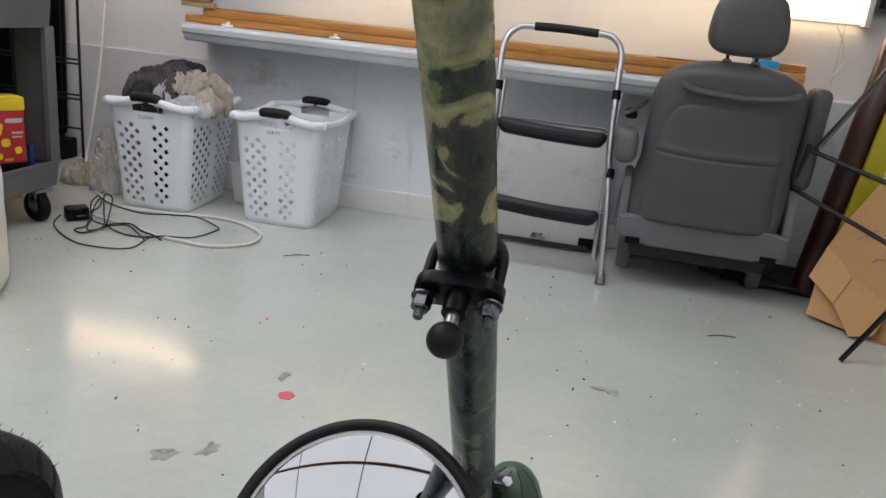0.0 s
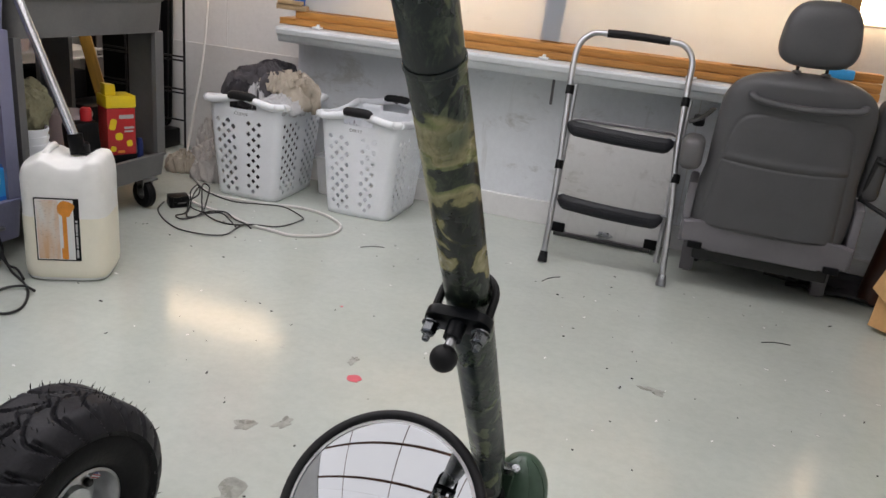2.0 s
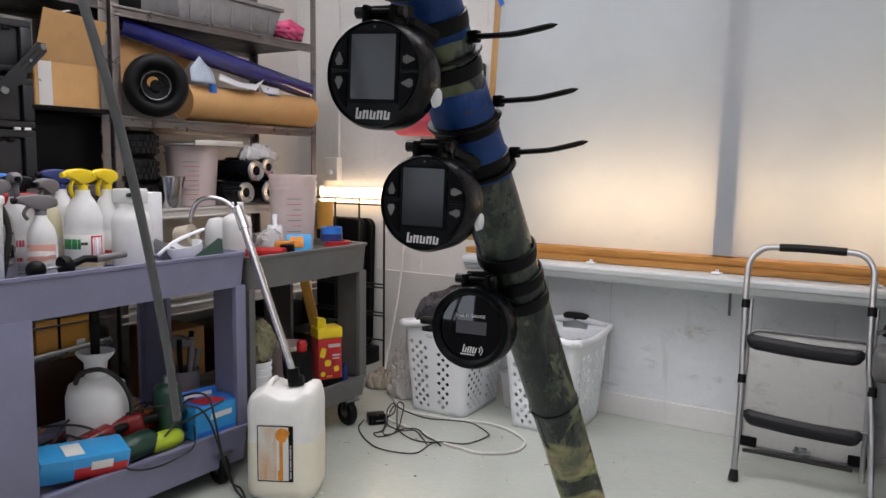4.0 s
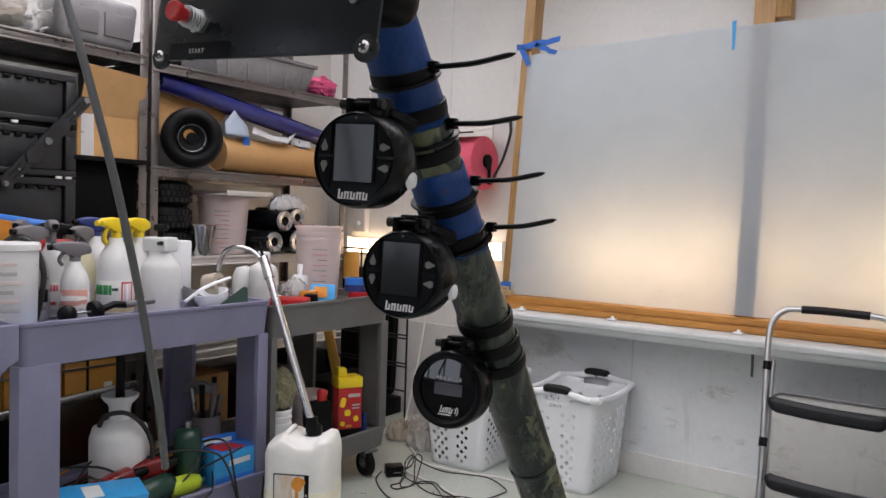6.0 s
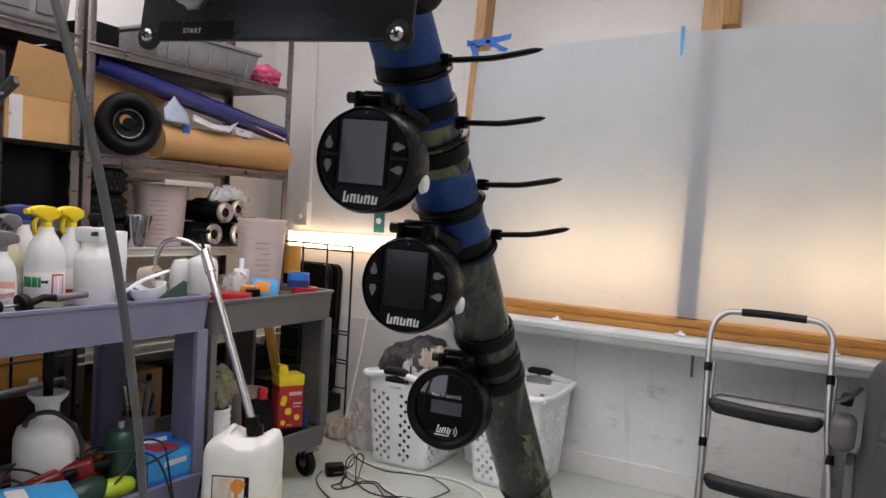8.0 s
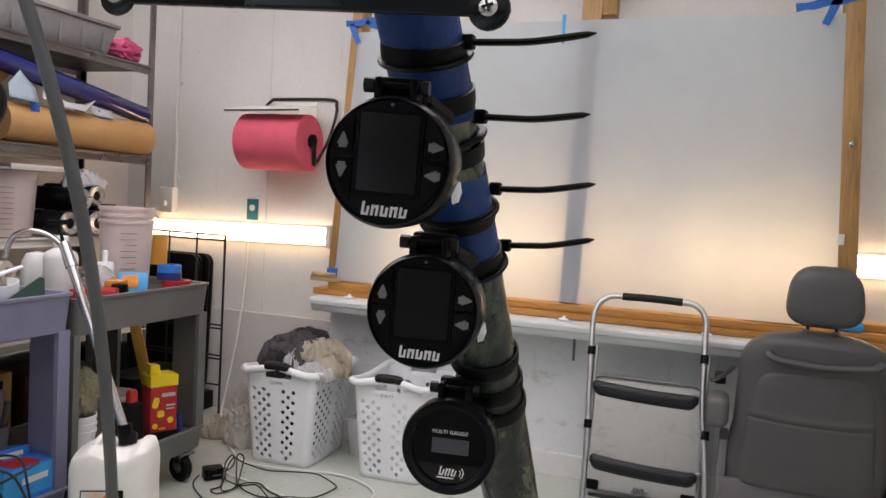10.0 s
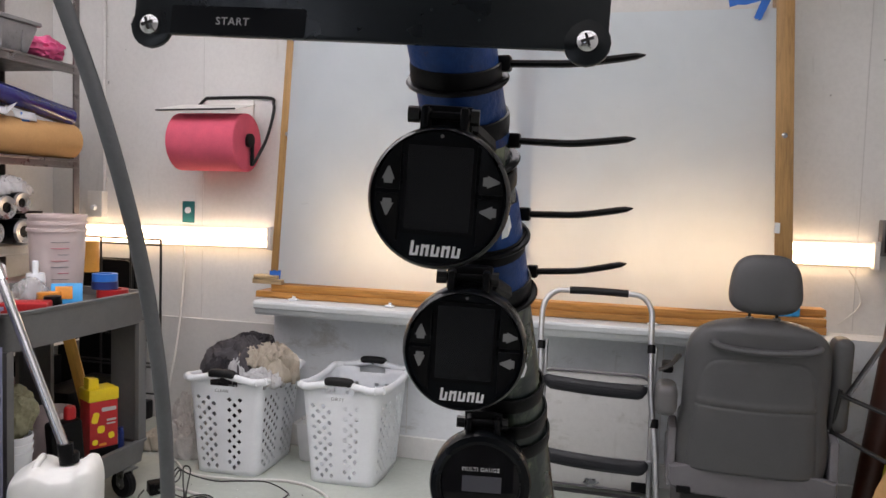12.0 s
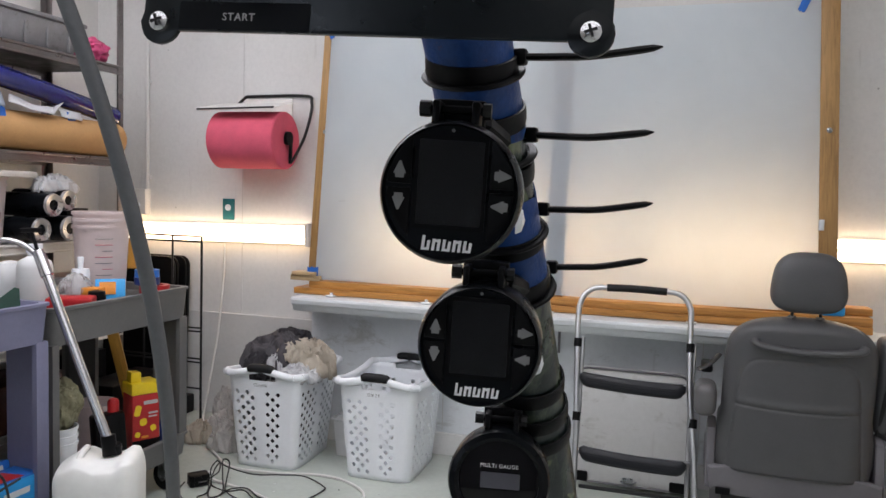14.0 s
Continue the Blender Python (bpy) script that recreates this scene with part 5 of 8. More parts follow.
g = thing("gauge", "round black gauge with a glossy face and a thick rim", "gauge", pose(-0.003, 0.613, 1.1075, -4.5, 1.0, 10) @ Matrix.Scale(1.03, 4), "gauges on the tube")
gauge_body(g, 0.0335, 0.034, 0.0055)
b = B()
lathe(b, [(0.0265, 0.0), (0.029, -0.002), (0.0325, -0.001), (0.0338, 0.003), (0.0338, 0.008), (0.0265, 0.006), (0.0265, 0.0)], 56, FACE @ pose(0, 0, 0, 180, 0, 0))
part("rim", b, M["black_satin"], g)
b = B()
lathe(b, [(0.0275 * k / 10, 0.0012 * (1 - (k / 10) ** 2) - 0.0002) for k in range(11)], 48, FACE)
part("glass", b, M["dark_glass"], g, "glossy black glass face", m=pose(0, 0.0024, 0))
b = B()
prism(b, round_rect(0.026, 0.0105, 0.0006), 0.0003, FACE)
part("display", b, M["display"], g, m=pose(0.001, 0.0008, 0.0005))
lettering("print", "MULTI GAUGE", 0.0036, M["print_white"], g, pose(0, 0.0010, 0.0098) @ FACE, 1.1)
logo_bars(g, -0.0175, 0.0012, 3, 0.0042, 0.0050, "print_white", 0.0012)
for k in range(2):
    b = B()
    pts = [Vector((0.0065 + (0.0025 + 0.002 * k) * math.cos(a), 0, (0.0025 + 0.002 * k) * math.sin(a))) for a in [radians(-50 + 20 * i) for i in range(6)]]
    sweep(b, pts, 0.0004, 6)
    part("mark", b, M["print_white"], g, m=pose(0.0005, 0.0012, -0.0175))
b = B()
box(b, (0, 0, 0), (0.012, 0.0004, 0.001))
part("mark", b, M["print_white"], g, m=pose(-0.001, 0.0012, -0.0215))
bracket(g, 0.0335, 0.0318, 0.055)

# ---- control panel ----
pan = thing("control_panel", "black metal switch panel with screws and a red push button", "control panel", pose(-0.0141, 0.3949, 1.3527, -6, 2.2, 5.7))
b = B()
prism(b, round_rect(0.188, 0.124, 0.003), 0.0025, FACE @ pose(0, 0.0695, 0), 0.0006)
for s in (-1, 1):
    prism(b, round_rect(0.0175, 0.0175, 0.0085), 0.0025, FACE @ pose(s * 0.0865, 0.0105, 0), 0.0006)
part("plate", b, M["panel_paint"], pan)
b = B()
box(b, (0, 0.014, 0.088), (0.150, 0.022, 0.078), 0.004)
part("case", b, M["black"], pan)
for x, z in ((-0.0865, 0.0105), (0.0865, 0.0105), (-0.0865, 0.122), (0.0865, 0.122)):
    s = part("screw", (lambda q: (lathe(q, [(0, 0.0034), (0.0020, 0.0030), (0.0039, 0.0016), (0.0043, 0), (0, 0)], 20), q)[1])(B()), M["chrome"], pan, "crosshead screw", m=pose(x, -0.0026, z) @ FACE)
    for a in (0, 90):
        b = B()
        box(b, (0, 0, 0), (0.0048, 0.0010, 0.0010))
        part("slot", b, M["black_metal"], s, m=pose(0, 0, 0.0032, 0, 0, a + 20))
b = B()
prism(b, round_rect(0.056, 0.0112, 0.0008), 0.0002, FACE)
lab = part("label_strip", b, M["black_satin"], pan, "black label strip", m=pose(-0.0500, -0.0026, 0.0135))
lettering("print", "START", 0.0043, M["print_soft"], lab, pose(-0.002, -0.0005, -0.0005) @ FACE, 1.15)
b = B()
cyl(b, (0, 0, 0), (0, -0.003, 0), 0.0088, seg=6)
cyl(b, (0, -0.003, 0), (0, -0.0145, 0), 0.0068, seg=24)
for k in range(4):
    lathe(b, [(0.0068, -0.0006), (0.0074, 0.0), (0.0068, 0.0006)], 24, pose(0, -0.005 - 0.0024 * k, 0) @ FACE)
col = part("button_collar", b, M["alu"], pan, "bright metal collar", m=pose(-0.052, -0.0026, 0.033))
b = B()
lathe(b, [(0, 0), (0.0045, 0), (0.0045, 0.004), (0.0066, 0.0055), (0.007, 0.0095), (0.0058, 0.0105), (0, 0.0098)], 24, FACE)
part("push_button", b, M["red"], col, "red push button", m=pose(0, -0.0145, 0))
b = B()
lathe(b, [(0, 0), (0.007, 0), (0.007, 0.003), (0.004, 0.004), (0.004, 0.007), (0, 0.007)], 6, FACE)
sweep(b, [(0, -0.006, 0), (0.001, -0.016, 0.007)], 0.0022, 8)
part("toggle_switch", b, M["zinc"], pan, m=pose(-0.038, -0.0026, 0.068))
b = B()
lathe(b, [(0, 0), (0.003, 0), (0.003, 0.002), (0, 0.002)], 12, FACE)
part("hole_plug", b, M["grey_plastic"], pan, m=pose(0.075, -0.0026, 0.040))
b = B()
box(b, (0.052, 0.055, 0.070), (0.05, 0.045, 0.048), 0.016, None, 4)
part("rear_clamp", b, M["black"], pan)

# ---- hanging grey cable ----
b = B()
sweep(b, smooth_path([(-0.080, 0.40, 1.49), (-0.108, 0.345, 1.475), (-0.112, 0.3145, 1.43), (-0.1012, 0.3139, 1.40), (-0.0824, 0.3151, 1.36), (-0.0692, 0.3194, 1.32), (-0.0623, 0.3268, 1.28), (-0.0618, 0.3371, 1.24), (-0.0669, 0.3498, 1.20), (-0.0758, 0.364, 1.16), (-0.0862, 0.3787, 1.12), (-0.0925, 0.389, 1.075)], 6), 0.0026, 12)
solo("cable", b, M["cable_grey"], "grey cable hanging from the switch panel", "cable")

# ---- ball mount ----
bm_ = thing("ball_mount", "black ball mount clamped to the tube with a U-bolt", "ball mount", pillar_pose(0.785) @ pose(0, 0, 0, 5, 0, 0))
b = B()
prism(b, round_rect(0.066, 0.028, 0.0135, 7), 0.011, pose(0, -0.024, 0) @ FACE, 0.0015)
part("plate", b, M["black_satin"], bm_)
b = B()
ub = [(-0.0265, -0.040, 0)] + [(-0.0265, -0.02, 0)] + [(0.0265 * math.cos(a), 0.0265 * math.sin(a) * 1.05, 0.0) for a in [radians(180 - 15 * k) for k in range(13)]] + [(0.0265, -0.02, 0), (0.0265, -0.040, 0)]
sweep(b, ub, 0.0042, 10)
part("u_bolt", b, M["black"], bm_)
for s in (-1, 1):
    b = B()
    cyl(b, (s * 0.0245, -0.034, 0), (s * 0.0245, -0.058, 0), 0.0034, seg=10)
    lathe(b, [(0, 0), (0.0075, 0), (0.0075, 0.009), (0.006, 0.0105), (0, 0.0105)], 6, pose(s * 0.0245, -0.0405, 0) @ FACE)
    part("nut", b, M["bolt_steel"], bm_)
    b = B()
    lathe(b, [(0.004, 0), (0.0092, 0), (0.0092, 0.0014), (0.004, 0.0014)], 18, pose(s * 0.0245, -0.0392, 0) @ FACE)
    part("washer", b, M["bolt_steel"], bm_)
    b = B()
    for k in range(5):
        lathe(b, [(0.0032, -0.0005), (0.0039, 0), (0.0032, 0.0005)], 12, pose(s * 0.0245, -0.0518 - 0.0013 * k, 0) @ FACE)
    part("thread", b, M["bolt_steel"], bm_)
b = B()
cyl(b, (0, -0.034, 0), (0, -0.051, 0), 0.0095, 0.009, 18)
part("post", b, M["black_satin"], bm_)
b = B()
cyl(b, (0, -0.050, 0), (0, -0.064, 0), 0.0048, seg=12)
part("neck", b, M["zinc"], bm_)
b = B()
bmesh.ops.create_uvsphere(b, u_segments=28, v_segments=18, radius=0.0131)
part("ball", b, M["grip"], bm_, "black rubber ball", m=pose(-0.001, -0.0727, 0.0))

# ---- round convex mirror ----
mir = thing("round_mirror", "round convex mirror with a black rubber rim", "mirror", pose(-0.045, 0.884, 0.488) @ pose(0, 0, 0, 41, 0, -4.3))
b = B()
lathe(b, [(0.1145 * k / 14, 0.018 * (1 - (k / 14) ** 2)) for k in range(15)], 64)
part("glass", b, M["mirror"], mir, smooth=80)
b = B()
lathe(b, [(0.1085, 0.0030), (0.1150, 0.0012), (0.1150, -0.0010), (0.1085, 0.0006)], 64)
part("glass_edge", b, M["cloudy"], mir, "dusty pale edge of the mirror glass")
b = B()
sweep(b, [(0.1184 * math.cos(a), 0.1184 * math.sin(a), 0.0) for a in [2 * math.pi * k / 72 for k in range(72)]], 0.0064, 14, True)
part("rim", b, M["grip"], mir)
b = B()
lathe(b, [(0.117, -0.004), (0.093, -0.028), (0.04, -0.040), (0, -0.042)], 48)
part("back_shell", b, M["black"], mir)
b = B()
sweep(b, smooth_path([(0.0, 0.02, -0.03), (0.04, 0.05, -0.07), (0.087, 0.09, -0.115)], 6), 0.009, 10)
part("arm", b, M["black_metal"], mir)

dome = thing("lamp_shell", "dark olive bullet-shaped lamp shell bolted to the tube", "lamp", pose(0.079, 1.092, 0.428))
b = B()
prof = [(0.036, -0.06), (0.0385, -0.03), (0.0385, -0.005), (0.036, 0.014), (0.030, 0.030), (0.021, 0.042), (0.010, 0.049), (0, 0.051)]
lathe(b, prof, 36)
shell = part("shell", b, M["olive"], dome, smooth=60)
for a in (-150, -105, -60, -20):
    b = B()
    sweep(b, [Vector((r * math.cos(radians(a)), r * math.sin(radians(a)), z)) for r, z in prof[:-1]], 0.0011, 6)
    part("seam", b, M["olive"], shell, "raised pressed seam")
b = B()
box(b, (-0.028, -0.030, 0.036), (0.006, 0.024, 0.085), 0.003, pose(0, 0, 0, 0, 0, -12))
box(b, (-0.016, -0.034, 0.046), (0.024, 0.018, 0.010), 0.003)
part("bracket", b, M["camo"], dome)
b = B()
lathe(b, [(0, 0), (0.006, 0), (0.006, 0.005), (0, 0.006)], 6, pose(-0.004, -0.034, 0.048, 35, 0, 0))
part("bolt", b, M["zinc"], dome)
b = B()
lathe(b, [(0.028, -0.045), (0.028, 0.020), (0.0235, 0.024), (0.0235, -0.045)], 24, pose(-0.037, -0.060, 0.0))
part("clamp", b, M["black"], dome, "black clamp round the tube")
b = B()
cyl(b, (0.0, 0, -0.06), (0.0, 0, -0.428), 0.012, seg=12)
part("stalk", b, M["black_metal"], dome)


# ---- minivan seat ----
seat = thing("car_seat", "grey leather minivan seat with headrest standing on the floor", "car seat", pose(0.547, 3.235, 0.0, 0, 0, -1))


# backrest: lofted, with stitched grooves round a raised rear panel
def back_half(z):
    """Half the backrest's width at height z."""
    if z < 0.50:
        w = 0.272 + 0.012 * math.sin((z - 0.27) / 0.23 * math.pi) - 0.006 * (z - 0.27) / 0.23
    else:
        w = 0.266 + 0.002 * math.sin((z - 0.5) * 12)
    top = max(0.0, (z - 0.70) / 0.172)
    return w * max(0.02, 1 - min(1.0, top) ** 3.2) ** 0.42


def groove(x, z):
    """How deep the stitching lies at a point of the rear face."""
    half = 0.236 - 0.03 * max(0, z - 0.3) / 0.4
    ring = ((abs(x) / half) ** 7 + (max(0.0, z - 0.40) / 0.315) ** 7) ** (1 / 7)
    d = (ring - 1) * 0.23
    g = 0.0035 * math.exp(-(d / 0.0035) ** 2)
    puff = 0.006 * max(0.0, min(1.0, -d / 0.035)) ** 0.6
    if d < 0:
        bow = 0.010 * math.cos(x * 6.5)
        g += 0.0045 * math.exp(-((z - 0.535 + bow) / 0.004) ** 2)
        puff += 0.0035 * math.exp(-((z - 0.553 + bow) / 0.012) ** 2)
        if z < 0.50:
            g += 0.004 * noise.noise(Vector((x * 14, z * 9, 3))) * max(0, 1 - abs(z - 0.36) / 0.14)
    return g - puff


b = B()
rows, ring_n, rings = 150, 200, []
for i in range(rows + 1):
    z = 0.262 + 0.610 * i / rows
    w = back_half(z)
    end = min(1.0, (0.874 - z) / 0.06, (z - 0.255) / 0.03)
    dep = 0.068 * (1 - (1 - end) ** 2.5) + 0.004
    ring = []
    for k in range(ring_n):
        a = 2 * math.pi * k / ring_n
        ca, sa = math.cos(a), math.sin(a)
        x = w * math.copysign(abs(ca) ** 0.62, ca)
        y = dep * math.copysign(abs(sa) ** 0.62, sa)
        lean = 0.062 + (z - 0.27) * 0.03
        if sa < 0:
            y += groove(x, z) * min(1.0, abs(sa) * 2)
            y -= 0.014 * math.cos(min(1.5, abs(x) * 5.2)) * (-sa)
        ring.append(b.verts.new((x + 0.035 * (z - 0.5), y + lean, z)))
    rings.append(ring)
for p, q in zip(rings, rings[1:]):
    for k in range(ring_n):
        b.faces.new((p[k], p[(k + 1) % ring_n], q[(k + 1) % ring_n], q[k]))
b.faces.new(rings[0][::-1]), b.faces.new(rings[-1])
part("backrest", b, M["vinyl"], seat, smooth=70)
b = B()
pts = smooth_path([(-0.158, -0.010, 0.783), (-0.152, -0.026, 0.775), (-0.11, -0.031, 0.764), (0.027, -0.033, 0.756), (0.16, -0.031, 0.766), (0.206, -0.026, 0.776), (0.212, -0.010, 0.784)], 6)
n = len(pts)
sweep(b, pts, [0.014 + 0.004 * abs(2 * i / (n - 1) - 1) ** 3 for i in range(n)], 14, False, 0.8)
part("grab_handle", b, M["vinyl"], seat, smooth=60)
# headrest
b = B()
bmesh.ops.create_uvsphere(b, u_segments=56, v_segments=36, radius=1.0)
for v in b.verts:
    d = v.co.normalized()
    q = [math.copysign(abs(c) ** p, c) for c, p in zip(d, (0.62, 0.75, 0.66))]

    v.co = Vector((q[0] * (0.131 - 0.014 * q[2]) + 0.022, q[1] * 0.052 + 0.055 + 0.008 * q[2], q[2] * 0.115 + 1.008))
head = part("headrest", b, M["vinyl"], seat, smooth=60)
for x in (-0.030, 0.068):
    b = B()
    cyl(b, (x, 0.055, 0.83), (x, 0.055, 0.915), 0.006, seg=12)
    part("headrest_post", b, M["black_metal"], seat)
    b = B()
    lathe(b, [(0, 0), (0.018, 0), (0.014, 0.008), (0, 0.008)], 14, pose(x, 0.055, 0.872))
    part("post_guide", b, M["vinyl_light"], seat)
# lower trim and base
b = B()
prism(b, [(-0.20, 0.028), (0.20, 0.028), (0.215, 0.046), (0.29, 0.046), (0.303, 0.07), (0.304, 0.135), (0.20, 0.15), (-0.20, 0.15), (-0.304, 0.135), (-0.303, 0.07), (-0.29, 0.046), (-0.215, 0.046)], 0.045, pose(0, 0.04, 0.142, 90, 0, 0), 0.010)
part("rear_trim", b, M["grey_plastic"], seat)
for s in (-1, 1):
    b = B()
    prism(b, [(0.012, 0.048), (0.46, 0.02), (0.46, 0.14), (0.20, 0.20), (0.10, 0.31), (0.03, 0.28)], 0.034, pose(s * 0.296 - 0.017, 0, 0.14, 90, 0, 90), 0.01)
    part("side_trim", b, M["grey_plastic"], seat)
    b = B()
    taper(b, (s * 0.258, 0.24, 0.006), (0.052, 0.05), (0.062, 0.05), 0.17, 0.006)
    box(b, (s * 0.255, 0.24, 0.004), (0.024, 0.03, 0.008), 0.002)
    part("floor_foot", b, M["grey_plastic"], seat)
    b = B()
    box(b, (s * 0.235, 0.40, 0.06), (0.05, 0.05, 0.12), 0.005)
    part("front_foot", b, M["black_metal"], seat)
    b = B()
    box(b, (s * 0.245, -0.010, 0.186), (0.055, 0.016, 0.026), 0.004)
    part("hook_slot", b, M["black"], seat)
b = B()
box(b, (0, 0.27, 0.16), (0.50, 0.46, 0.09), 0.01)
part("under_frame", b, M["black_metal"], seat)
b = B()
box(b, (0, 0.30, 0.34), (0.53, 0.42, 0.16), 0.045, None, 4)
part("cushion", b, M["vinyl"], seat)
# armrests: one lowered, one folded up along the side
b = B()
box(b, (-0.326, 0.05, 0.535), (0.085, 0.17, 0.125), 0.034, None, 4)
part("armrest", b, M["vinyl_light"], seat, "grey armrest with a worn rear end")
b = B()
box(b, (-0.325, 0.12, 0.645), (0.045, 0.14, 0.03), 0.010)
part("recline_lever", b, M["black"], seat)
b = B()
box(b, (0.300, 0.135, 0.635), (0.075, 0.12, 0.37), 0.030, pose(0, 0, 0, 0, 1.5, 0), 4)
part("armrest", b, M["vinyl"], seat, "grey armrest folded upright")
b = B()
sweep(b, smooth_path([(-0.28, 0.10, 0.70), (-0.30, 0.06, 0.68), (-0.33, 0.03, 0.66), (-0.36, 0.02, 0.648)], 5), 0.012, 8, False, 0.4)
part("belt", b, M["cord_black"], seat)

# dark wires and scraps under the seat
for k in range(4):
    b = B()
    sweep(b, smooth_path([(0.62 + 0.03 * k, 3.62 - 0.015 * k, 0.008 + 0.004 * k), (0.80, 3.55 - 0.012 * k, 0.008), (0.93, 3.51 - 0.020 * k, 0.01 + 0.006 * k), (1.04, 3.50 - 0.016 * k, 0.008), (1.08, 3.44 - 0.02 * k, 0.008), (1.07, 3.25 - 0.015 * k, 0.008 + 0.003 * k)], 6), 0.0075, 8)
    solo("hose", b, M["cord_black"], "black cable lying on the floor under the seat", "cable", group="black cables under the seat")
b = B()
lump(b, (0, 0, 0), (0.15, 0.10, 0.035), 51, 0.3, 5)
solo("rag", b, M["cloth_black"], "dark oily rag on the floor behind the seat", "rag", pose(0.93, 3.60, 0.03), smooth=60)
b = B()
lump(b, (0, 0, 0), (0.10, 0.06, 0.025), 53, 0.3, 5)
solo("rag", b, M["cloth_cream"], "pale paper scrap on the floor in the corner", "rag", pose(0.97, 3.56, 0.02), smooth=60)

# ---- leaning things in the corner ----
b = B()
vs = lathe(b, [(0, 0), (0.058, 0), (0.060, 0.01), (0.060, 1.39), (0.054, 1.40), (0.050, 1.40), (0.050, 1.2), (0, 1.2)], 28)
solo("pipe", b, M["brown"], "thick dark brown pipe leaning in the corner", "pipe", pose(1.02, 3.50, 0.012, -5, 8, 0))
b = B()
prism(b, round_rect(0.30, 1.05, 0.02), 0.02, pose(0, 0, 0.525, 90, 0, 0), 0.003)
solo("board", b, M["yellow_dull"], "tall yellow board leaning in the corner", "board", pose(1.17, 3.40, 0.003, -7, 9, 0))
b = B()
prism(b, round_rect(0.022, 1.05, 0.003), 0.03, pose(0, 0, 0.525, 90, 0, 0), 0.002)
solo("batten", b, M["ledge"], "pale narrow strip leaning beside the yellow board", "strip", pose(1.105, 3.40, 0.003, -7, 9, 0))
t = thing("wire_grid", "dark metal bars of a wire grid leaning in the corner", "wire grid", pose(0, 0, 0))
for p, q, r in (((0.86, 3.30, 0.60), (1.40, 2.86, 0.46), 0.0085), ((0.84, 3.32, 0.45), (1.42, 2.80, 0.24), 0.0085), ((1.42, 2.80, 0.0), (1.40, 2.86, 0.62), 0.0085), ((0.84, 3.32, 0.44), (0.86, 3.30, 0.62), 0.0085)):
    b = B()
    cyl(b, p, q, r, seg=10)
    part("bar", b, M["black_metal"], t)
for k, (r, pts) in enumerate(((0.010, [(0.72, 3.60, 0.011), (0.82, 3.66, 0.011), (0.93, 3.63, 0.013), (1.03, 3.58, 0.011), (1.12, 3.52, 0.011), (1.20, 3.42, 0.011)]), (0.009, [(0.70, 3.52, 0.010), (0.80, 3.55, 0.010), (0.90, 3.58, 0.012), (1.00, 3.66, 0.012), (1.12, 3.69, 0.010), (1.22, 3.64, 0.010), (1.24, 3.54, 0.010), (1.14, 3.46, 0.010)]), (0.008, [(0.78, 3.70, 0.009), (0.90, 3.70, 0.012), (1.00, 3.62, 0.026), (1.09, 3.565, 0.028), (1.18, 3.56, 0.012), (1.26, 3.60, 0.009)]))):
    b = B()
    sweep(b, smooth_path(pts, 8), r, 10)
    solo("hose", b, M["cord_black"], "thick black hose lying on the floor in the corner", "hose", group="black hoses on the floor")
t = thing("strap_bar", "black flat steel bar standing at a slant", "bar", pose(0, 0, 0))
b = B()
sweep(b, [(0.985, 2.82, 0.004), (1.20, 2.90, 0.34), (1.34, 2.95, 0.62)], 0.012, 8, False, 0.4)
part("bar", b, M["black"], t)
b = B()
sweep(b, smooth_path([(0.875, 3.26, 0.61), (0.96, 3.30, 0.74), (1.06, 3.34, 0.90), (1.20, 3.40, 1.12)], 5), 0.016, 8, False, 0.35)
solo("belt", b, M["cord_black"], "black belt strap hanging from the corner to the seat", "strap")
t = thing("cardboard_box", "torn cardboard box with bent flaps leaning open on the floor", "cardboard box", pose(1.073, 3.059, 0.004, 0, 0, -25.5))


def card_sheet(name, outline, lean, back, mat, seed, label=""):
    """A bent sheet of cardboard, gridded inside its outline so that it can warp."""
    b = B()
    prism(b, outline, 0.005)
    bmesh.ops.triangulate(b, faces=[f for f in b.faces if len(f.verts) > 4])
    bmesh.ops.subdivide_edges(b, edges=list(b.edges), cuts=3, use_grid_fill=True)
    for v in b.verts:
        v.co.z += 0.012 * noise.noise(Vector((v.co.x * 7, v.co.y * 7, seed)))
    return part(name, b, M[mat], t, label, 30, pose(0.0, back, 0, lean, 0, 0))


card_sheet("side", [(-0.16, 0.02), (0.0, 0.0), (0.30, 0.0), (0.34, 0.70), (0.05, 0.69), (-0.06, 0.55), (-0.13, 0.385), (-0.165, 0.27)], 66, 0.055, "card", 2)
card_sheet("flap", [(-0.185, 0.175), (-0.16, 0.305), (-0.10, 0.26), (-0.05, 0.21), (-0.08, 0.10)], 58, 0.0, "card", 5, "torn flap")
card_sheet("flap", [(-0.077, 0.098), (-0.047, 0.207), (-0.016, 0.202), (0.078, 0.148), (0.088, 0.12), (0.072, 0.032), (0.0, 0.002)], 58, -0.004, "card", 8, "torn flap")
card_sheet("base", [(0.03, 0.0), (0.36, 0.0), (0.36, 0.30), (0.0, 0.30)], 2, 0.03, "card_dark", 11)
for k, (x, z, w, turn) in enumerate(((-0.055, 0.34, 0.05, 35), (-0.03, 0.365, 0.03, 60), (0.03, 0.31, 0.022, 80), (0.01, 0.27, 0.04, 30))):
    b = B()
    sweep(b, smooth_path([(-w / 2, 0, 0), (0, 0.006, 0), (w / 2, -0.004, 0)], 4), 0.0022, 5, False, 0.4)
    part("scribble", b, M["print_grey"], t, m=pose(0.0, 0.055, 0, 66, 0, 0) @ pose(x, z, 0.012, 0, 0, turn))

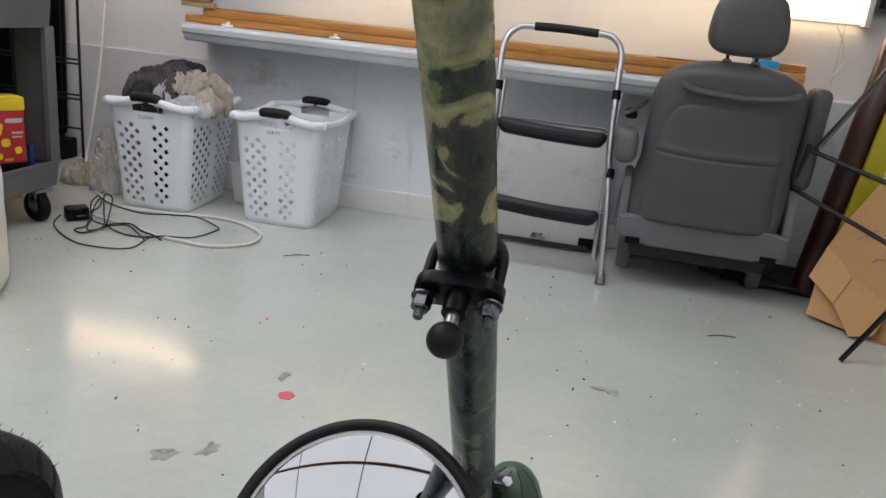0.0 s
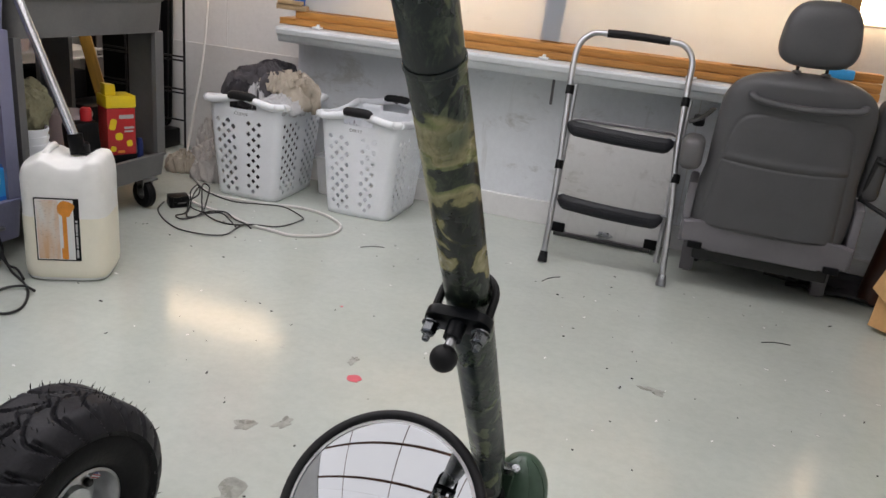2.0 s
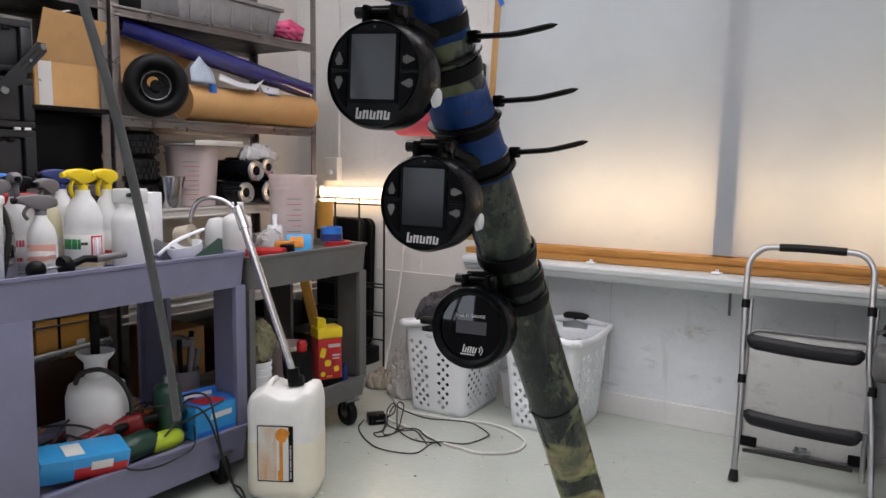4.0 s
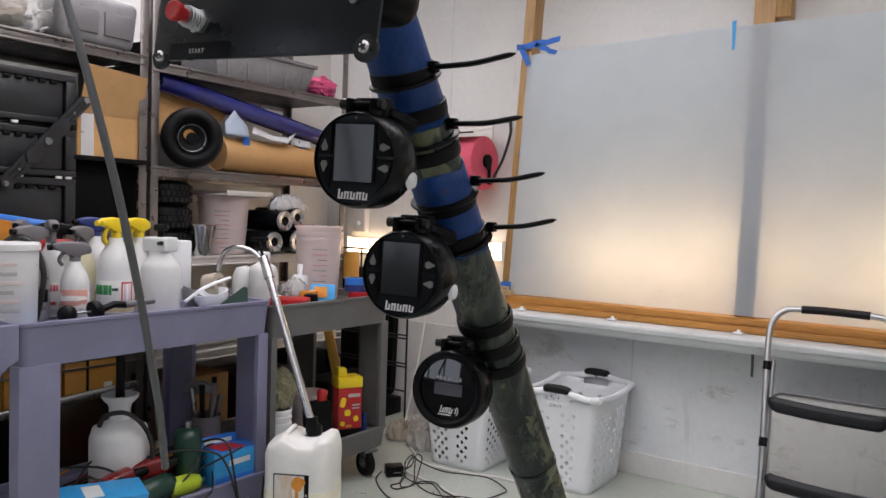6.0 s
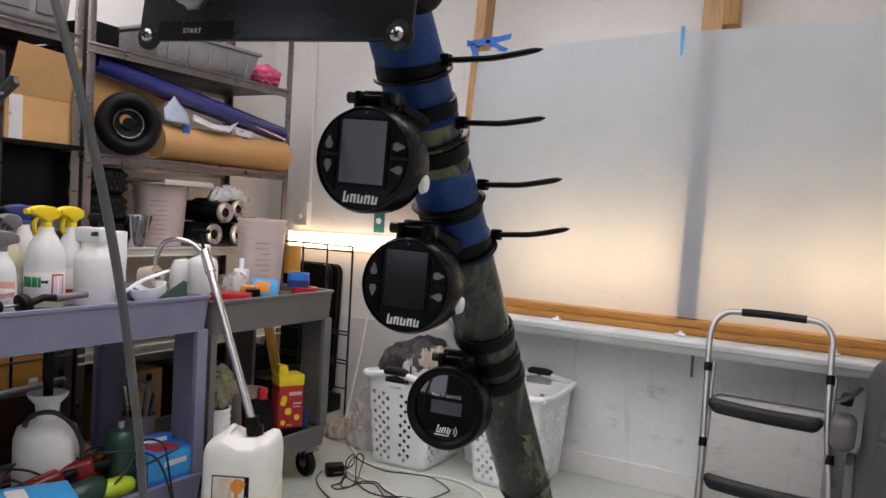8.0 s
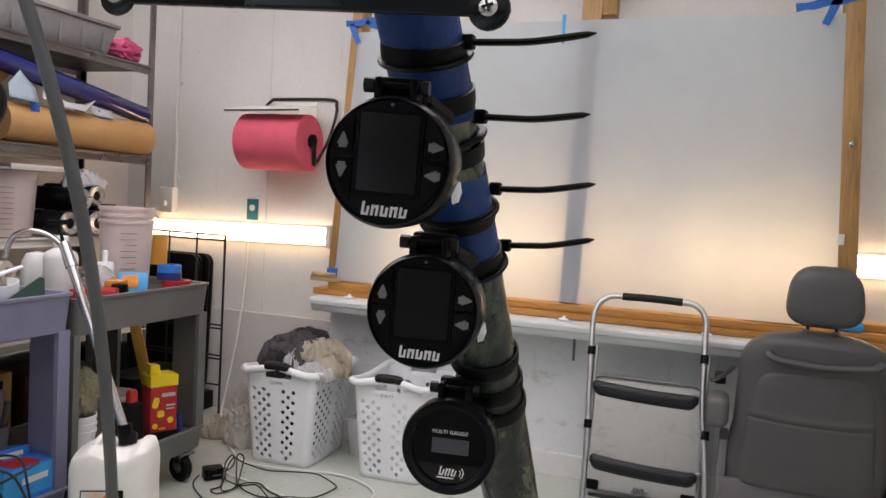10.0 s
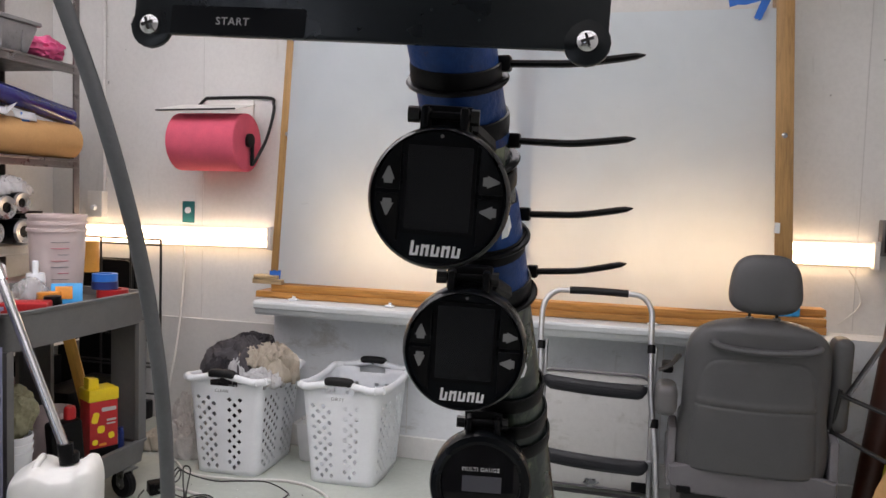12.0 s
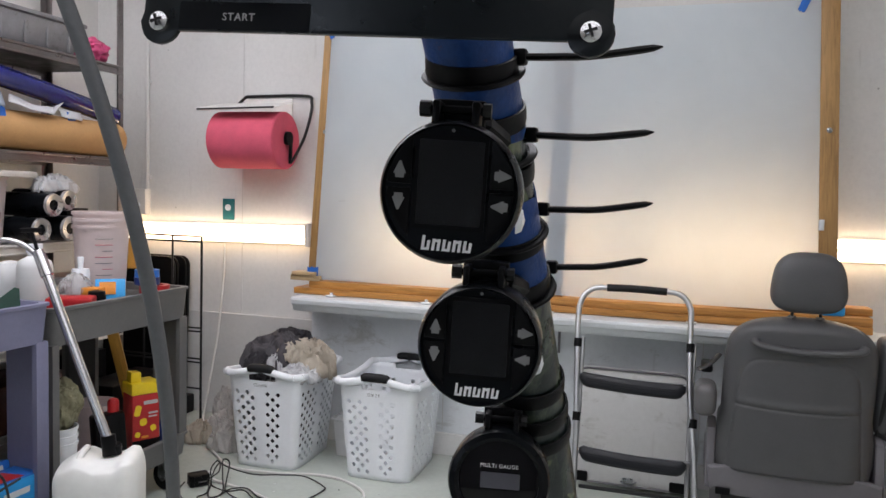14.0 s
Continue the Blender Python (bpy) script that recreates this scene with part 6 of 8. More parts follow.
# ---- wheel at the front ----
def atv_wheel(m, label):
    t = thing("wheel", label, "wheel", m)
    R = 0.18
    prof = [(0.078, -0.068), (0.095, -0.080), (0.128, -0.089), (0.156, -0.086), (0.172, -0.070), (0.178, -0.040), (0.180, 0.0), (0.178, 0.040), (0.172, 0.070), (0.156, 0.086), (0.128, 0.089), (0.095, 0.080), (0.078, 0.068)]
    # carcass with broad pads parted by thin curved grooves
    b = B()
    na, nx, pitch = 480, 44, 2 * math.pi / 20
    rings = []
    for i in range(nx + 1):
        w = -1 + 2 * i / nx
        x = 0.088 * w
        base = 0.180 if abs(w) < 0.5 else 0.180 - 0.040 * ((abs(w) - 0.5) / 0.5) ** 2.3
        ring = []
        for k in range(na):
            a = 2 * math.pi * k / na
            side = 1 if w > 0 else -1
            zig = 0.11 * math.sin(a * 20) + 0.05 * math.sin(a * 40 + 1)
            mid = abs(w - zig) * 0.088
            q = (a + 0.5 * pitch * (side > 0) - 0.30 * math.sin(abs(w) * 2.6)) % pitch
            cut = min(q, pitch - q) * base
            q2 = (a + 0.25 * pitch - 0.16 * math.sin(abs(w) * 2.6)) % pitch
            cut2 = min(q2, pitch - q2) * base if abs(w) > 0.62 else 1.0
            d = min(mid if abs(w) < 0.4 else 1.0, cut, cut2 * 1.3)
            depth = 0.0075 * max(0.0, min(1.0, (0.0042 - d) / 0.0022))
            r = base - depth
            ring.append(b.verts.new((x, r * math.cos(a), r * math.sin(a))))
        rings.append(ring)
    for p, q in zip(rings, rings[1:]):
        for k in range(na):
            b.faces.new((p[k], p[(k + 1) % na], q[(k + 1) % na], q[k]))
    tyre = part("tyre", b, M["tyre_tread"], t, smooth=45)
    for s in (-1, 1):
        b = B()
        prof = [(0.1405, 0.0885), (0.134, 0.086), (0.130, 0.082), (0.120, 0.0855), (0.102, 0.084), (0.084, 0.078), (0.066, 0.062)]
        lathe(b, [(r, s * z) for r, z in prof], 72, pose(0, 0, 0, 0, 90, 0))
        part("sidewall", b, M["rubber"], tyre, smooth=60)
    b = B()
    rn = random.Random(9)
    for k in range(260):
        a, x = rn.uniform(0, 6.283), rn.uniform(-0.078, 0.078)
        r = 0.179 - 0.030 * max(0, abs(x) / 0.088 - 0.5) ** 2 * 4
        p = Vector((x, r * math.cos(a), r * math.sin(a)))
        d = Vector((rn.uniform(-0.3, 0.3), math.cos(a), math.sin(a))).normalized()
        cyl(b, p, p + d * rn.uniform(0.007, 0.013), 0.0008, 0.0004, 5)
    tagged(part("rubber_hairs", b, M["rubber"], tyre), kind="stuff")
    b = B()
    lathe(b, [(0.066, 0.062), (0.072, 0.071), (0.067, 0.073), (0.061, 0.064), (0.057, 0.046), (0.050, 0.032), (0.030, 0.036), (0.028, 0.05), (0.0, 0.052)], 48, pose(0, 0, 0, 0, 90, 0))
    rim = part("rim", b, M["alu"], t, "cast metal rim")
    for k in range(4):
        b = B()
        lathe(b, [(0, 0), (0.008, 0), (0.008, 0.01), (0.005, 0.013), (0, 0.013)], 6, pose(0.032, 0.040 * math.cos(k * 1.571 + 0.5), 0.040 * math.sin(k * 1.571 + 0.5), 0, 90, 0))
        part("lug_nut", b, M["black_metal"], rim)
    b = B()
    prism(b, round_rect(0.034, 0.022, 0.002), 0.0006)
    st = part("sticker", b, M["white_label"], rim, "small striped flag sticker", m=pose(0.056, 0.041, 0.041, 0, 0, 0) @ pose(0, 0, 0, 0, 118, 0) @ pose(0, 0, 0, 0, 0, 45))
    for k in range(4):
        b = B()
        box(b, (0, -0.0085 + 0.0056 * k, 0.0008), (0.034, 0.0024, 0.0005))
        part("stripe", b, M["red"], st)
    b = B()
    box(b, (-0.010, 0.005, 0.001), (0.014, 0.011, 0.0006))
    part("canton", b, M["dkblue"], st)
    return t


atv_wheel(pose(-0.690, 1.05, 0.181, 0, 0, -8), "off-road tyre with curved tread lugs on a metal rim")


# ---- utility carts ----
def utility_cart(x0, x1, y0, y1, top, mat, label, handle_end, leg_w, low0, low1, wheel_in):
    cx, cy = (x0 + x1) / 2, (y0 + y1) / 2
    W, L = x1 - x0, y1 - y0
    t = thing("utility_cart", label, "utility cart", pose(cx, cy, 0), "utility carts")

    def tray(z0, z1, lip):
        b = B()
        ring = lambda w, l, z: [b.verts.new((p[0], p[1], z)) for p in round_rect(w, l, 0.03, 4)]
        rings = [ring(W - 0.09, L - 0.09, z0 + 0.045), ring(W - 0.07, L - 0.07, z0), ring(W - 0.03, L - 0.03, z0), ring(W - 0.012, L - 0.012, z1 - 0.012), ring(W, L, z1 - 0.010), ring(W, L, z1), ring(W - 0.045, L - 0.045, z1), ring(W - 0.06, L - 0.06, z1 - lip)]
        for p, q in zip(rings, rings[1:]):
            for k in range(len(p)):
                b.faces.new((p[k], p[(k + 1) % len(p)], q[(k + 1) % len(p)], q[k]))
        b.faces.new(rings[-1])
        b.faces.new(rings[0][::-1])
        return b

    part("top_tray", tray(top - 0.135, top, 0.03), M[mat], t, smooth=40)
    part("bottom_tray", tray(low0, low1, 0.024), M[mat], t, smooth=40)
    for sx in (-1, 1):
        for sy in (-1, 1):
            b = B()
            X, Y = sx * (W / 2 - 0.012), sy * (L / 2 - 0.012)
            side, end = (leg_w, 0.055) if sy < 0 else (0.05, 0.16)
            prism(b, [(0, 0), (-sx * end, 0), (-sx * end, -sy * 0.02), (-sx * 0.02, -sy * 0.026), (-sx * 0.02, -sy * side), (0, -sy * side)][::(1 if sx * sy > 0 else -1)], top - 0.135 - low1 + 0.013, pose(X, Y, low1 - 0.008), 0.004)
            part("leg", b, M[mat], t)
            b = B()
            box(b, (0, 0, 0.128), (0.075, 0.065, 0.010), 0.002)
            for k in (-1, 1):
                box(b, (k * 0.0235, 0.008, 0.095), (0.004, 0.044, 0.072), 0.001)
            cyl(b, (-0.03, 0.012, 0.062), (0.03, 0.012, 0.062), 0.006, seg=10)
            c = part("caster", b, M["zinc"], t, m=pose(sx * (W / 2 - 0.03), sy * (L / 2 - wheel_in), 0, 0, 0, 62 * sx + 15 * sy))
            b = B()
            lathe(b, [(0.022, -0.018), (0.054, -0.018), (0.061, -0.010), (0.061, 0.010), (0.054, 0.018), (0.022, 0.018)], 36, pose(0, 0.012, 0.062, 0, 90, 0))
            part("tyre", b, M["rubber"], c)
            b = B()
            lathe(b, [(0, -0.020), (0.012, -0.020), (0.014, -0.014), (0.042, -0.014), (0.042, 0.014), (0.014, 0.014), (0.012, 0.020), (0, 0.020)], 24, pose(0, 0.012, 0.062, 0, 90, 0))
            part("hub", b, M["grey_plastic"], c)
    if handle_end:
        # moulded handle: two cheeks with a rounded tongue, joined by a grip
        side = [(0.0, top), (-0.26, top - 0.004), (-0.275, top - 0.03), (-0.27, top - 0.085), (-0.155, top - 0.088), (-0.128, top - 0.105), (-0.108, top - 0.155), (-0.09, top - 0.172), (-0.066, top - 0.166), (-0.048, top - 0.13), (-0.028, top - 0.112), (0.0, top - 0.108)]
        for sx in (-1, 1):
            b = B()
            prism(b, side, 0.034, pose(sx * (W / 2 - 0.02) - 0.017, -L / 2 + 0.008, 0, 90, 0, 90), 0.005)
            part("handle_cheek", b, M[mat], t)
        b = B()
        box(b, (0, -L / 2 - 0.235, top - 0.045), (W - 0.06, 0.05, 0.075), 0.018, None, 3)
        part("handle", b, M[mat], t)
    return t


# both carts are grey; the first one's lavender light is in its base colour
utility_cart(-2.535, -1.905, 1.19, 2.186, 0.900, "cart_lav_lit", "grey plastic utility cart coloured as under lavender light, loaded with spray bottles", True, 0.125, 0.075, 0.215, 0.135)
utility_cart(-2.58, -1.925, 2.20, 2.975, 0.870, "cart_grey", "dark grey plastic utility cart loaded with supplies", False, 0.03, 0.135, 0.232, 0.12)

# ---- white jug with a chrome hand pump ----
jug = thing("jug", "translucent white plastic jug half full of liquid, with a label", "jug", pose(-1.695, 2.165, 0.0, 0, 0, 28))
b = B()
TOPLINE = ((-0.132, 0.378), (-0.062, 0.421), (-0.045, 0.422), (-0.026, 0.401), (0.0, 0.398), (0.06, 0.401), (0.083, 0.420), (0.108, 0.417), (0.132, 0.388))


def jug_top(x):
    """Height of the moulded top: two humps with the neck between them."""
    for (xa, za), (xb, zb) in zip(TOPLINE, TOPLINE[1:]):
        if x <= xb:
            return za + (zb - za) * max(0.0, (x - xa) / (xb - xa))
    return TOPLINE[-1][1]


ring = []
for k in range(72):
    a = 2 * math.pi * k / 72
    c, s = math.cos(a), math.sin(a)
    ring.append((0.132 * math.copysign(abs(c) ** 0.42, c), 0.1185 * math.copysign(abs(s) ** 0.42, s)))
levels = [(0.80, 0.002, 0), (0.93, 0.004, 0), (0.985, 0.02, 0), (1.0, 0.045, 0), (1.0, 0.15, 0), (0.995, 0.26, 0), (1.0, 0.335, 0)]
levels += [(1 - 0.10 * (1 - math.cos(t)) , 0.335, math.sin(t)) for t in (0.35, 0.7, 1.05, 1.3, 1.57)] + [(s, 0.335, 1.0) for s in (0.82, 0.72, 0.6, 0.46, 0.3, 0.15)]
rows = []
for s, z, up in levels:
    rows.append([b.verts.new((x * s, y * s, z + up * (jug_top(x * s) - z - 0.02 * (y * s / 0.1185) ** 2))) for x, y in ring])
for p, q in zip(rows, rows[1:]):
    for k in range(72):
        b.faces.new((p[k], p[(k + 1) % 72], q[(k + 1) % 72], q[k]))
b.faces.new(rows[0][::-1]), b.faces.new(rows[-1])
part("body", b, M["jug"], jug, smooth=60)
b = B()
rows = [[b.verts.new((x * s, y * s, z)) for x, y in ring] for s, z in ((0.80, 0.004), (0.93, 0.006), (0.99, 0.02), (1.006, 0.045), (1.006, 0.22))]
for p, q in zip(rows, rows[1:]):
    for k in range(72):
        b.faces.new((p[k], p[(k + 1) % 72], q[(k + 1) % 72], q[k]))
b.faces.new(rows[0][::-1]), b.faces.new(rows[-1])
part("fill_line", b, M["liquid"], jug, "pale yellow liquid showing through the wall", smooth=60)
b = B()
prism(b, round_rect(0.134, 0.212, 0.003), 0.0012, FACE)
lbl = part("label_sheet", b, M["black"], jug, "black-edged label with an orange panel", m=pose(-0.012, -0.1195, 0.182))
for x, z, w, h, up, mat in ((-0.0065, 0.0, 0.113, 0.203, 0.0014, "white_label"), (-0.0275, 0.0, 0.066, 0.199, 0.0020, "label_art"), (0.0225, -0.012, 0.013, 0.176, 0.0020, "orange"), (0.0150, -0.080, 0.010, 0.036, 0.0026, "orange")):
    b = B()
    prism(b, round_rect(w, h, 0.002), 0.0005, FACE)
    part("label_print", b, M[mat], lbl, m=pose(x, -up, z))
b = B()
prism(b, [(0.002 + 0.025 * (1 + math.cos(a)) * (1 + 0.12 * math.sin(3 * a)), 0.072 + 0.027 * math.sin(a)) for a in [2 * math.pi * k / 18 for k in range(18)]], 0.0005, FACE)
part("label_print", b, M["orange"], lbl, m=pose(0, -0.0032, 0))
for k in range(9):
    b = B()
    box(b, (0, 0, 0), (0.006, 0.0006, 0.008 + 0.004 * (k % 3)))
    part("label_print", b, M["print_soft"], lbl, m=pose(0.0575, -0.0018, 0.030 - 0.0145 * k))
b = B()
lathe(b, [(0, 0), (0.027, 0), (0.027, 0.028), (0.022, 0.034), (0, 0.034)], 20)
part("cap", b, M["black"], jug, m=pose(0.035, 0.02, 0.405))
b = B()
sweep(b, smooth_path([(-0.055, 0.05, 0.408), (-0.05, 0.03, 0.424), (-0.05, -0.03, 0.424), (-0.055, -0.05, 0.408)], 6), 0.011, 10)
part("carry_handle", b, M["jug"], jug)

pump = thing("hand_pump", "chrome drum pump standing in the jug's opening", "pump", pose(-1.672, 2.183, 0.435))
P0 = Vector((-1.672, 2.183, 0.435))
b = B()
cyl(b, (0, 0, 0), Vector((-1.955, 2.2, 1.005)) - P0, 0.0155, seg=18)
part("barrel", b, M["chrome"], pump)
b = B()
cyl(b, (0, 0, -0.03), (-0.010, 0.0, 0.035), 0.024, seg=18)
part("collar", b, M["black"], pump)
b = B()
cyl(b, Vector((-1.945, 2.2, 0.985)) - P0, Vector((-1.985, 2.2, 1.068)) - P0, 0.021, 0.018, 16)
part("head", b, M["chrome"], pump)
b = B()
sweep(b, [p - P0 for p in smooth_path([(-1.97, 2.2, 1.04), (-2.03, 2.19, 1.085), (-2.10, 2.17, 1.102), (-2.155, 2.155, 1.085), (-2.18, 2.145, 1.04), (-2.187, 2.14, 1.00)], 6)], 0.0095, 12)
part("spout", b, M["chrome"], pump)
b = B()
cyl(b, Vector((-1.985, 2.2, 1.065)) - P0, Vector((-2.01, 2.2, 1.13)) - P0, 0.006, seg=10)
cyl(b, Vector((-2.055, 2.2, 1.135)) - P0, Vector((-1.965, 2.2, 1.14)) - P0, 0.009, seg=10)
part("plunger", b, M["black"], pump)

# looped black cable at the cart's foot
b = B()
sweep(b, smooth_path([(-2.02, 1.93, 0.36), (-1.95, 1.95, 0.385), (-1.895, 1.965, 0.37), (-1.885, 1.985, 0.27), (-1.88, 2.005, 0.16), (-1.865, 2.03, 0.06), (-1.835, 2.03, 0.010), (-1.77, 2.0, 0.006), (-1.69, 1.955, 0.006), (-1.63, 1.895, 0.006), (-1.59, 1.83, 0.006), (-1.60, 1.782, 0.006), (-1.655, 1.785, 0.006), (-1.711, 1.825, 0.006), (-1.742, 1.885, 0.006), (-1.735, 1.93, 0.008), (-1.69, 1.948, 0.014), (-1.65, 1.945, 0.008)], 8), 0.0042, 8)
solo("cable", b, M["cord_black"], "black cable looped on the floor beside the cart", "cable")
b = B()
sweep(b, smooth_path([(-2.10, 1.72, 0.33), (-2.0, 1.82, 0.36), (-1.92, 1.92, 0.345), (-1.89, 1.96, 0.285), (-1.88, 2.0, 0.16), (-1.87, 2.04, 0.03), (-1.83, 2.05, 0.008), (-1.75, 2.0, 0.006)], 8), 0.0042, 8)
solo("cable", b, M["cord_black"], "black cable trailing out of the cart's lower tray", "cable")


b = B()
sweep(b, smooth_path([(-2.02, 1.98, 0.30), (-1.95, 1.94, 0.245), (-1.899, 1.89, 0.205), (-1.897, 1.81, 0.188), (-1.897, 1.73, 0.184), (-1.899, 1.65, 0.200), (-1.93, 1.58, 0.236), (-2.0, 1.53, 0.26)], 8), 0.0038, 8)
solo("cable", b, M["cord_black"], "black cable sagging over the cart's lower tray edge", "cable")


# ---- bottles and cans ----
def arc_patch(b, r, z0, z1, mid, half, n=8):
    """A thin curved label on a round wall, half degrees to each side of mid."""
    vs = [[b.verts.new((q * math.cos(a), q * math.sin(a), z)) for a in [radians(mid - half + 2 * half * k / n) for k in range(n + 1)]] for q, z in ((r, z0), (r + 0.0008, z0 + 0.001), (r + 0.0008, z1 - 0.001), (r, z1))]
    for p, q in zip(vs, vs[1:]):
        for k in range(n):
            b.faces.new((p[k], p[k + 1], q[k + 1], q[k]))


def trigger_bottle(x, y, z, h, r, body, trig, turn, label, prints=()):
    """prints: rows of material, height from and to, angle of the middle, half width in degrees."""
    t = thing("spray_bottle", label, "spray bottle", pose(x, y, z, 0, 0, turn), "spray bottles on the cart")
    b = B()
    prof = [(0, 0), (r * 0.90, 0), (r, 0.008), (r, h * 0.34), (r * 0.965, h * 0.38), (r * 0.97, h * 0.44), (r * 0.93, h * 0.52), (r * 0.80, h * 0.60), (r * 0.58, h * 0.67), (r * 0.40, h * 0.72), (r * 0.36, h * 0.77), (0, h * 0.77)]
    lathe(b, prof, 24)
    bot = part("bottle", b, M[body], t, smooth=60)
    for mat, z0, z1, mid, half in prints:
        b = B()
        arc_patch(b, r * 1.012, h * z0, h * z1, mid - turn, half)
        part("label_print", b, M[mat], bot, smooth=60)
    if body != "silver":
        b = B()
        fill = 0.16 + 0.17 * ((x * 37) % 1)
        lathe(b, [(r * 0.905, 0.0012), (r * 1.004, 0.009), (r * 1.004, h * fill), (r * 0.999, h * fill + 0.001)], 24)
        part("fluid", b, M["fluid_amber" if (y * 53) % 1 > 0.5 else "fluid_grey"], bot, "liquid showing through the wall", smooth=50)
    k = 0.86
    b = B()
    lathe(b, [(0.0, h * 0.75), (0.017, h * 0.75), (0.0175, h * 0.80), (0.013, h * 0.83), (0.0, h * 0.83)], 16)
    part("collar", b, M["dkblue" if body == "silver" else trig], t)
    b = B()
    head = [(-0.016, -0.012), (0.016, -0.012), (0.022, 0.010), (0.052, 0.004), (0.060, 0.014), (0.056, 0.034), (0.030, 0.048), (-0.020, 0.054), (-0.062, 0.050), (-0.084, 0.040), (-0.084, 0.020), (-0.050, 0.014), (-0.022, 0.008)]
    prism(b, [(p * k, q * k) for p, q in head], 0.032, pose(0, 0.016, h * 0.845, 90, 0, 0), 0.007)
    tr = part("trigger_head", b, M[trig], t, smooth=50)
    b = B()
    sweep(b, smooth_path([(-0.034, 0, h * 0.875), (-0.046, 0, h * 0.83), (-0.050, 0, h * 0.77), (-0.040, 0, h * 0.71)], 4), 0.0085, 8, False, 0.7)
    part("trigger", b, M[trig], tr)
    b = B()
    cyl(b, (-0.070, 0, h * 0.845 + 0.026), (-0.086, 0, h * 0.845 + 0.025), 0.010, seg=10)
    part("nozzle", b, M["black" if trig != "yellow" else "yellow"], tr)
    return t


T1 = 0.872
FACING = -35  # the side of the bottles that is turned to the room
trigger_bottle(-2.155, 1.365, T1, 0.315, 0.050, "silver", "grey_plastic", 105, "silver spray bottle with a grey trigger and dark label", (("black", 0.20, 0.33, FACING, 62), ("white_label", 0.225, 0.295, FACING, 46), ("print_grey", 0.12, 0.17, FACING, 55)))
trigger_bottle(-2.215, 1.455, T1, 0.335, 0.043, "bottle", "grey_plastic", 160, "cloudy spray bottle with a grey trigger head and red print", (("white_label", 0.08, 0.36, FACING, 55), ("pink", 0.26, 0.33, FACING, 38), ("red", 0.12, 0.16, FACING, 30)))
trigger_bottle(-2.10, 1.475, T1, 0.255, 0.046, "bottle", "grey_plastic", 80, "short cloudy spray bottle with a red label", (("label_red", 0.10, 0.40, FACING, 60),))
trigger_bottle(-2.255, 1.595, T1, 0.310, 0.043, "bottle_yellow", "grey_plastic", 120, "pale yellow spray bottle with a grey trigger and green print", (("white_label", 0.06, 0.34, FACING, 60), ("green_dk", 0.06, 0.12, FACING, 58), ("print_grey", 0.24, 0.27, FACING, 34)))
trigger_bottle(-2.150, 1.655, T1, 0.350, 0.064, "bottle", "yellow", 100, "cloudy spray bottle with a bright yellow trigger and green label", (("white_label", 0.08, 0.34, FACING, 70), ("green", 0.20, 0.30, FACING - 38, 30), ("green_dk", 0.24, 0.27, FACING + 2, 9), ("red", 0.09, 0.33, FACING + 40, 20), ("white_plastic", 0.105, 0.315, FACING + 40, 16)))
trigger_bottle(-2.175, 1.765, T1, 0.350, 0.050, "bottle", "yellow", 110, "cloudy spray bottle with a bright yellow trigger, half hidden", (("white_label", 0.1, 0.36, FACING, 60), ("red", 0.10, 0.16, FACING, 40)))
trigger_bottle(-2.385, 1.575, T1, 0.32, 0.0512, "white_plastic", "black_satin", 70, "white spray bottle with a black trigger head", (("blue", 0.1, 0.4, FACING, 60),))
trigger_bottle(-2.375, 1.715, T1, 0.345, 0.05, "bottle", "dkblue", 85, "cloudy spray bottle with a dark blue trigger head", (("white_label", 0.1, 0.4, FACING, 60),))
trigger_bottle(-2.40, 1.45, T1, 0.33, 0.046, "white_plastic", "grey_plastic", 140, "white spray bottle with a grey trigger at the back", (("blue_light", 0.1, 0.3, FACING, 60),))


def plain_bottle(name, label, x, y, z, r, h, mat, cap=None, group="bottles on the carts", cap_r=0.5, label_mat=None, neck=0.8):
    t = thing(name, label, name.replace("_", " "), pose(x, y, z), group)
    b = B()
    lathe(b, [(0, 0), (r * 0.94, 0), (r, 0.006), (r, h * 0.62), (r * 0.9, h * 0.72), (r * cap_r, h * neck), (r * cap_r, h * 0.88), (0, h * 0.88)], 24)
    part("body", b, M[mat], t, smooth=50)
    if label_mat:
        b = B()
        lathe(b, [(r * 1.006, h * 0.12), (r * 1.014, h * 0.13), (r * 1.014, h * 0.5), (r * 1.006, h * 0.51)], 24)
        part("label_band", b, M[label_mat], t, smooth=50)
    if cap:
        b = B()
        lathe(b, [(0, h * 0.86), (r * cap_r * 1.12, h * 0.86), (r * cap_r * 1.12, h * 0.985), (r * cap_r, h), (0, h)], 20)
        part("cap", b, M[cap], t)
    return t


tank = plain_bottle("pump_tank", "white pump sprayer tank with a square valve and black knob", -2.115, 1.815, T1, 0.072, 0.25, "bottle", None, cap_r=0.62)
b = B()
box(b, (0, 0, 0.245), (0.095, 0.085, 0.055), 0.008, pose(0, 0, 0, 0, 0, 20), 3)
part("valve_block", b, M["ledge"], tank)
b = B()
cyl(b, (0, 0, 0.272), (0, 0, 0.295), 0.012, seg=14)
lathe(b, [(0, 0.295), (0.022, 0.295), (0.028, 0.305), (0.024, 0.318), (0, 0.322)], 20)
part("pump_knob", b, M["black"], tank)
b = B()
cyl(b, (0.03, -0.03, 0.25), (0.055, -0.035, 0.252), 0.008, seg=12)
part("nozzle", b, M["black_metal"], tank)
plain_bottle("bottle", "white plastic bottle lying among the sprayers", -2.315, 1.89, T1, 0.05, 0.26, "white_plastic", "red")
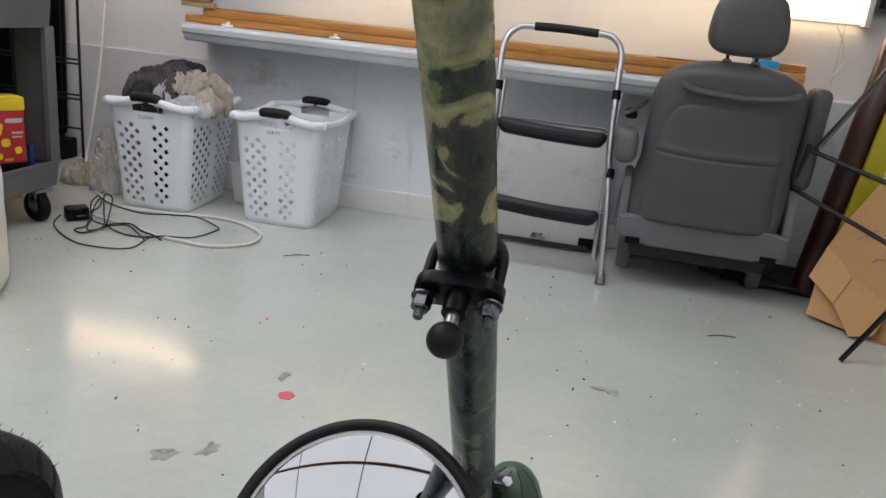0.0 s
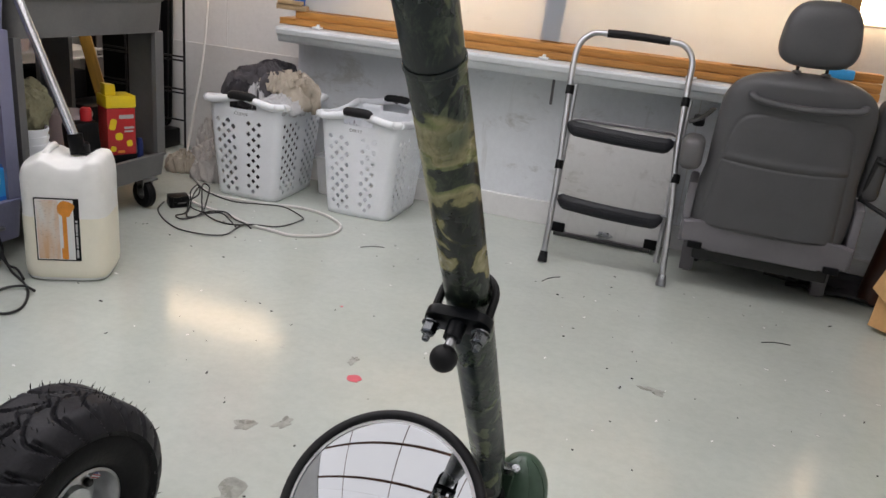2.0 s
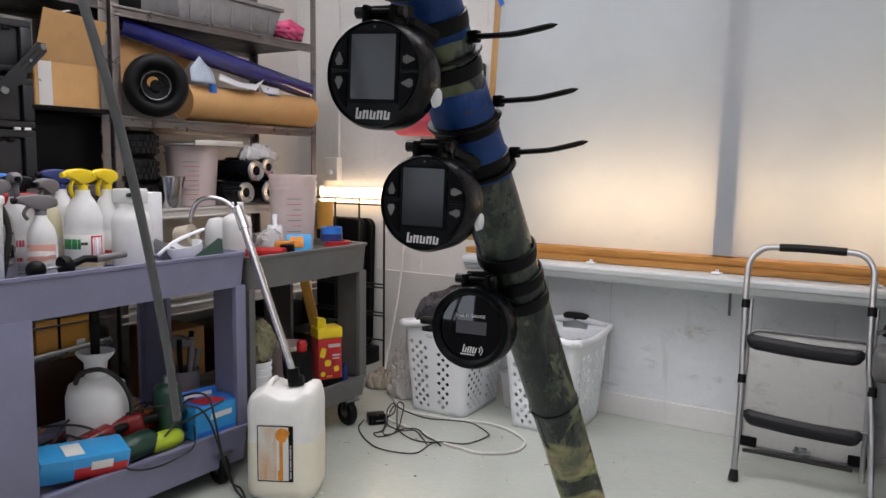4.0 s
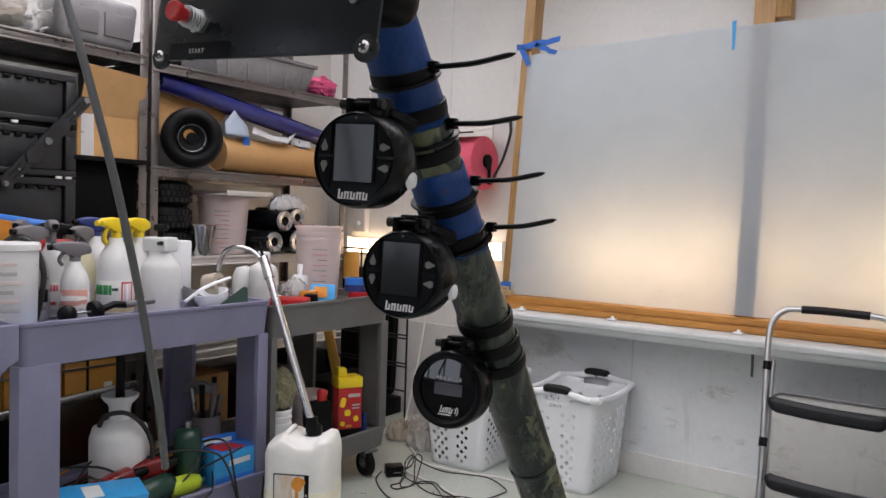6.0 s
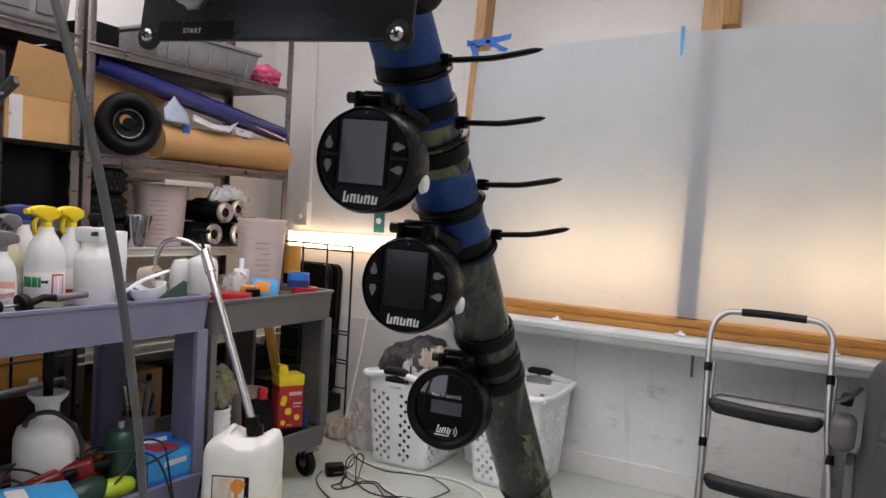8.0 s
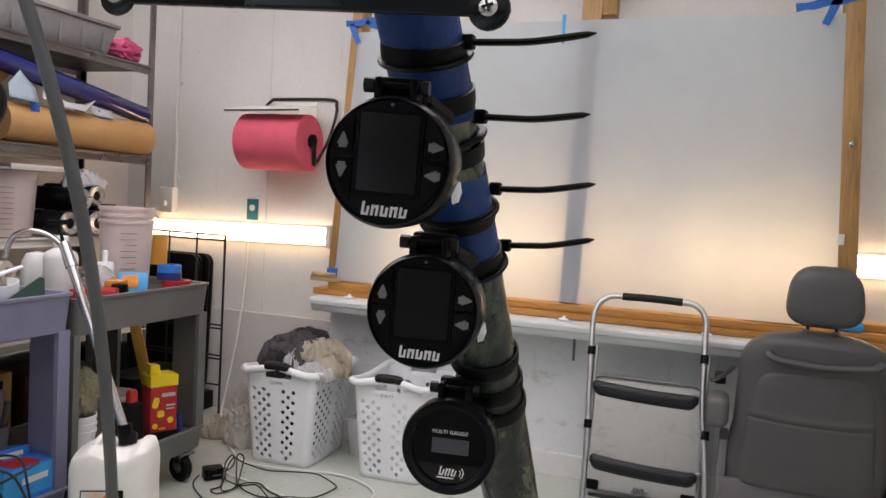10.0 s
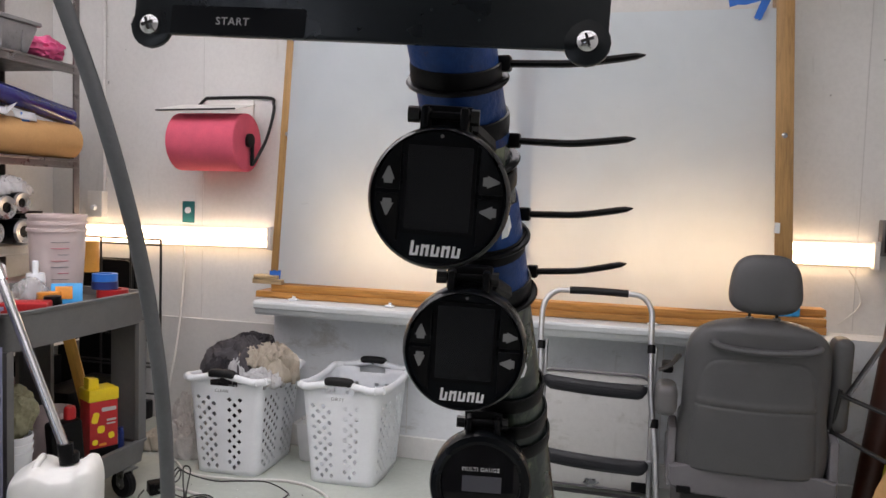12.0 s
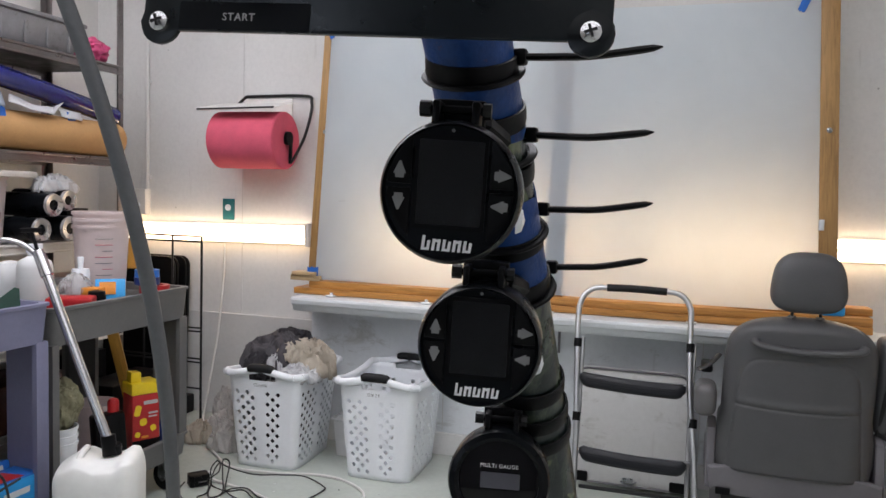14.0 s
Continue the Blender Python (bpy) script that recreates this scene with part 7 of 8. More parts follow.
plain_bottle("bottle", "white plastic bottle with a blue label", -2.45, 1.33, T1, 0.05, 0.27, "white_plastic", "blue", label_mat="blue")
pot = thing("tub", "wide white plastic tub with faint pink print", "tub", pose(-2.09, 1.255, T1, 0, 0, FACING), "bottles on the carts")
b = B()
lathe(b, [(0, 0), (0.074, 0), (0.080, 0.008), (0.084, 0.235), (0.090, 0.238), (0.090, 0.256), (0.084, 0.262), (0, 0.262)], 32)
part("body", b, M["bottle"], pot, smooth=40)
for k in range(6):
    b = B()
    arc_patch(b, 0.0838, 0.05 + 0.028 * k, 0.062 + 0.028 * k, (k % 2) * 6, 30 - 6 * (k % 3))
    part("label_print", b, M["pail_pink" if k % 2 else "print_soft"], pot)
jar = thing("storage_jar", "cloudy jar with a flat red screw lid", "jar", pose(-2.345, 1.535, T1), "bottles on the carts")
b = B()
lathe(b, [(0, 0), (0.058, 0), (0.062, 0.008), (0.062, 0.20), (0.054, 0.225), (0, 0.225)], 28)
part("body", b, M["bottle"], jar, smooth=50)
b = B()
lathe(b, [(0, 0.218), (0.066, 0.218), (0.067, 0.248), (0.060, 0.255), (0, 0.255)], 28)
part("lid", b, M["red"], jar)
t = thing("hose", "stiff black hose curling up from a tank on the cart", "hose", None)
b = B()
sweep(b, smooth_path([(-2.16, 1.27, T1 + 0.25), (-2.14, 1.30, T1 + 0.275), (-2.10, 1.335, T1 + 0.25), (-2.075, 1.355, T1 + 0.17), (-2.075, 1.35, T1 + 0.09), (-2.09, 1.34, T1 + 0.01)], 6), 0.009, 10)
part("tube", b, M["cord_black"], t)
b = B()
prism(b, round_rect(0.10, 0.05, 0.012), 0.004, pose(0, 0, 0.003))
solo("sponge", b, M["blue"], "flat bright blue cloth at the tray's edge", "cloth", pose(-1.965, 1.30, T1, 0, 0, 20))
b = B()
box(b, (0, 0, 0.125), (0.10, 0.07, 0.25), 0.006)
solo("carton", b, M["white_plastic"], "tall plain white carton on the cart", "carton", pose(-2.30, 2.02, T1, 0, 0, 15))
t = thing("pouch", "slanted blue and orange refill pouch at the back of the cart", "pouch", pose(-2.46, 1.475, T1, 0, 0, 58))
b = B()
prism(b, [(-0.10, 0.0), (0.09, 0.0), (0.125, 0.315), (-0.085, 0.345)], 0.05, pose(0, 0.025, 0, 90, 0, 0), 0.016)
bag_ = part("bag", b, M["blue"], t, smooth=60)
b = B()
prism(b, [(-0.075, 0.20), (0.03, 0.215), (0.07, 0.30), (-0.075, 0.325)], 0.002, pose(0, -0.0255, 0, 90, 0, 0))
part("print", b, M["orange"], bag_)
b = B()
prism(b, [(-0.06, 0.12), (0.06, 0.15), (0.085, 0.20), (-0.05, 0.18)], 0.002, pose(0, -0.0255, 0, 90, 0, 0))
part("print", b, M["white_label"], bag_)

# dark rubber hand pump lying along the tray's edge
t = thing("suction_tool", "black tool with rubber cups lying on the cart", "tool", pose(-1.985, 1.395, T1 + 0.034))
b = B()
bmesh.ops.create_uvsphere(b, u_segments=18, v_segments=12, radius=0.030)
part("ball_end", b, M["black"], t, m=pose(0, -0.01, 0.0))
b = B()
lathe(b, [(0, 0), (0.034, 0.004), (0.036, 0.016), (0.03, 0.03), (0, 0.032)], 20, pose(0, 0.07, 0.0, -80, 0, 0))
part("cup", b, M["black"], t)
b = B()
cyl(b, (0, 0.0, 0), (0, 0.10, 0.004), 0.004, seg=10)
part("rod", b, M["zinc"], t)
b = B()
sweep(b, [(0, 0.10, 0.004), (0.0, 0.15, 0.02), (0.0, 0.20, 0.015)], 0.012, 10)
part("tail", b, M["black"], t)
b = B()
cyl(b, (0.002, 0.19, 0.016), (0.004, 0.30, 0.022), 0.013, 0.011, 14)
part("grip", b, M["grey_plastic"], t)

# odds and ends at the far end of the first cart
b = B()
lathe(b, [(0.0, 0.0), (0.05, 0.0), (0.065, 0.03), (0.067, 0.055), (0.062, 0.055), (0.045, 0.006), (0, 0.006)], 24)
solo("bowl", b, M["white_plastic"], "white plastic bowl on the cart", "bowl", pose(-2.08, 2.03, T1 + 0.004, 12, 0, 0), "bowls on the cart")
b = B()
lathe(b, [(0.0, 0.0), (0.04, 0.0), (0.06, 0.03), (0.062, 0.05), (0.057, 0.05), (0.04, 0.006), (0, 0.006)], 24)
solo("bowl", b, M["grey_bin"], "grey plastic bowl on the cart", "bowl", pose(-2.16, 1.99, T1 + 0.004, -25, 15, 0), "bowls on the cart")
b = B()
prism(b, [(-0.06, 0.0), (0.07, 0.0), (0.075, 0.075), (0.06, 0.08)], 0.004, pose(0, 0, 0, 72, 0, 0))
solo("green_card", b, M["green_dk"], "dark green card leaning on the cart", "card", pose(-2.0, 2.05, T1 + 0.002, 0, 0, 68))
b = B()
lathe(b, [(0.022, -0.03), (0.046, -0.03), (0.046, 0.03), (0.022, 0.03), (0.022, -0.03)], 28, pose(0, 0, 0.047, 0, 78, 20))
solo("tape_roll", b, M["cloth_cream"], "roll of clear beige packing tape on the cart", "tape roll", pose(-2.14, 2.08, T1 + 0.03))
b = B()
sweep(b, smooth_path([(-2.12, 1.93, T1 + 0.02), (-2.09, 2.0, T1 + 0.075), (-2.06, 2.10, T1 + 0.11)], 5), 0.007, 8)
solo("brush_handle", b, M["white_plastic"], "white handle sticking up from the clutter", "handle")
plain_bottle("spool", "white cone-shaped bottle in the clutter", -2.20, 2.40, 0.842, 0.062, 0.23, "bottle", "white_plastic", cap_r=0.4)

# ---- on the second cart ----
T2 = 0.842


def pail(x, y, z, r, h, mat, label, n=1, marks=True, group="pails"):
    t = thing("pail", label, "pail", pose(x, y, z, 0, 0, 25), group)
    for k in range(n):
        b = B()
        dz = 0.028 * k
        lathe(b, [(0, dz + 0.003), (r * 0.86, dz + 0.003), (r, dz + h - 0.012), (r * 1.05, dz + h - 0.012), (r * 1.05, dz + h), (r * 0.985, dz + h), (r * 0.85, dz + 0.006), (0, dz + 0.006)], 32)
        part("shell", b, M[mat], t, smooth=40)
    if marks:
        for k in range(9):
            b = B()
            w = 0.9 if k % 3 else 0.55
            rr = r * (0.875 + 0.012 * k) + 0.002
            pts = [Vector((rr * math.cos(a), rr * math.sin(a), h * (0.14 + 0.085 * k))) for a in [radians(-50 - 40 * w * i / 8) for i in range(9)]]
            sweep(b, pts, 0.0024, 5, False, 0.5)
            part("measure_mark", b, M["pink"] if k % 2 else M["print_grey"], t)
    return t


pail(-2.20, 2.745, T2, 0.108, 0.29, "pail_pink", "tall stack of cloudy measuring pails with red print", 3)
for x, y, z, mat, r, lab in ((-2.03, 2.865, T2, "red", 0.062, "flat red tape roll on the cart"), (-2.06, 2.855, T2 + 0.0395, "dkblue", 0.052, "dark blue tape roll lying on a red one"), (-2.06, 2.855, T2 + 0.072, "blue", 0.050, "blue tape roll on top of the stack")):
    b = B()
    hh = 0.039 if mat == "red" else 0.031
    lathe(b, [(r * 0.62, 0), (r, 0), (r, hh), (r * 0.62, hh), (r * 0.62, 0)], 32)
    solo("tape_roll", b, M[mat], lab, "tape roll", pose(x, y, z), "tape rolls on the cart")
b = B()
lathe(b, [(0, 0), (0.04, 0), (0.042, 0.01), (0.042, 0.11), (0.034, 0.125), (0.036, 0.14), (0, 0.14)], 24)
solo("jar", b, M["gold"], "amber plastic jar on the cart", "jar", pose(-2.30, 2.90, T2))
t = thing("printed_box", "small blue and orange printed boxes on the cart", "box", pose(-2.03, 2.60, T2, 0, 0, 40))
b = B()
box(b, (0, 0, 0.045), (0.11, 0.03, 0.085), 0.002, pose(0, 0, 0, -18, 0, 0))
part("body", b, M["blue_light"], t)
b = B()
box(b, (-0.01, -0.017, 0.05), (0.06, 0.002, 0.05), 0.0005, pose(0, 0, 0, -18, 0, 0))
part("print", b, M["orange"], t)
b = B()
box(b, (0, 0, 0.03), (0.07, 0.06, 0.06), 0.003)
solo("carton", b, M["orange"], "small orange carton on the cart", "carton", pose(-2.06, 2.54, T2, 0, 0, 20))
b = B()
box(b, (0, 0, 0.02), (0.16, 0.10, 0.04), 0.008)
solo("tool_case", b, M["red"], "flat dark red tool case on the cart", "case", pose(-2.05, 2.42, T2, 0, 0, 30))
b = B()
lathe(b, [(0, 0), (0.03, 0), (0.034, 0.02), (0.03, 0.05), (0, 0.055)], 16)
solo("cap", b, M["black"], "black cup-shaped cap on the cart", "cap", pose(-2.02, 2.515, T2))
b = B()
lump(b, (0, 0, 0), (0.05, 0.05, 0.055), 61, 0.3, 4, 4)
solo("plastic_bag", b, M["bag"], "crumpled clear plastic bag on the cart", "bag", pose(-2.13, 2.52, T2 + 0.05), smooth=60)
plain_bottle("bottle", "white bottle with a pointed nozzle on the cart", -2.16, 2.585, T2, 0.035, 0.17, "white_plastic", "white_plastic", cap_r=0.3, neck=0.7)
b = B()
lathe(b, [(0, 0), (0.05, 0), (0.06, 0.05), (0.055, 0.12), (0.04, 0.15), (0, 0.16)], 24)
solo("container", b, M["bottle"], "round pale container behind the tools", "container", pose(-2.34, 2.42, T2))

# lower tray of the second cart
L2 = 0.210
t = thing("snack_box", "red cereal-type box with a yellow lid in the cart's lower tray", "box", pose(-2.02, 2.77, L2, 0, 0, 62))
b = B()
box(b, (0, 0, 0.115), (0.115, 0.095, 0.23), 0.004)
part("carton", b, M["red"], t)
b = B()
box(b, (0, 0, 0.255), (0.122, 0.102, 0.05), 0.006)
prism(b, [(-0.055, 0.0), (-0.01, 0.0), (-0.014, 0.045), (-0.055, 0.05)], 0.05, pose(0, 0.02, 0.275, 90, 0, 0), 0.004)
part("lid", b, M["yellow"], t)
b = B()
box(b, (0.0, -0.0485, 0.02), (0.118, 0.003, 0.04), 0.001)
box(b, (0.0585, 0, 0.02), (0.003, 0.096, 0.04), 0.001)
part("base_print", b, M["black"], t)
for k, (x, z, w, h, mat) in enumerate(((-0.035, 0.165, 0.026, 0.045, "yellow"), (-0.012, 0.115, 0.030, 0.030, "yellow"), (0.030, 0.085, 0.024, 0.026, "yellow"), (-0.036, 0.065, 0.022, 0.022, "yellow"), (0.020, 0.195, 0.060, 0.016, "print_soft"), (0.030, 0.150, 0.040, 0.008, "print_soft"), (0.028, 0.135, 0.036, 0.006, "print_soft"), (-0.005, 0.052, 0.030, 0.010, "orange"))):
    b = B()
    prism(b, round_rect(w, h, min(w, h) * 0.35), 0.001, FACE @ pose(0, 0, 0, 0, 0, 14 * (k % 3 - 1) if mat == "yellow" else 0))
    part("print", b, M[mat], t, m=pose(x, -0.0478, z))
b = B()
prism(b, round_rect(0.070, 0.145, 0.004), 0.001, pose(0, 0, 0, 90, 0, 90))
part("print", b, M["gold"], t, m=pose(0.0578, 0, 0.125))
for k in range(6):
    b = B()
    box(b, (0, 0, 0), (0.0006, 0.05 - 0.008 * (k % 3), 0.005))
    part("print", b, M["brown"], t, m=pose(0.0592, 0.004 * (k % 2), 0.18 - 0.018 * k))
for k in range(4):
    b = B()
    box(b, (0, 0, 0), (0.0008, 0.010, 0.026), 0.0003)
    part("print", b, M[("print_white", "orange", "dkblue", "print_white")[k]], t, m=pose(0.0602, -0.033 + 0.022 * k, 0.021))
pail(-2.16, 2.66, L2, 0.085, 0.20, "pail_pink", "cloudy pinkish pail in the cart's lower tray", 1, False)
pail(-2.03, 2.335, L2, 0.062, 0.15, "white_plastic", "stack of small white tubs in the cart's lower tray", 3, False)
b = B()
box(b, (0, 0, 0.10), (0.12, 0.07, 0.20), 0.012)
solo("pouch", b, M["black"], "black pouch with pale print in the cart's lower tray", "pouch", pose(-2.0, 2.565, L2, 0, -4, 60))
b = B()
lathe(b, [(0, 0), (0.022, 0), (0.022, 0.04), (0.016, 0.05), (0, 0.05)], 16)
solo("cap", b, M["red"], "red cap on top of a pouch", "cap", pose(-2.0, 2.58, L2 + 0.2))
garment((-2.06, 2.36, 0.475), (0.065, 0.085, 0.09), 67, "cloth_olive", "olive cloth hanging over the tubs in the cart", 0.28, 4, "cloths in the carts")
for x, y, mat in ((-1.985, 2.86, "dkblue"), (-1.98, 2.815, "grey_plastic"), (-1.98, 2.785, "white_label")):
    b = B()
    cyl(b, (0, 0, 0), (0, 0, 0.075), 0.014, seg=14)
    lathe(b, [(0, 0.075), (0.011, 0.075), (0.011, 0.09), (0, 0.092)], 14)
    solo("vial", b, M[mat], "small capped vial in the cart's lower tray", "vial", pose(x, y, L2), "vials in the cart")

# lower tray of the first cart
L1 = 0.193
t = thing("bag_box", "blue carton of food bags in the cart's lower tray", "carton", pose(-1.998, 2.052, L1, 0, 0, 84))
b = B()
box(b, (0, 0, 0.065), (0.20, 0.12, 0.13), 0.003)
part("carton", b, M["blue_light"], t)
b = B()
box(b, (0, 0.0, 0.132), (0.198, 0.118, 0.003), 0.0005)
part("top_print", b, M["blue"], t)
b = B()
prism(b, [(-0.06, -0.05), (0.05, -0.05), (0.03, 0.03), (-0.07, 0.04)], 0.001)
part("print", b, M["red"], t, m=pose(0, 0, 0.134))
b = B()
prism(b, [(-0.045, -0.012), (0.05, -0.006), (0.052, 0.014), (-0.043, 0.010)], 0.001, FACE)
part("mark", b, M["white_label"], t, m=pose(0.01, -0.0602, 0.085))
b = B()
box(b, (0, -0.0605, 0.02), (0.186, 0.0015, 0.03), 0.0003)
part("print", b, M["blue"], t)
t = thing("bag_box", "flat blue carton lying in front in the lower tray", "carton", pose(-1.995, 1.505, L1 + 0.035, 14, 4, 76))
b = B()
box(b, (0, 0, 0.04), (0.28, 0.11, 0.08), 0.003)
part("carton", b, M["blue_light"], t)
b = B()
box(b, (0.1405, 0, 0.035), (0.0015, 0.106, 0.06), 0.0003)
part("print", b, M["red"], t)
b = B()
box(b, (0.1415, 0.01, 0.058), (0.0012, 0.05, 0.022), 0.0003)
part("print", b, M["yellow"], t)
b = B()
box(b, (0.05, -0.056, 0.022), (0.17, 0.0015, 0.040), 0.0003)
part("print", b, M["red"], t)
b = B()
box(b, (0.05, -0.0575, 0.045), (0.07, 0.0015, 0.030), 0.0003)
part("mark", b, M["white_label"], t)
b = B()
box(b, (-0.03, 0.0, 0.081), (0.06, 0.07, 0.0015), 0.0003)
part("mark", b, M["white_label"], t)
t = thing("bag_box", "second blue food-bag carton lying tilted on the first", "carton", pose(-2.115, 2.06, L1 + 0.095, -14, 0, 80))
b = B()
box(b, (0, 0, 0.0265), (0.19, 0.10, 0.05), 0.003)
part("carton", b, M["blue"], t)
b = B()
prism(b, [(-0.07, -0.03), (0.02, -0.03), (0.0, 0.03), (-0.075, 0.035)], 0.001)
part("print", b, M["red"], t, m=pose(0, 0, 0.0517))
b = B()
prism(b, [(-0.05, -0.012), (0.07, -0.010), (0.07, 0.010), (-0.05, 0.008)], 0.001, FACE)
part("mark", b, M["white_label"], t, m=pose(0.0, -0.0502, 0.028))
b = B()
box(b, (0, 0, 0.0475), (0.10, 0.16, 0.095), 0.004)
solo("box", b, M["black"], "dark box under a tilted blue carton", "box", pose(-2.118, 2.06, L1))
for y0, mat, lab in ((1.17, "gold", "amber-yellow carton on a crate"), (1.42, "gold", "amber-yellow carton with a dark strap"), (1.665, "gold", "amber-yellow carton among others"), (1.912, "gold", "amber-yellow carton beside the shelf post")):
    t = thing("carton", lab, "carton", pose(-2.885, y0, 0.413), "yellow cartons on the shelves")
    b = B()
    box(b, (0, 0, 0.092), (0.33, 0.236, 0.182), 0.005)
    part("body", b, M["gold"], t)
    b = B()
    box(b, (0.1665, -0.02, 0.092), (0.002, 0.012, 0.18), 0.0005)
    part("strap", b, M["black"], t)
    b = B()
    box(b, (0.1665, 0.075, 0.05), (0.002, 0.04, 0.04), 0.0005)
    part("sticker", b, M["white_label"], t)
plain_bottle("tank_sprayer", "cloudy white tank sprayer with a wide neck", -2.165, 1.69, L1, 0.104, 0.355, "bottle", None, cap_r=0.36)
b = B()
lathe(b, [(0.036, 0.30), (0.040, 0.335), (0.062, 0.360), (0.066, 0.372), (0.060, 0.374), (0.036, 0.350), (0.0, 0.350)], 28)
solo("funnel", b, M["bottle"], "pale funnel neck on the tank sprayer", "funnel", pose(-2.165, 1.69, L1 + 0.002))
b = B()
cyl(b, (0, 0, 0), (0, 0, 0.16), 0.016, seg=14)
solo("pump_rod", b, M["black"], "black pump rod standing in the tank's neck", "rod", pose(-2.165, 1.69, L1 + 0.353))
b = B()
sweep(b, smooth_path([(-2.135, 1.59, 0.475), (-2.11, 1.60, 0.515), (-2.07, 1.655, 0.52), (-2.05, 1.715, 0.46), (-2.045, 1.745, 0.37), (-2.045, 1.72, 0.28), (-2.035, 1.64, 0.245), (-2.03, 1.54, 0.25), (-2.04, 1.44, 0.255)], 8), 0.0085, 8)
solo("hose", b, M["cord_black"], "thin black hose curling off the tank sprayer", "hose")


def gas_bottle(m, mat, label, r=0.05, L=0.17):
    t = thing("gas_bottle", label, "gas bottle", m, "gas bottles in the cart")
    b = B()
    lathe(b, [(0, 0), (r * 0.7, 0), (r, 0.02), (r, L), (r * 0.8, L + 0.025), (r * 0.3, L + 0.035), (0, L + 0.036)], 28)
    part("body", b, M[mat], t, smooth=50)
    b = B()
    cyl(b, (0, 0, L + 0.03), (0, 0, L + 0.06), r * 0.25, seg=14)
    part("valve", b, M["zinc"], t)
    return t


gas_bottle(pose(-2.03, 1.885, L1), "green_dk", "dark green gas bottle standing in the lower tray", 0.052, 0.20)
gas_bottle(pose(-1.975, 1.765, L1 + 0.045, -94, 0, 6), "lime", "lime-green spray can lying in the lower tray", 0.036, 0.11)
gas_bottle(pose(-1.985, 1.645, L1 + 0.047, -86, 0, 4), "green_dk", "dark green gas bottle lying in the lower tray", 0.046, 0.12)


def power_tool(x, y, z, turn, mat, label):
    t = thing("power_tool", label, "power tool", pose(x, y, z, 0, 0, turn), "red tools in the cart")
    b = B()
    box(b, (0, 0, 0.06), (0.17, 0.06, 0.07), 0.018, pose(0, 0, 0, 0, -12, 0), 3)
    box(b, (-0.05, 0, 0.02), (0.05, 0.045, 0.08), 0.012, pose(0, 0, 0, 0, 15, 0), 3)
    part("body", b, M[mat], t, smooth=50)
    b = B()
    cyl(b, (0.07, 0, 0.075), (0.12, 0, 0.085), 0.02, 0.014, 16)
    part("nose", b, M["black"], t)
    return t


power_tool(-2.065, 1.72, L1 + 0.045, 58, "red_dark", "dark red power tool lying in the lower tray")
power_tool(-2.09, 1.79, L1 + 0.012, 105, "red", "red power tool lying among cables in the lower tray")
power_tool(-2.055, 1.60, L1 + 0.03, 82, "red_dark", "dark red power tool on top of the others")
power_tool(-2.06, 1.47, L1, 20, "red", "red plastic tool lying at the tray's edge")
b = B()
lathe(b, [(0, -0.04), (0.02, -0.04), (0.042, -0.02), (0.045, 0.0), (0.042, 0.02), (0.02, 0.04), (0, 0.04)], 20, pose(0, 0, 0.045, 90, 0, 30))
solo("reel", b, M["orange"], "orange plastic reel in the lower tray", "reel", pose(-2.15, 1.87, L1 + 0.03))
for k, (x0, y0) in enumerate(((-2.22, 1.42), (-2.12, 1.52), (-2.18, 1.66), (-2.0, 1.58))):
    rn = random.Random(70 + k)
    b = B()
    pts = [(x0 + rn.uniform(-0.08, 0.1), y0 + 0.07 * i + rn.uniform(-0.03, 0.03), L1 + 0.03 + rn.uniform(0.0, 0.09)) for i in range(6)]
    sweep(b, smooth_path(pts, 8), 0.0042, 7)
    solo("cable", b, M["lime" if k == 2 else "cord_black"], "green cable in the lower tray" if k == 2 else "black cable coiled in the lower tray", "cable", group="cables in the cart")
b = B()
box(b, (0, 0, 0.03), (0.11, 0.12, 0.058), 0.004)
solo("box", b, M["black"], "dark box under the tool pot", "box", pose(-2.21, 2.105, L1 + 0.001))
rn = random.Random(77)
for k in range(9):
    b = B()
    L = rn.uniform(0.10, 0.20)
    cyl(b, (0, 0, 0), (L, 0, 0), 0.011, 0.008, 10)
    cyl(b, (L, 0, 0), (L + 0.07, 0, 0), 0.004, seg=8)
    solo("hand_tool", b, M[("red", "black", "orange", "grey_plastic", "red", "black", "dkblue", "yellow", "black")[k]], "small hand tool with a plastic handle in the lower tray", "hand tool", pose(-2.36 + 0.022 * k, 1.40 + 0.045 * rn.randint(0, 12), L1 + 0.015 + 0.012 * (k % 3), rn.uniform(-8, 8), rn.uniform(-6, 6), rn.uniform(60, 110)), "hand tools in the cart")
for k in range(4):
    b = B()
    a0 = rn.uniform(0, 6)
    pts = [(-2.12 + 0.10 * math.cos(a0 + 0.8 * i) + 0.02 * i, 1.50 + 0.09 * i, L1 + 0.10 + 0.05 * math.sin(1.3 * i + k)) for i in range(7)]
    sweep(b, smooth_path(pts, 8), 0.0042, 7)
    solo("cable", b, M["cord_black"], "black cable lying over the tools in the lower tray", "cable", group="cables in the cart")
t = thing("tool_pot", "grey pot full of small hand tools", "pot", pose(-2.21, 2.105, L1 + 0.06))
b = B()
lathe(b, [(0, 0), (0.06, 0), (0.066, 0.15), (0.062, 0.15), (0.056, 0.006), (0, 0.006)], 24)
part("pot", b, M["grey_plastic"], t)
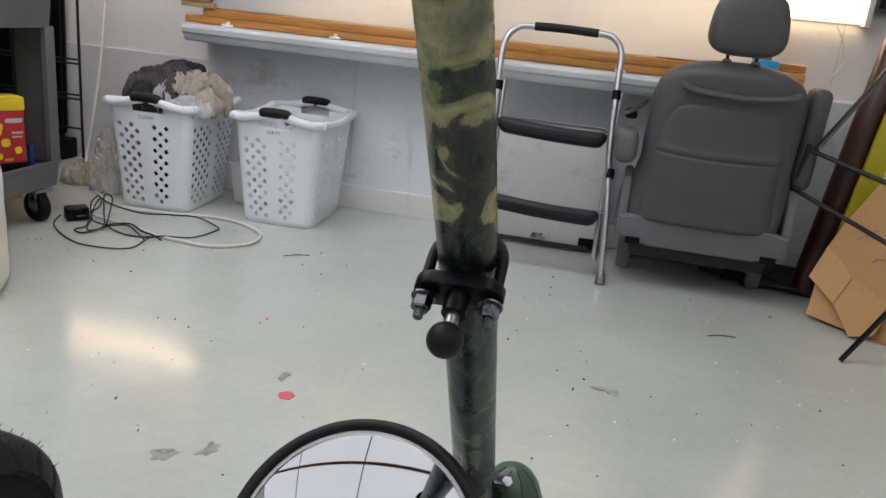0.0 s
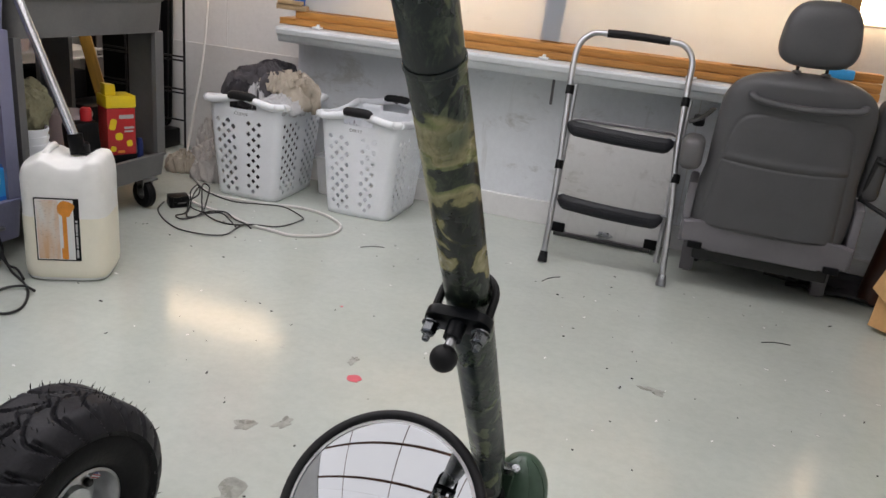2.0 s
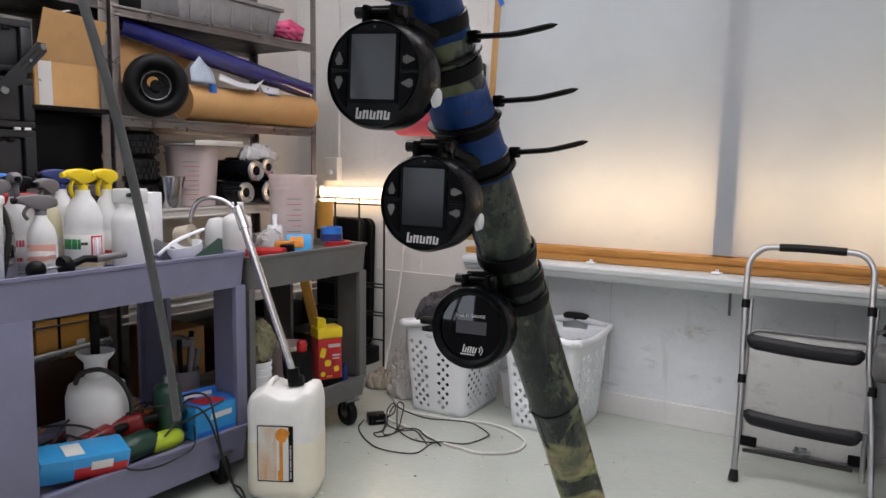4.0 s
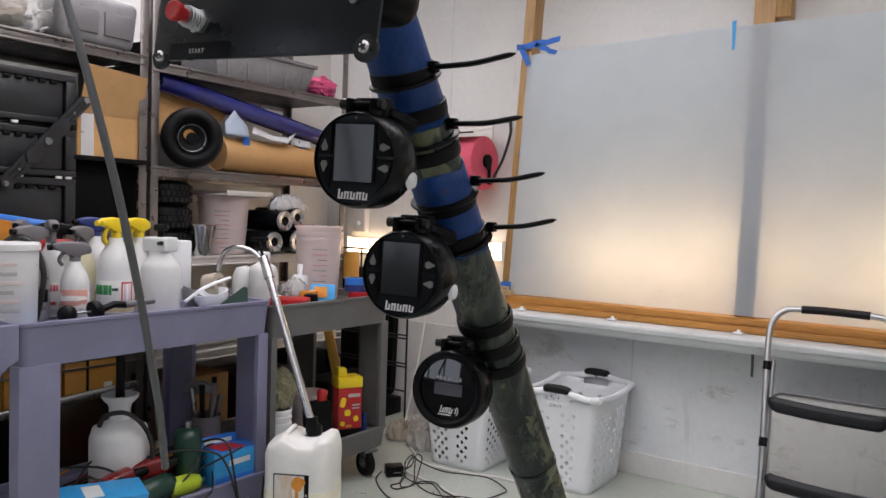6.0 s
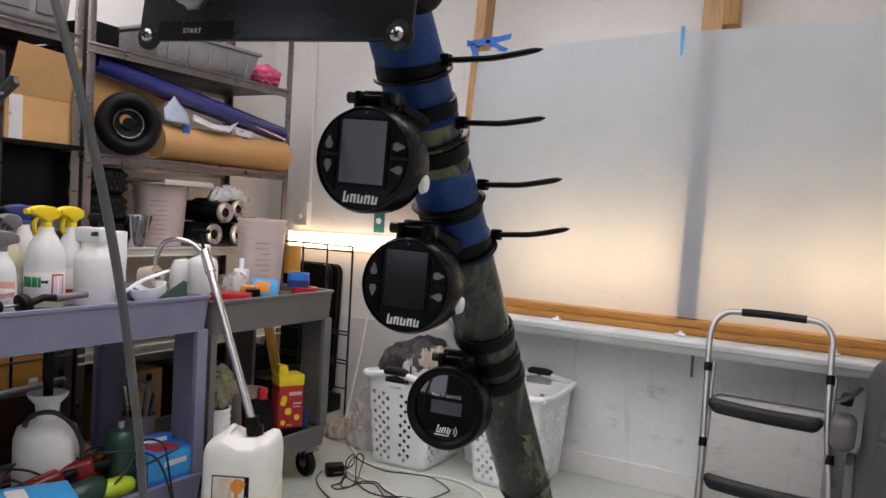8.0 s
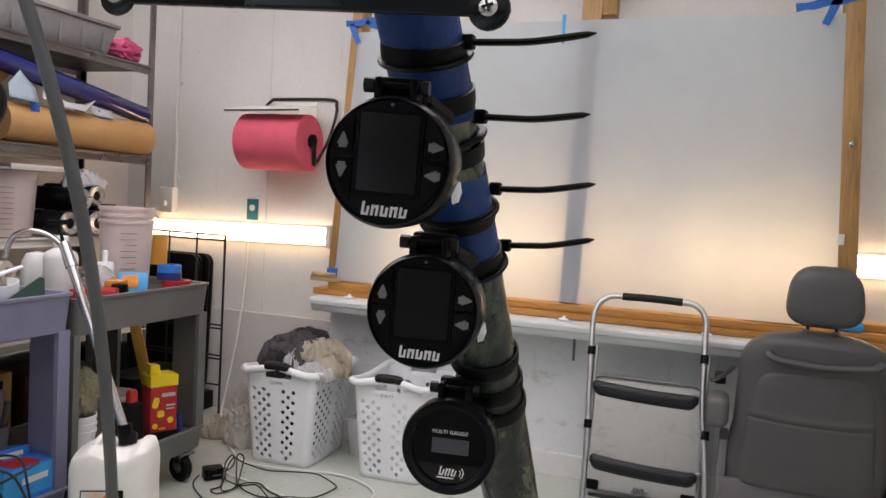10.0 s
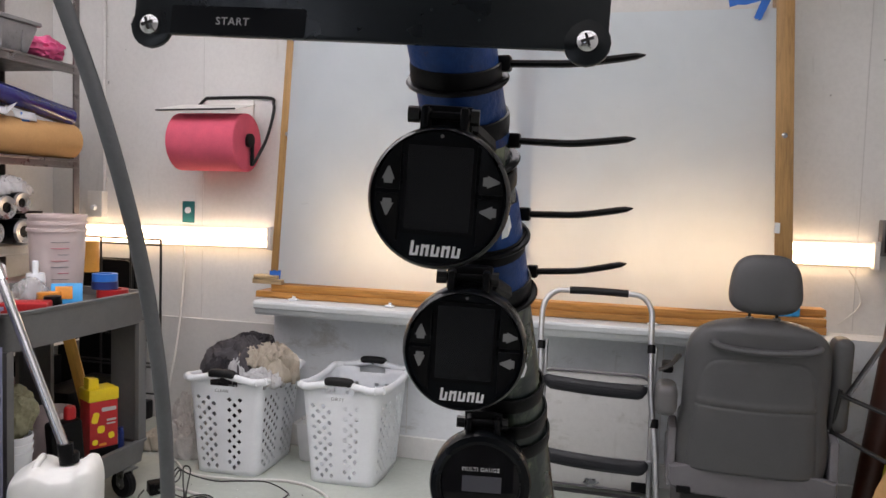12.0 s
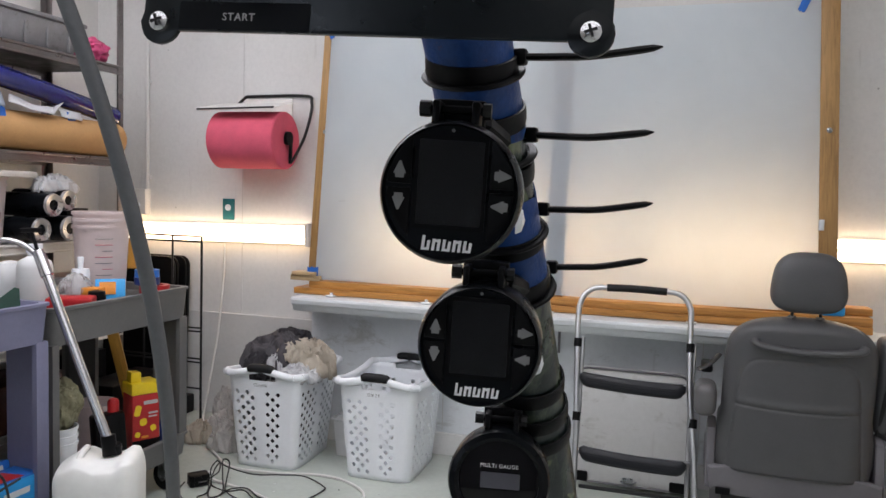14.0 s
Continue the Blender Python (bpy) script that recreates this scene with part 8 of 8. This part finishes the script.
for k in range(7):
    rn = random.Random(k)
    a = k * 0.9
    b = B()
    cyl(b, (0.02 * math.cos(a), 0.02 * math.sin(a), 0.01), (0.06 * math.cos(a), 0.06 * math.sin(a), 0.22 + 0.08 * rn.random()), 0.008, 0.011, 10)
    part("tool_handle", b, M[("grey_plastic", "zinc", "black", "raw_wood")[k % 4]], t)
b = B()
prism(b, [(-0.09, 0.0), (-0.02, 0.0), (0.05, 0.01), (0.06, 0.04), (0.0, 0.055), (-0.07, 0.045)], 0.035, pose(0, 0, 0, 90, 0, 20), 0.006)
solo("spray_gun", b, M["grey_plastic"], "grey spray gun head hanging over the pot", "spray gun", pose(-2.21, 2.10, L1 + 0.30))
for z, mat, lab in ((0.0, "black", "stack of dark discs in the lower tray"), (0.05, "red", "red-edged disc on the stack"), (0.068, "raw_wood", "brown disc on the stack")):
    b = B()
    lathe(b, [(0, z), (0.085, z), (0.09, z + 0.008), (0.085, z + 0.016 if z else 0.049), (0, z + 0.016 if z else 0.049)], 28)
    solo("disc", b, M[mat], lab, "disc", pose(-2.36, 1.90, L1 + 0.001), "discs in the cart")


# ---- steel shelving along the side wall ----
def shelving(y0, y1, levels, label, x0=-3.22, x1=-2.72, top=2.35):
    t = thing("shelving_unit", label, "shelving", pose(0, 0, 0), "shelving units")
    for x in (x0, x1):
        for y in (y0, y1):
            b = B()
            s, u = (1 if x == x0 else -1), (1 if y == y0 else -1)
            box(b, (x + s * 0.002, y + u * 0.020, top / 2), (0.004, 0.04, top), 0.001)
            box(b, (x + s * 0.022, y + u * 0.002, top / 2), (0.036, 0.004, top), 0.001)
            part("post", b, M["rack"], t)
    for z, mat in levels:
        b = B()
        box(b, ((x0 + x1) / 2, (y0 + y1) / 2, z - 0.012), (x1 - x0 - 0.012, y1 - y0 - 0.012, 0.02), 0.002)
        sh = part("shelf", b, M["black" if mat == "rack" else mat], t)
        for x in (x0 + 0.004, x1 - 0.003):
            b = B()
            out = 1 if x > -3 else -1
            box(b, (x - out * 0.003, (y0 + y1) / 2, z - 0.024), (0.004, y1 - y0 - 0.01, 0.044), 0.001)
            box(b, (x + out * 0.002, (y0 + y1) / 2, z - 0.006), (0.010, y1 - y0 - 0.01, 0.013), 0.003)
            box(b, (x + out * 0.002, (y0 + y1) / 2, z - 0.042), (0.010, y1 - y0 - 0.01, 0.009), 0.002)
            part("beam", b, M["rack" if mat == "rack" else mat], sh)
    return t


shelving(2.185, 3.50, ((0.12, "white_board"), (0.55, "white_board"), (1.02, "white_board"), (1.44, "rack"), (1.915, "rack")), "dark steel shelving unit crowded with boxes and rolls")
shelving(0.86, 2.165, ((0.12, "rack"), (0.60, "rack"), (1.14, "rack"), (1.93, "rack")), "dark steel shelving unit with a tool box and a bag")

# top shelf: grey bins, pink bag
t = thing("storage_bin", "long dark grey plastic storage bin with a ribbed lid", "bin", pose(-2.92, 2.90, 1.917))
b = B()
taper(b, (0, 0, 0), (0.30, 0.62), (0.36, 0.70), 0.14, 0.012)
part("bin", b, M["grey_bin"], t)
for k in range(5):
    b = B()
    box(b, (0.168, -0.26 + 0.13 * k, 0.07), (0.012, 0.012, 0.12), 0.003)
    part("rib", b, M["grey_bin"], t)
b = B()
box(b, (0, 0, 0.15), (0.38, 0.72, 0.02), 0.006)
part("lid", b, M["grey_bin"], t)
b = B()
lump(b, (0, 0, 0), (0.08, 0.10, 0.06), 83, 0.35, 5)
solo("pink_bag", b, M["pinkbag"], "crumpled pink plastic bag on the top shelf", "bag", pose(-2.86, 3.40, 1.98), smooth=60)
t = thing("storage_bin", "grey plastic bin with pale drawers on the upper shelf", "bin", pose(-2.93, 1.95, 1.932))
b = B()
taper(b, (0, 0, 0), (0.36, 0.34), (0.38, 0.38), 0.22, 0.04, None, 4)
part("bin", b, M["grey_bin"], t)
for k in range(2):
    b = B()
    box(b, (0.188, -0.08 + 0.16 * k, 0.10), (0.012, 0.13, 0.10), 0.004)
    part("drawer", b, M["grey_plastic"], t)
b = B()
lump(b, (0, 0, 0), (0.16, 0.24, 0.15), 87, 0.3, 5)
solo("plastic_bag", b, M["bag"], "clear plastic bag full of scraps on the upper shelf", "bag", pose(-2.86, 1.52, 2.07), smooth=60)
b = B()
lump(b, (0, 0, 0), (0.12, 0.16, 0.09), 89, 0.3, 5)
solo("rag", b, M["cloth_cream"], "brown paper scraps inside a clear bag", "scraps", pose(-2.90, 1.50, 2.02), smooth=60)
b = B()
box(b, (0, 0, 0.05), (0.3, 0.16, 0.10), 0.01)
solo("box", b, M["black"], "dark flat box on the upper shelf", "box", pose(-2.9, 2.28, 1.917, 0, 0, 5))

# middle shelf: cardboard boxes, wheel, rolls
t = thing("cardboard_box", "open cardboard box with raised flaps and clear tape", "cardboard box", pose(-2.93, 1.98, 1.46, 0, 0, 4))
b = B()
for c, s in (((0, -0.16, 0.09), (0.40, 0.005, 0.18)), ((0, 0.16, 0.09), (0.40, 0.005, 0.18)), ((-0.2, 0, 0.09), (0.005, 0.32, 0.18)), ((0.2, 0, 0.09), (0.005, 0.32, 0.18)), ((0, 0, 0.003), (0.40, 0.32, 0.005))):
    box(b, c, s)
part("carton", b, M["card"], t, smooth=0)
b = B()
prism(b, [(-0.16, 0), (0.16, 0), (0.155, 0.19), (-0.135, 0.205)], 0.004, pose(0.2, 0, 0.18, 90, 0, 90) @ pose(0, 0, 0, 10, 0, 0))
part("flap", b, M["card_dark"], t)
b = B()
prism(b, [(-0.2, 0), (0.2, 0), (0.19, 0.12), (-0.19, 0.12)], 0.004, pose(0, 0.16, 0.18, 60, 0, 180))
part("flap", b, M["card"], t)
b = B()
prism(b, [(-0.03, 0), (0.03, 0), (0.028, 0.176), (-0.031, 0.174)], 0.0008, pose(0, 0, 0, 90, 0, 90))
part("tape", b, M["cloudy"], t, "strip of clear packing tape", m=pose(0.2035, -0.115, 0.003))
b = B()
box(b, (-2.93, 1.98, 1.45), (0.5, 0.36, 0.02), 0.002)
solo("board", b, M["black"], "thin dark board under the cardboard box", "board")
b = B()
box(b, (0, 0, 0.15), (0.30, 0.34, 0.29), 0.004)
solo("crate", b, M["black"], "black crate under the shelf board", "crate", pose(-2.93, 1.99, 1.141))
t = thing("spare_wheel", "small black pneumatic wheel with a dark hub on the shelf", "wheel", pose(-2.665, 2.365, 1.582, 0, 0, -30))
b = B()
pr = [(p.x, p.y) for p in smooth_path([(0.078, -0.034, 0), (0.095, -0.056, 0), (0.122, -0.052, 0), (0.138, -0.025, 0), (0.141, 0, 0), (0.138, 0.025, 0), (0.122, 0.052, 0), (0.095, 0.056, 0), (0.078, 0.034, 0)], 3)]
lathe(b, pr, 48, pose(0, 0, 0, 0, 90, 0))
part("tyre", b, M["rubber"], t, smooth=60)
b = B()
lathe(b, [(0.080, 0.034), (0.075, 0.040), (0.070, 0.034), (0.066, 0.0), (0.060, -0.016), (0.030, -0.020), (0.026, -0.004), (0, -0.004)], 40, pose(0, 0, 0, 0, 90, 0))
rim = part("rim", b, M["black_satin"], t)
b = B()
sweep(b, [(-0.006, 0.064 * math.cos(a), 0.064 * math.sin(a)) for a in [2 * math.pi * k / 40 for k in range(40)]], 0.004, 8, True)
part("rim_edge", b, M["zinc"], rim)
b = B()
cyl(b, (-0.014, -0.012, 0.014), (-0.006, -0.012, 0.014), 0.026, seg=18)
part("hub_plate", b, M["gold"], rim)
b = B()
lathe(b, [(0.080, 0.004), (0.085, 0), (0.088, 0.01), (0.088, 0.86), (0.083, 0.865), (0.080, 0.861), (0.080, 0.004)], 32)
t = thing("cardboard_tube", "long fat cardboard tube lying on the shelf", "cardboard tube", pose(-2.78, 2.60, 1.531, -90, 0, -2))
part("tube", b, M["card"], t)
for z in (0.006, 0.852):
    b = B()
    lathe(b, [(0, 0), (0.079, 0), (0.079, 0.006), (0, 0.006)], 32)
    part("end_cap", b, M["card_dark"], t, m=pose(0, 0, z))
for y, zz in ((2.70, 0.0), (3.1, 0.01)):
    b = B()
    prism(b, [(0.0, 0), (0.05, 0.01), (0.055, 0.085), (0.01, 0.095)], 0.001, pose(0, 0, 0, 90, 0, 90))
    solo("tape", b, M["tape_blue"], "scrap of blue tape on the cardboard tube", "tape", pose(-2.691, y, 1.54 + zz, 0, -18, 0), "tape on the cardboard tube")
b = B()
lathe(b, [(0, 0), (0.045, 0), (0.047, 0.01), (0.047, 1.20), (0.043, 1.205), (0, 1.205)], 20)
solo("film_roll", b, M["tarp"], "long roll of glossy dark blue film", "roll", pose(-2.795, 2.27, 1.842, -99, 0, -2.5))
def folded_paper(pts, faces, mat, label, m):
    """A creased sheet: corners and the facets between its folds."""
    b = B()
    vs = [b.verts.new(p) for p in pts]
    for f in faces:
        b.faces.new([vs[k] for k in f])
    bmesh.ops.subdivide_edges(b, edges=list(b.edges), cuts=2, use_grid_fill=True)
    for v in b.verts:
        v.co += Vector((noise.noise(v.co * 30), noise.noise(v.co * 30 + Vector((9, 0, 0))), noise.noise(v.co * 30 + Vector((0, 9, 0))))) * 0.004
    ob = solo("paper", b, M[mat], label, "paper", m, "papers on the shelf", smooth=25)
    ob.modifiers.new("thick", "SOLIDIFY").thickness = 0.0012
    return ob


folded_paper([(0, -0.07, 0.0), (0.03, 0.06, -0.01), (-0.01, 0.07, 0.055), (-0.02, -0.06, 0.06), (-0.035, 0.01, 0.125)], [(0, 1, 2, 3), (3, 2, 4)], "strip", "pale blue-grey folded paper stuck on the shelf", pose(-2.70, 2.66, 1.628))
folded_paper([(0.02, -0.10, 0.03), (0.05, 0.0, 0.0), (0.0, 0.06, 0.03), (-0.03, -0.05, 0.07), (0.05, 0.12, -0.005), (0.0, 0.17, 0.035), (0.03, 0.20, 0.06)], [(0, 1, 2, 3), (1, 4, 5, 2), (4, 6, 5)], "cloth_white", "torn white paper lying on the cardboard tube", pose(-2.72, 2.86, 1.618, 0, 0, 0))
folded_paper([(0, -0.05, 0.0), (0.03, 0.05, -0.01), (0.0, 0.07, 0.03), (-0.03, -0.04, 0.04)], [(0, 1, 2, 3)], "cloth_white", "small torn scrap of white paper on the tube", pose(-2.71, 3.12, 1.612))
b = B()
prism(b, [(-0.26, -0.02), (0.10, 0.0), (0.27, 0.16), (-0.26, 0.25)], 0.005, pose(0, 0, 0, 84, 0, 90))
solo("cardboard_sheet", b, M["card"], "bent cardboard sheet leaning on the shelf", "cardboard sheet", pose(-2.82, 2.46, 1.605))

# black tool box tower on the second unit
t = thing("tool_box", "tall black plastic tool box with a folding metal arm", "tool box", pose(-2.80, 1.56, 1.141))
b = B()
box(b, (0, 0, 0.32), (0.20, 0.50, 0.64), 0.012, None, 2)
part("body", b, M["black"], t)
for z0, z1 in ((0.01, 0.215), (0.225, 0.415), (0.435, 0.635)):
    zc, h = (z0 + z1) / 2, z1 - z0
    b = B()
    # frame of four bars round a sunken field
    for c, e in (((0, 0, h / 2 - 0.014), (0.022, 0.50, 0.028)), ((0, 0, -h / 2 + 0.012), (0.022, 0.50, 0.024)), ((0, -0.228, 0), (0.020, 0.044, h - 0.052)), ((0, 0.228, 0), (0.020, 0.044, h - 0.052))):
        box(b, c, e, 0.004)
    fr = part("module_frame", b, M["tool_black"], t, m=pose(0.108, 0.0, zc))
    b = B()
    prism(b, round_rect(0.39, h - 0.060, 0.010), 0.007, pose(0, 0, 0, 90, 0, 90), 0.002)
    part("field", b, M["tool_black"], fr, m=pose(-0.008, 0.0, -0.002))
    for k in range(8):
        b = B()
        box(b, (0.004, -0.160 + 0.045 * k, h / 2 - 0.037), (0.012, 0.026, 0.013), 0.002)
        part("notch", b, M["black"], fr)
for y, z in ((-0.15, 0.220), (0.02, 0.220), (0.175, 0.220), (0.215, 0.220), (-0.15, 0.425), (0.0, 0.425), (0.19, 0.425)):
    b = B()
    box(b, (0.122, y, z), (0.008, 0.026, 0.011), 0.002)
    part("latch", b, M["white_label"], t, "pale latch tab")
b = B()
a0, a1 = Vector((0.136, -0.045, 0.185)), Vector((0.136, 0.275, 0.540))
d = (a1 - a0).normalized()
side = Vector((0, -d.z, d.y))
for s0, s1, w, up in ((0.0, 0.16, 0.024, 0.0), (0.14, 0.34, 0.028, 0.0105), (0.32, 0.478, 0.024, 0.0)):
    p, q = a0 + d * s0 + Vector((up, 0, 0)), a0 + d * s1 + Vector((up, 0, 0))
    ring = [p - side * w, q - side * w, q + d * w * 0.8, q + side * w, p + side * w, p - d * w * 0.8]
    lo, hi = [b.verts.new(v) for v in ring], [b.verts.new(v + Vector((0.010, 0, 0))) for v in ring]
    b.faces.new(lo[::-1]), b.faces.new(hi)
    for k in range(6):
        b.faces.new((lo[k], lo[(k + 1) % 6], hi[(k + 1) % 6], hi[k]))
bmesh.ops.recalc_face_normals(b, faces=b.faces)
arm = part("folding_arm", b, M["tool_black"], t)
for u, r, up in ((0.0, 0.011, 0.0), (0.075, 0.006, 0.0), (0.235, 0.015, 0.0105), (0.40, 0.006, 0.0), (0.478, 0.012, 0.0)):
    b = B()
    p = a0 + d * u + Vector((up, 0, 0))
    cyl(b, p + Vector((0.008, 0, 0)), p + Vector((0.017, 0, 0)), r, seg=14)
    part("rivet", b, M["zinc"], arm)
for u0, u1 in ((0.03, 0.10), (0.36, 0.45)):
    b = B()
    for k in (-1, 1):
        p, q = a0 + d * u0 + side * 0.010 * k, a0 + d * u1 + side * 0.010 * k
        cyl(b, p + Vector((0.0105, 0, 0)), q + Vector((0.0105, 0, 0)), 0.0022, seg=6)
    part("slot_edge", b, M["black"], arm)

# lower shelf: pails, tyres, cups, film rolls
for k, z in enumerate((1.021, 1.141, 1.261)):
    t = thing("tyre", "small black tyre with a blocky tread, stacked on the shelf", "tyre", pose(-2.86, 2.36, z, 0, 0, 7 * k), "stacked tyres")
    b = B()
    lathe(b, [(0.06, 0), (0.10, 0.0), (0.119, 0.016), (0.123, 0.04), (0.123, 0.08), (0.119, 0.104), (0.10, 0.12), (0.06, 0.12), (0.06, 0)], 36)
    part("carcass", b, M["rubber"], t, smooth=50)
    b = B()
    for i in range(30):
        a = 12.0 * i
        for zz, dt in ((0.030, 0.0), (0.060, 6.0), (0.090, 0.0)):
            box(b, (0.1245, 0, zz), (0.008, 0.018, 0.022), 0.0, pose(0, 0, 0, 0, 0, a + dt))
    part("tread", b, M["tyre_tread"], t, "worn rubber tread blocks")
pail(-2.84, 2.70, 1.021, 0.128, 0.27, "pail_pink", "cloudy measuring pail with print on the shelf", 2)
b = B()
box(b, (0, 0, 0.006), (0.26, 0.34, 0.010), 0.002)
box(b, (0.127, 0, 0.016), (0.006, 0.34, 0.022), 0.002)
box(b, (-0.127, 0, 0.016), (0.006, 0.34, 0.022), 0.002)
solo("tray", b, M["white_board"], "flat pale tray lying on top of the pails", "tray", pose(-2.82, 2.74, 1.3205, 0, 0, 6))
b = B()
lathe(b, [(0, 0), (0.035, 0), (0.045, 0.02), (0.055, 0.06), (0.075, 0.15), (0.070, 0.15), (0.05, 0.06), (0, 0.03)], 24)
solo("metal_cup", b, M["chrome"], "tapered shiny metal cup on the shelf", "cup", pose(-2.755, 2.495, 1.021))
for x, y, z, L, r in ((-2.78, 2.86, 1.09, 0.30, 0.055), (-2.80, 2.93, 1.20, 0.34, 0.055), (-2.78, 3.03, 1.09, 0.30, 0.06), (-2.82, 3.06, 1.22, 0.3, 0.05)):
    t = thing("film_roll", "black-wrapped film roll with a white core end on the shelf", "roll", pose(x, y, z), "film rolls on the shelf")
    b = B()
    cyl(b, (-L / 2, 0, 0), (L / 2, 0, 0), r, seg=20)
    part("wrap", b, M["black_satin"], t)
    b = B()
    lathe(b, [(r * 0.45, 0), (r * 0.98, 0.0), (r * 0.9, 0.012), (r * 0.45, 0.006)], 20, pose(L / 2, 0, 0, 0, 90, 0))
    part("end_cap", b, M["silver"], t)
draped((-2.76, 3.08, 1.275), (0.07, 0.15, 0.045), 95, "cloth_white", "sheet of white packing paper thrown on the rolls", 15, 0.4, "papers on the shelf")
b = B()
box(b, (0, 0, 0.15), (0.10, 0.14, 0.015), 0.002)
box(b, (0, 0, 0.0725), (0.08, 0.12, 0.145), 0.004)
solo("box", b, M["black"], "dark box under the packing paper", "box", pose(-2.79, 3.2, 1.021))

# lower shelves: boards, pipes, dark tubs, yellow bags
rn = random.Random(21)
for k in range(6):
    b = B()
    cyl(b, (0, 0, 0), (0, 0.62, 0.0), 0.02 + 0.006 * (k % 3), seg=14)
    solo("pipe", b, M[("white_board", "zinc", "raw_wood", "white_board", "brown", "zinc")[k]], "pale pipe lying on the shelf", "pipe", pose(-2.78 - 0.06 * k, 2.26, 0.585 + 0.001 * k), "pipes on the shelf")
for x, y, w, l, h, mat, lab in ((-2.90, 2.50, 0.30, 0.36, 0.30, "card_dark", "brown carton on a lower shelf"), (-2.90, 2.95, 0.30, 0.40, 0.26, "brown", "dark brown box on a lower shelf"), (-2.90, 3.30, 0.28, 0.24, 0.32, "black", "black crate on a lower shelf")):
    b = B()
    box(b, (0, 0, h / 2), (w, l, h), 0.006)
    solo("carton", b, M[mat], lab, "carton", pose(x, y, 0.121), "boxes on the lower shelves")
for k in range(3):
    b = B()
    lump(b, (0, 0, 0), (0.13, 0.17, 0.12), 100 + k, 0.12, 3)
    solo("sack", b, M["gold" if k < 2 else "yellow_dull"], "amber-yellow sack on a lower shelf", "sack", pose(-2.88, 1.10 + 0.36 * k, 0.73), "sacks on the shelf", smooth=60)
for k in range(3):
    b = B()
    box(b, (0, 0, 0.145), (0.34, 0.36, 0.29), 0.012)
    solo("crate", b, M["brown" if k != 1 else "black"], "dark brown box on the bottom shelf", "crate", pose(-2.93, 1.10 + 0.42 * k, 0.121), "crates on the bottom shelf")
b = B()
cyl(b, (-2.68, 0.95, 0.40), (-2.68, 2.10, 0.46), 0.018, seg=14)
solo("pipe", b, M["zinc"], "metal pipe lying along the shelves", "pipe")
pail(-2.85, 3.02, 0.551, 0.115, 0.26, "pail_pink", "cloudy pinkish pail standing on the lower shelf", 1, False, "pails on the lower shelf")
pail(-2.85, 3.28, 0.551, 0.115, 0.26, "pail_pink", "cloudy pinkish pail standing on the lower shelf", 2, False, "pails on the lower shelf")
pail(-2.90, 2.52, 0.63, 0.085, 0.20, "green_dk", "dark green pail standing on the lower shelf", 1, False, "pails on the lower shelf")

# ---- black wire rack and things by the wall ----
t = thing("wire_rack", "tall black wire rack standing by the wall", "wire rack", pose(-2.37, 3.69, 0.0))
for x in (0.0, -0.185, -0.37, -0.555):
    b = B()
    cyl(b, (x, 0, 0.0), (x, 0, 1.035), 0.0065 if x == 0.0 else 0.0055, seg=10)
    part("upright", b, M["black_metal"], t)
for z in (1.035, 1.005, 0.535, 0.515, 0.365, 0.345, 0.20):
    b = B()
    cyl(b, (-0.555, 0, z), (0.0, 0, z), 0.005, seg=8)
    part("rung", b, M["black_metal"], t)
for k in range(4):
    b = B()
    prism(b, round_rect(0.47 - 0.03 * (k % 2), 0.80, 0.05), 0.018, pose(0, 0, 0.40, 90, 0, 0), 0.004)
    solo("panel", b, M["black"], "black rounded panel stacked upright behind the rack", "panel", pose(-2.85 + 0.012 * k, 3.775 + 0.034 * k, 0.105, -2, 0, 0), "black panels by the wall")
b = B()
box(b, (0, 0, 0.052), (0.50, 0.18, 0.104), 0.008)
solo("crate", b, M["black"], "low black crate under the stacked panels", "crate", pose(-2.81, 3.815, 0.0))
b = B()
box(b, (0, 0, 0.16), (0.20, 0.42, 0.32), 0.01)
solo("crate", b, M["black"], "black crate on the floor behind the cart", "crate", pose(-2.60, 3.37, 0.0))
b = B()
box(b, (0, 0, 0.46), (0.05, 0.018, 0.92), 0.003)
solo("stick", b, M["yellow_wood"], "yellow wooden stick leaning behind the cart", "stick", pose(-2.26, 3.10, 0.0, -4, -14, 30))
b = B()
lathe(b, [(0, 0), (0.048, 0), (0.048, 0.16), (0, 0.16)], 20)
solo("lamp_cup", b, M["gold"], "amber cup hanging below the wall light", "cup", pose(-2.70, 3.55, 0.86))
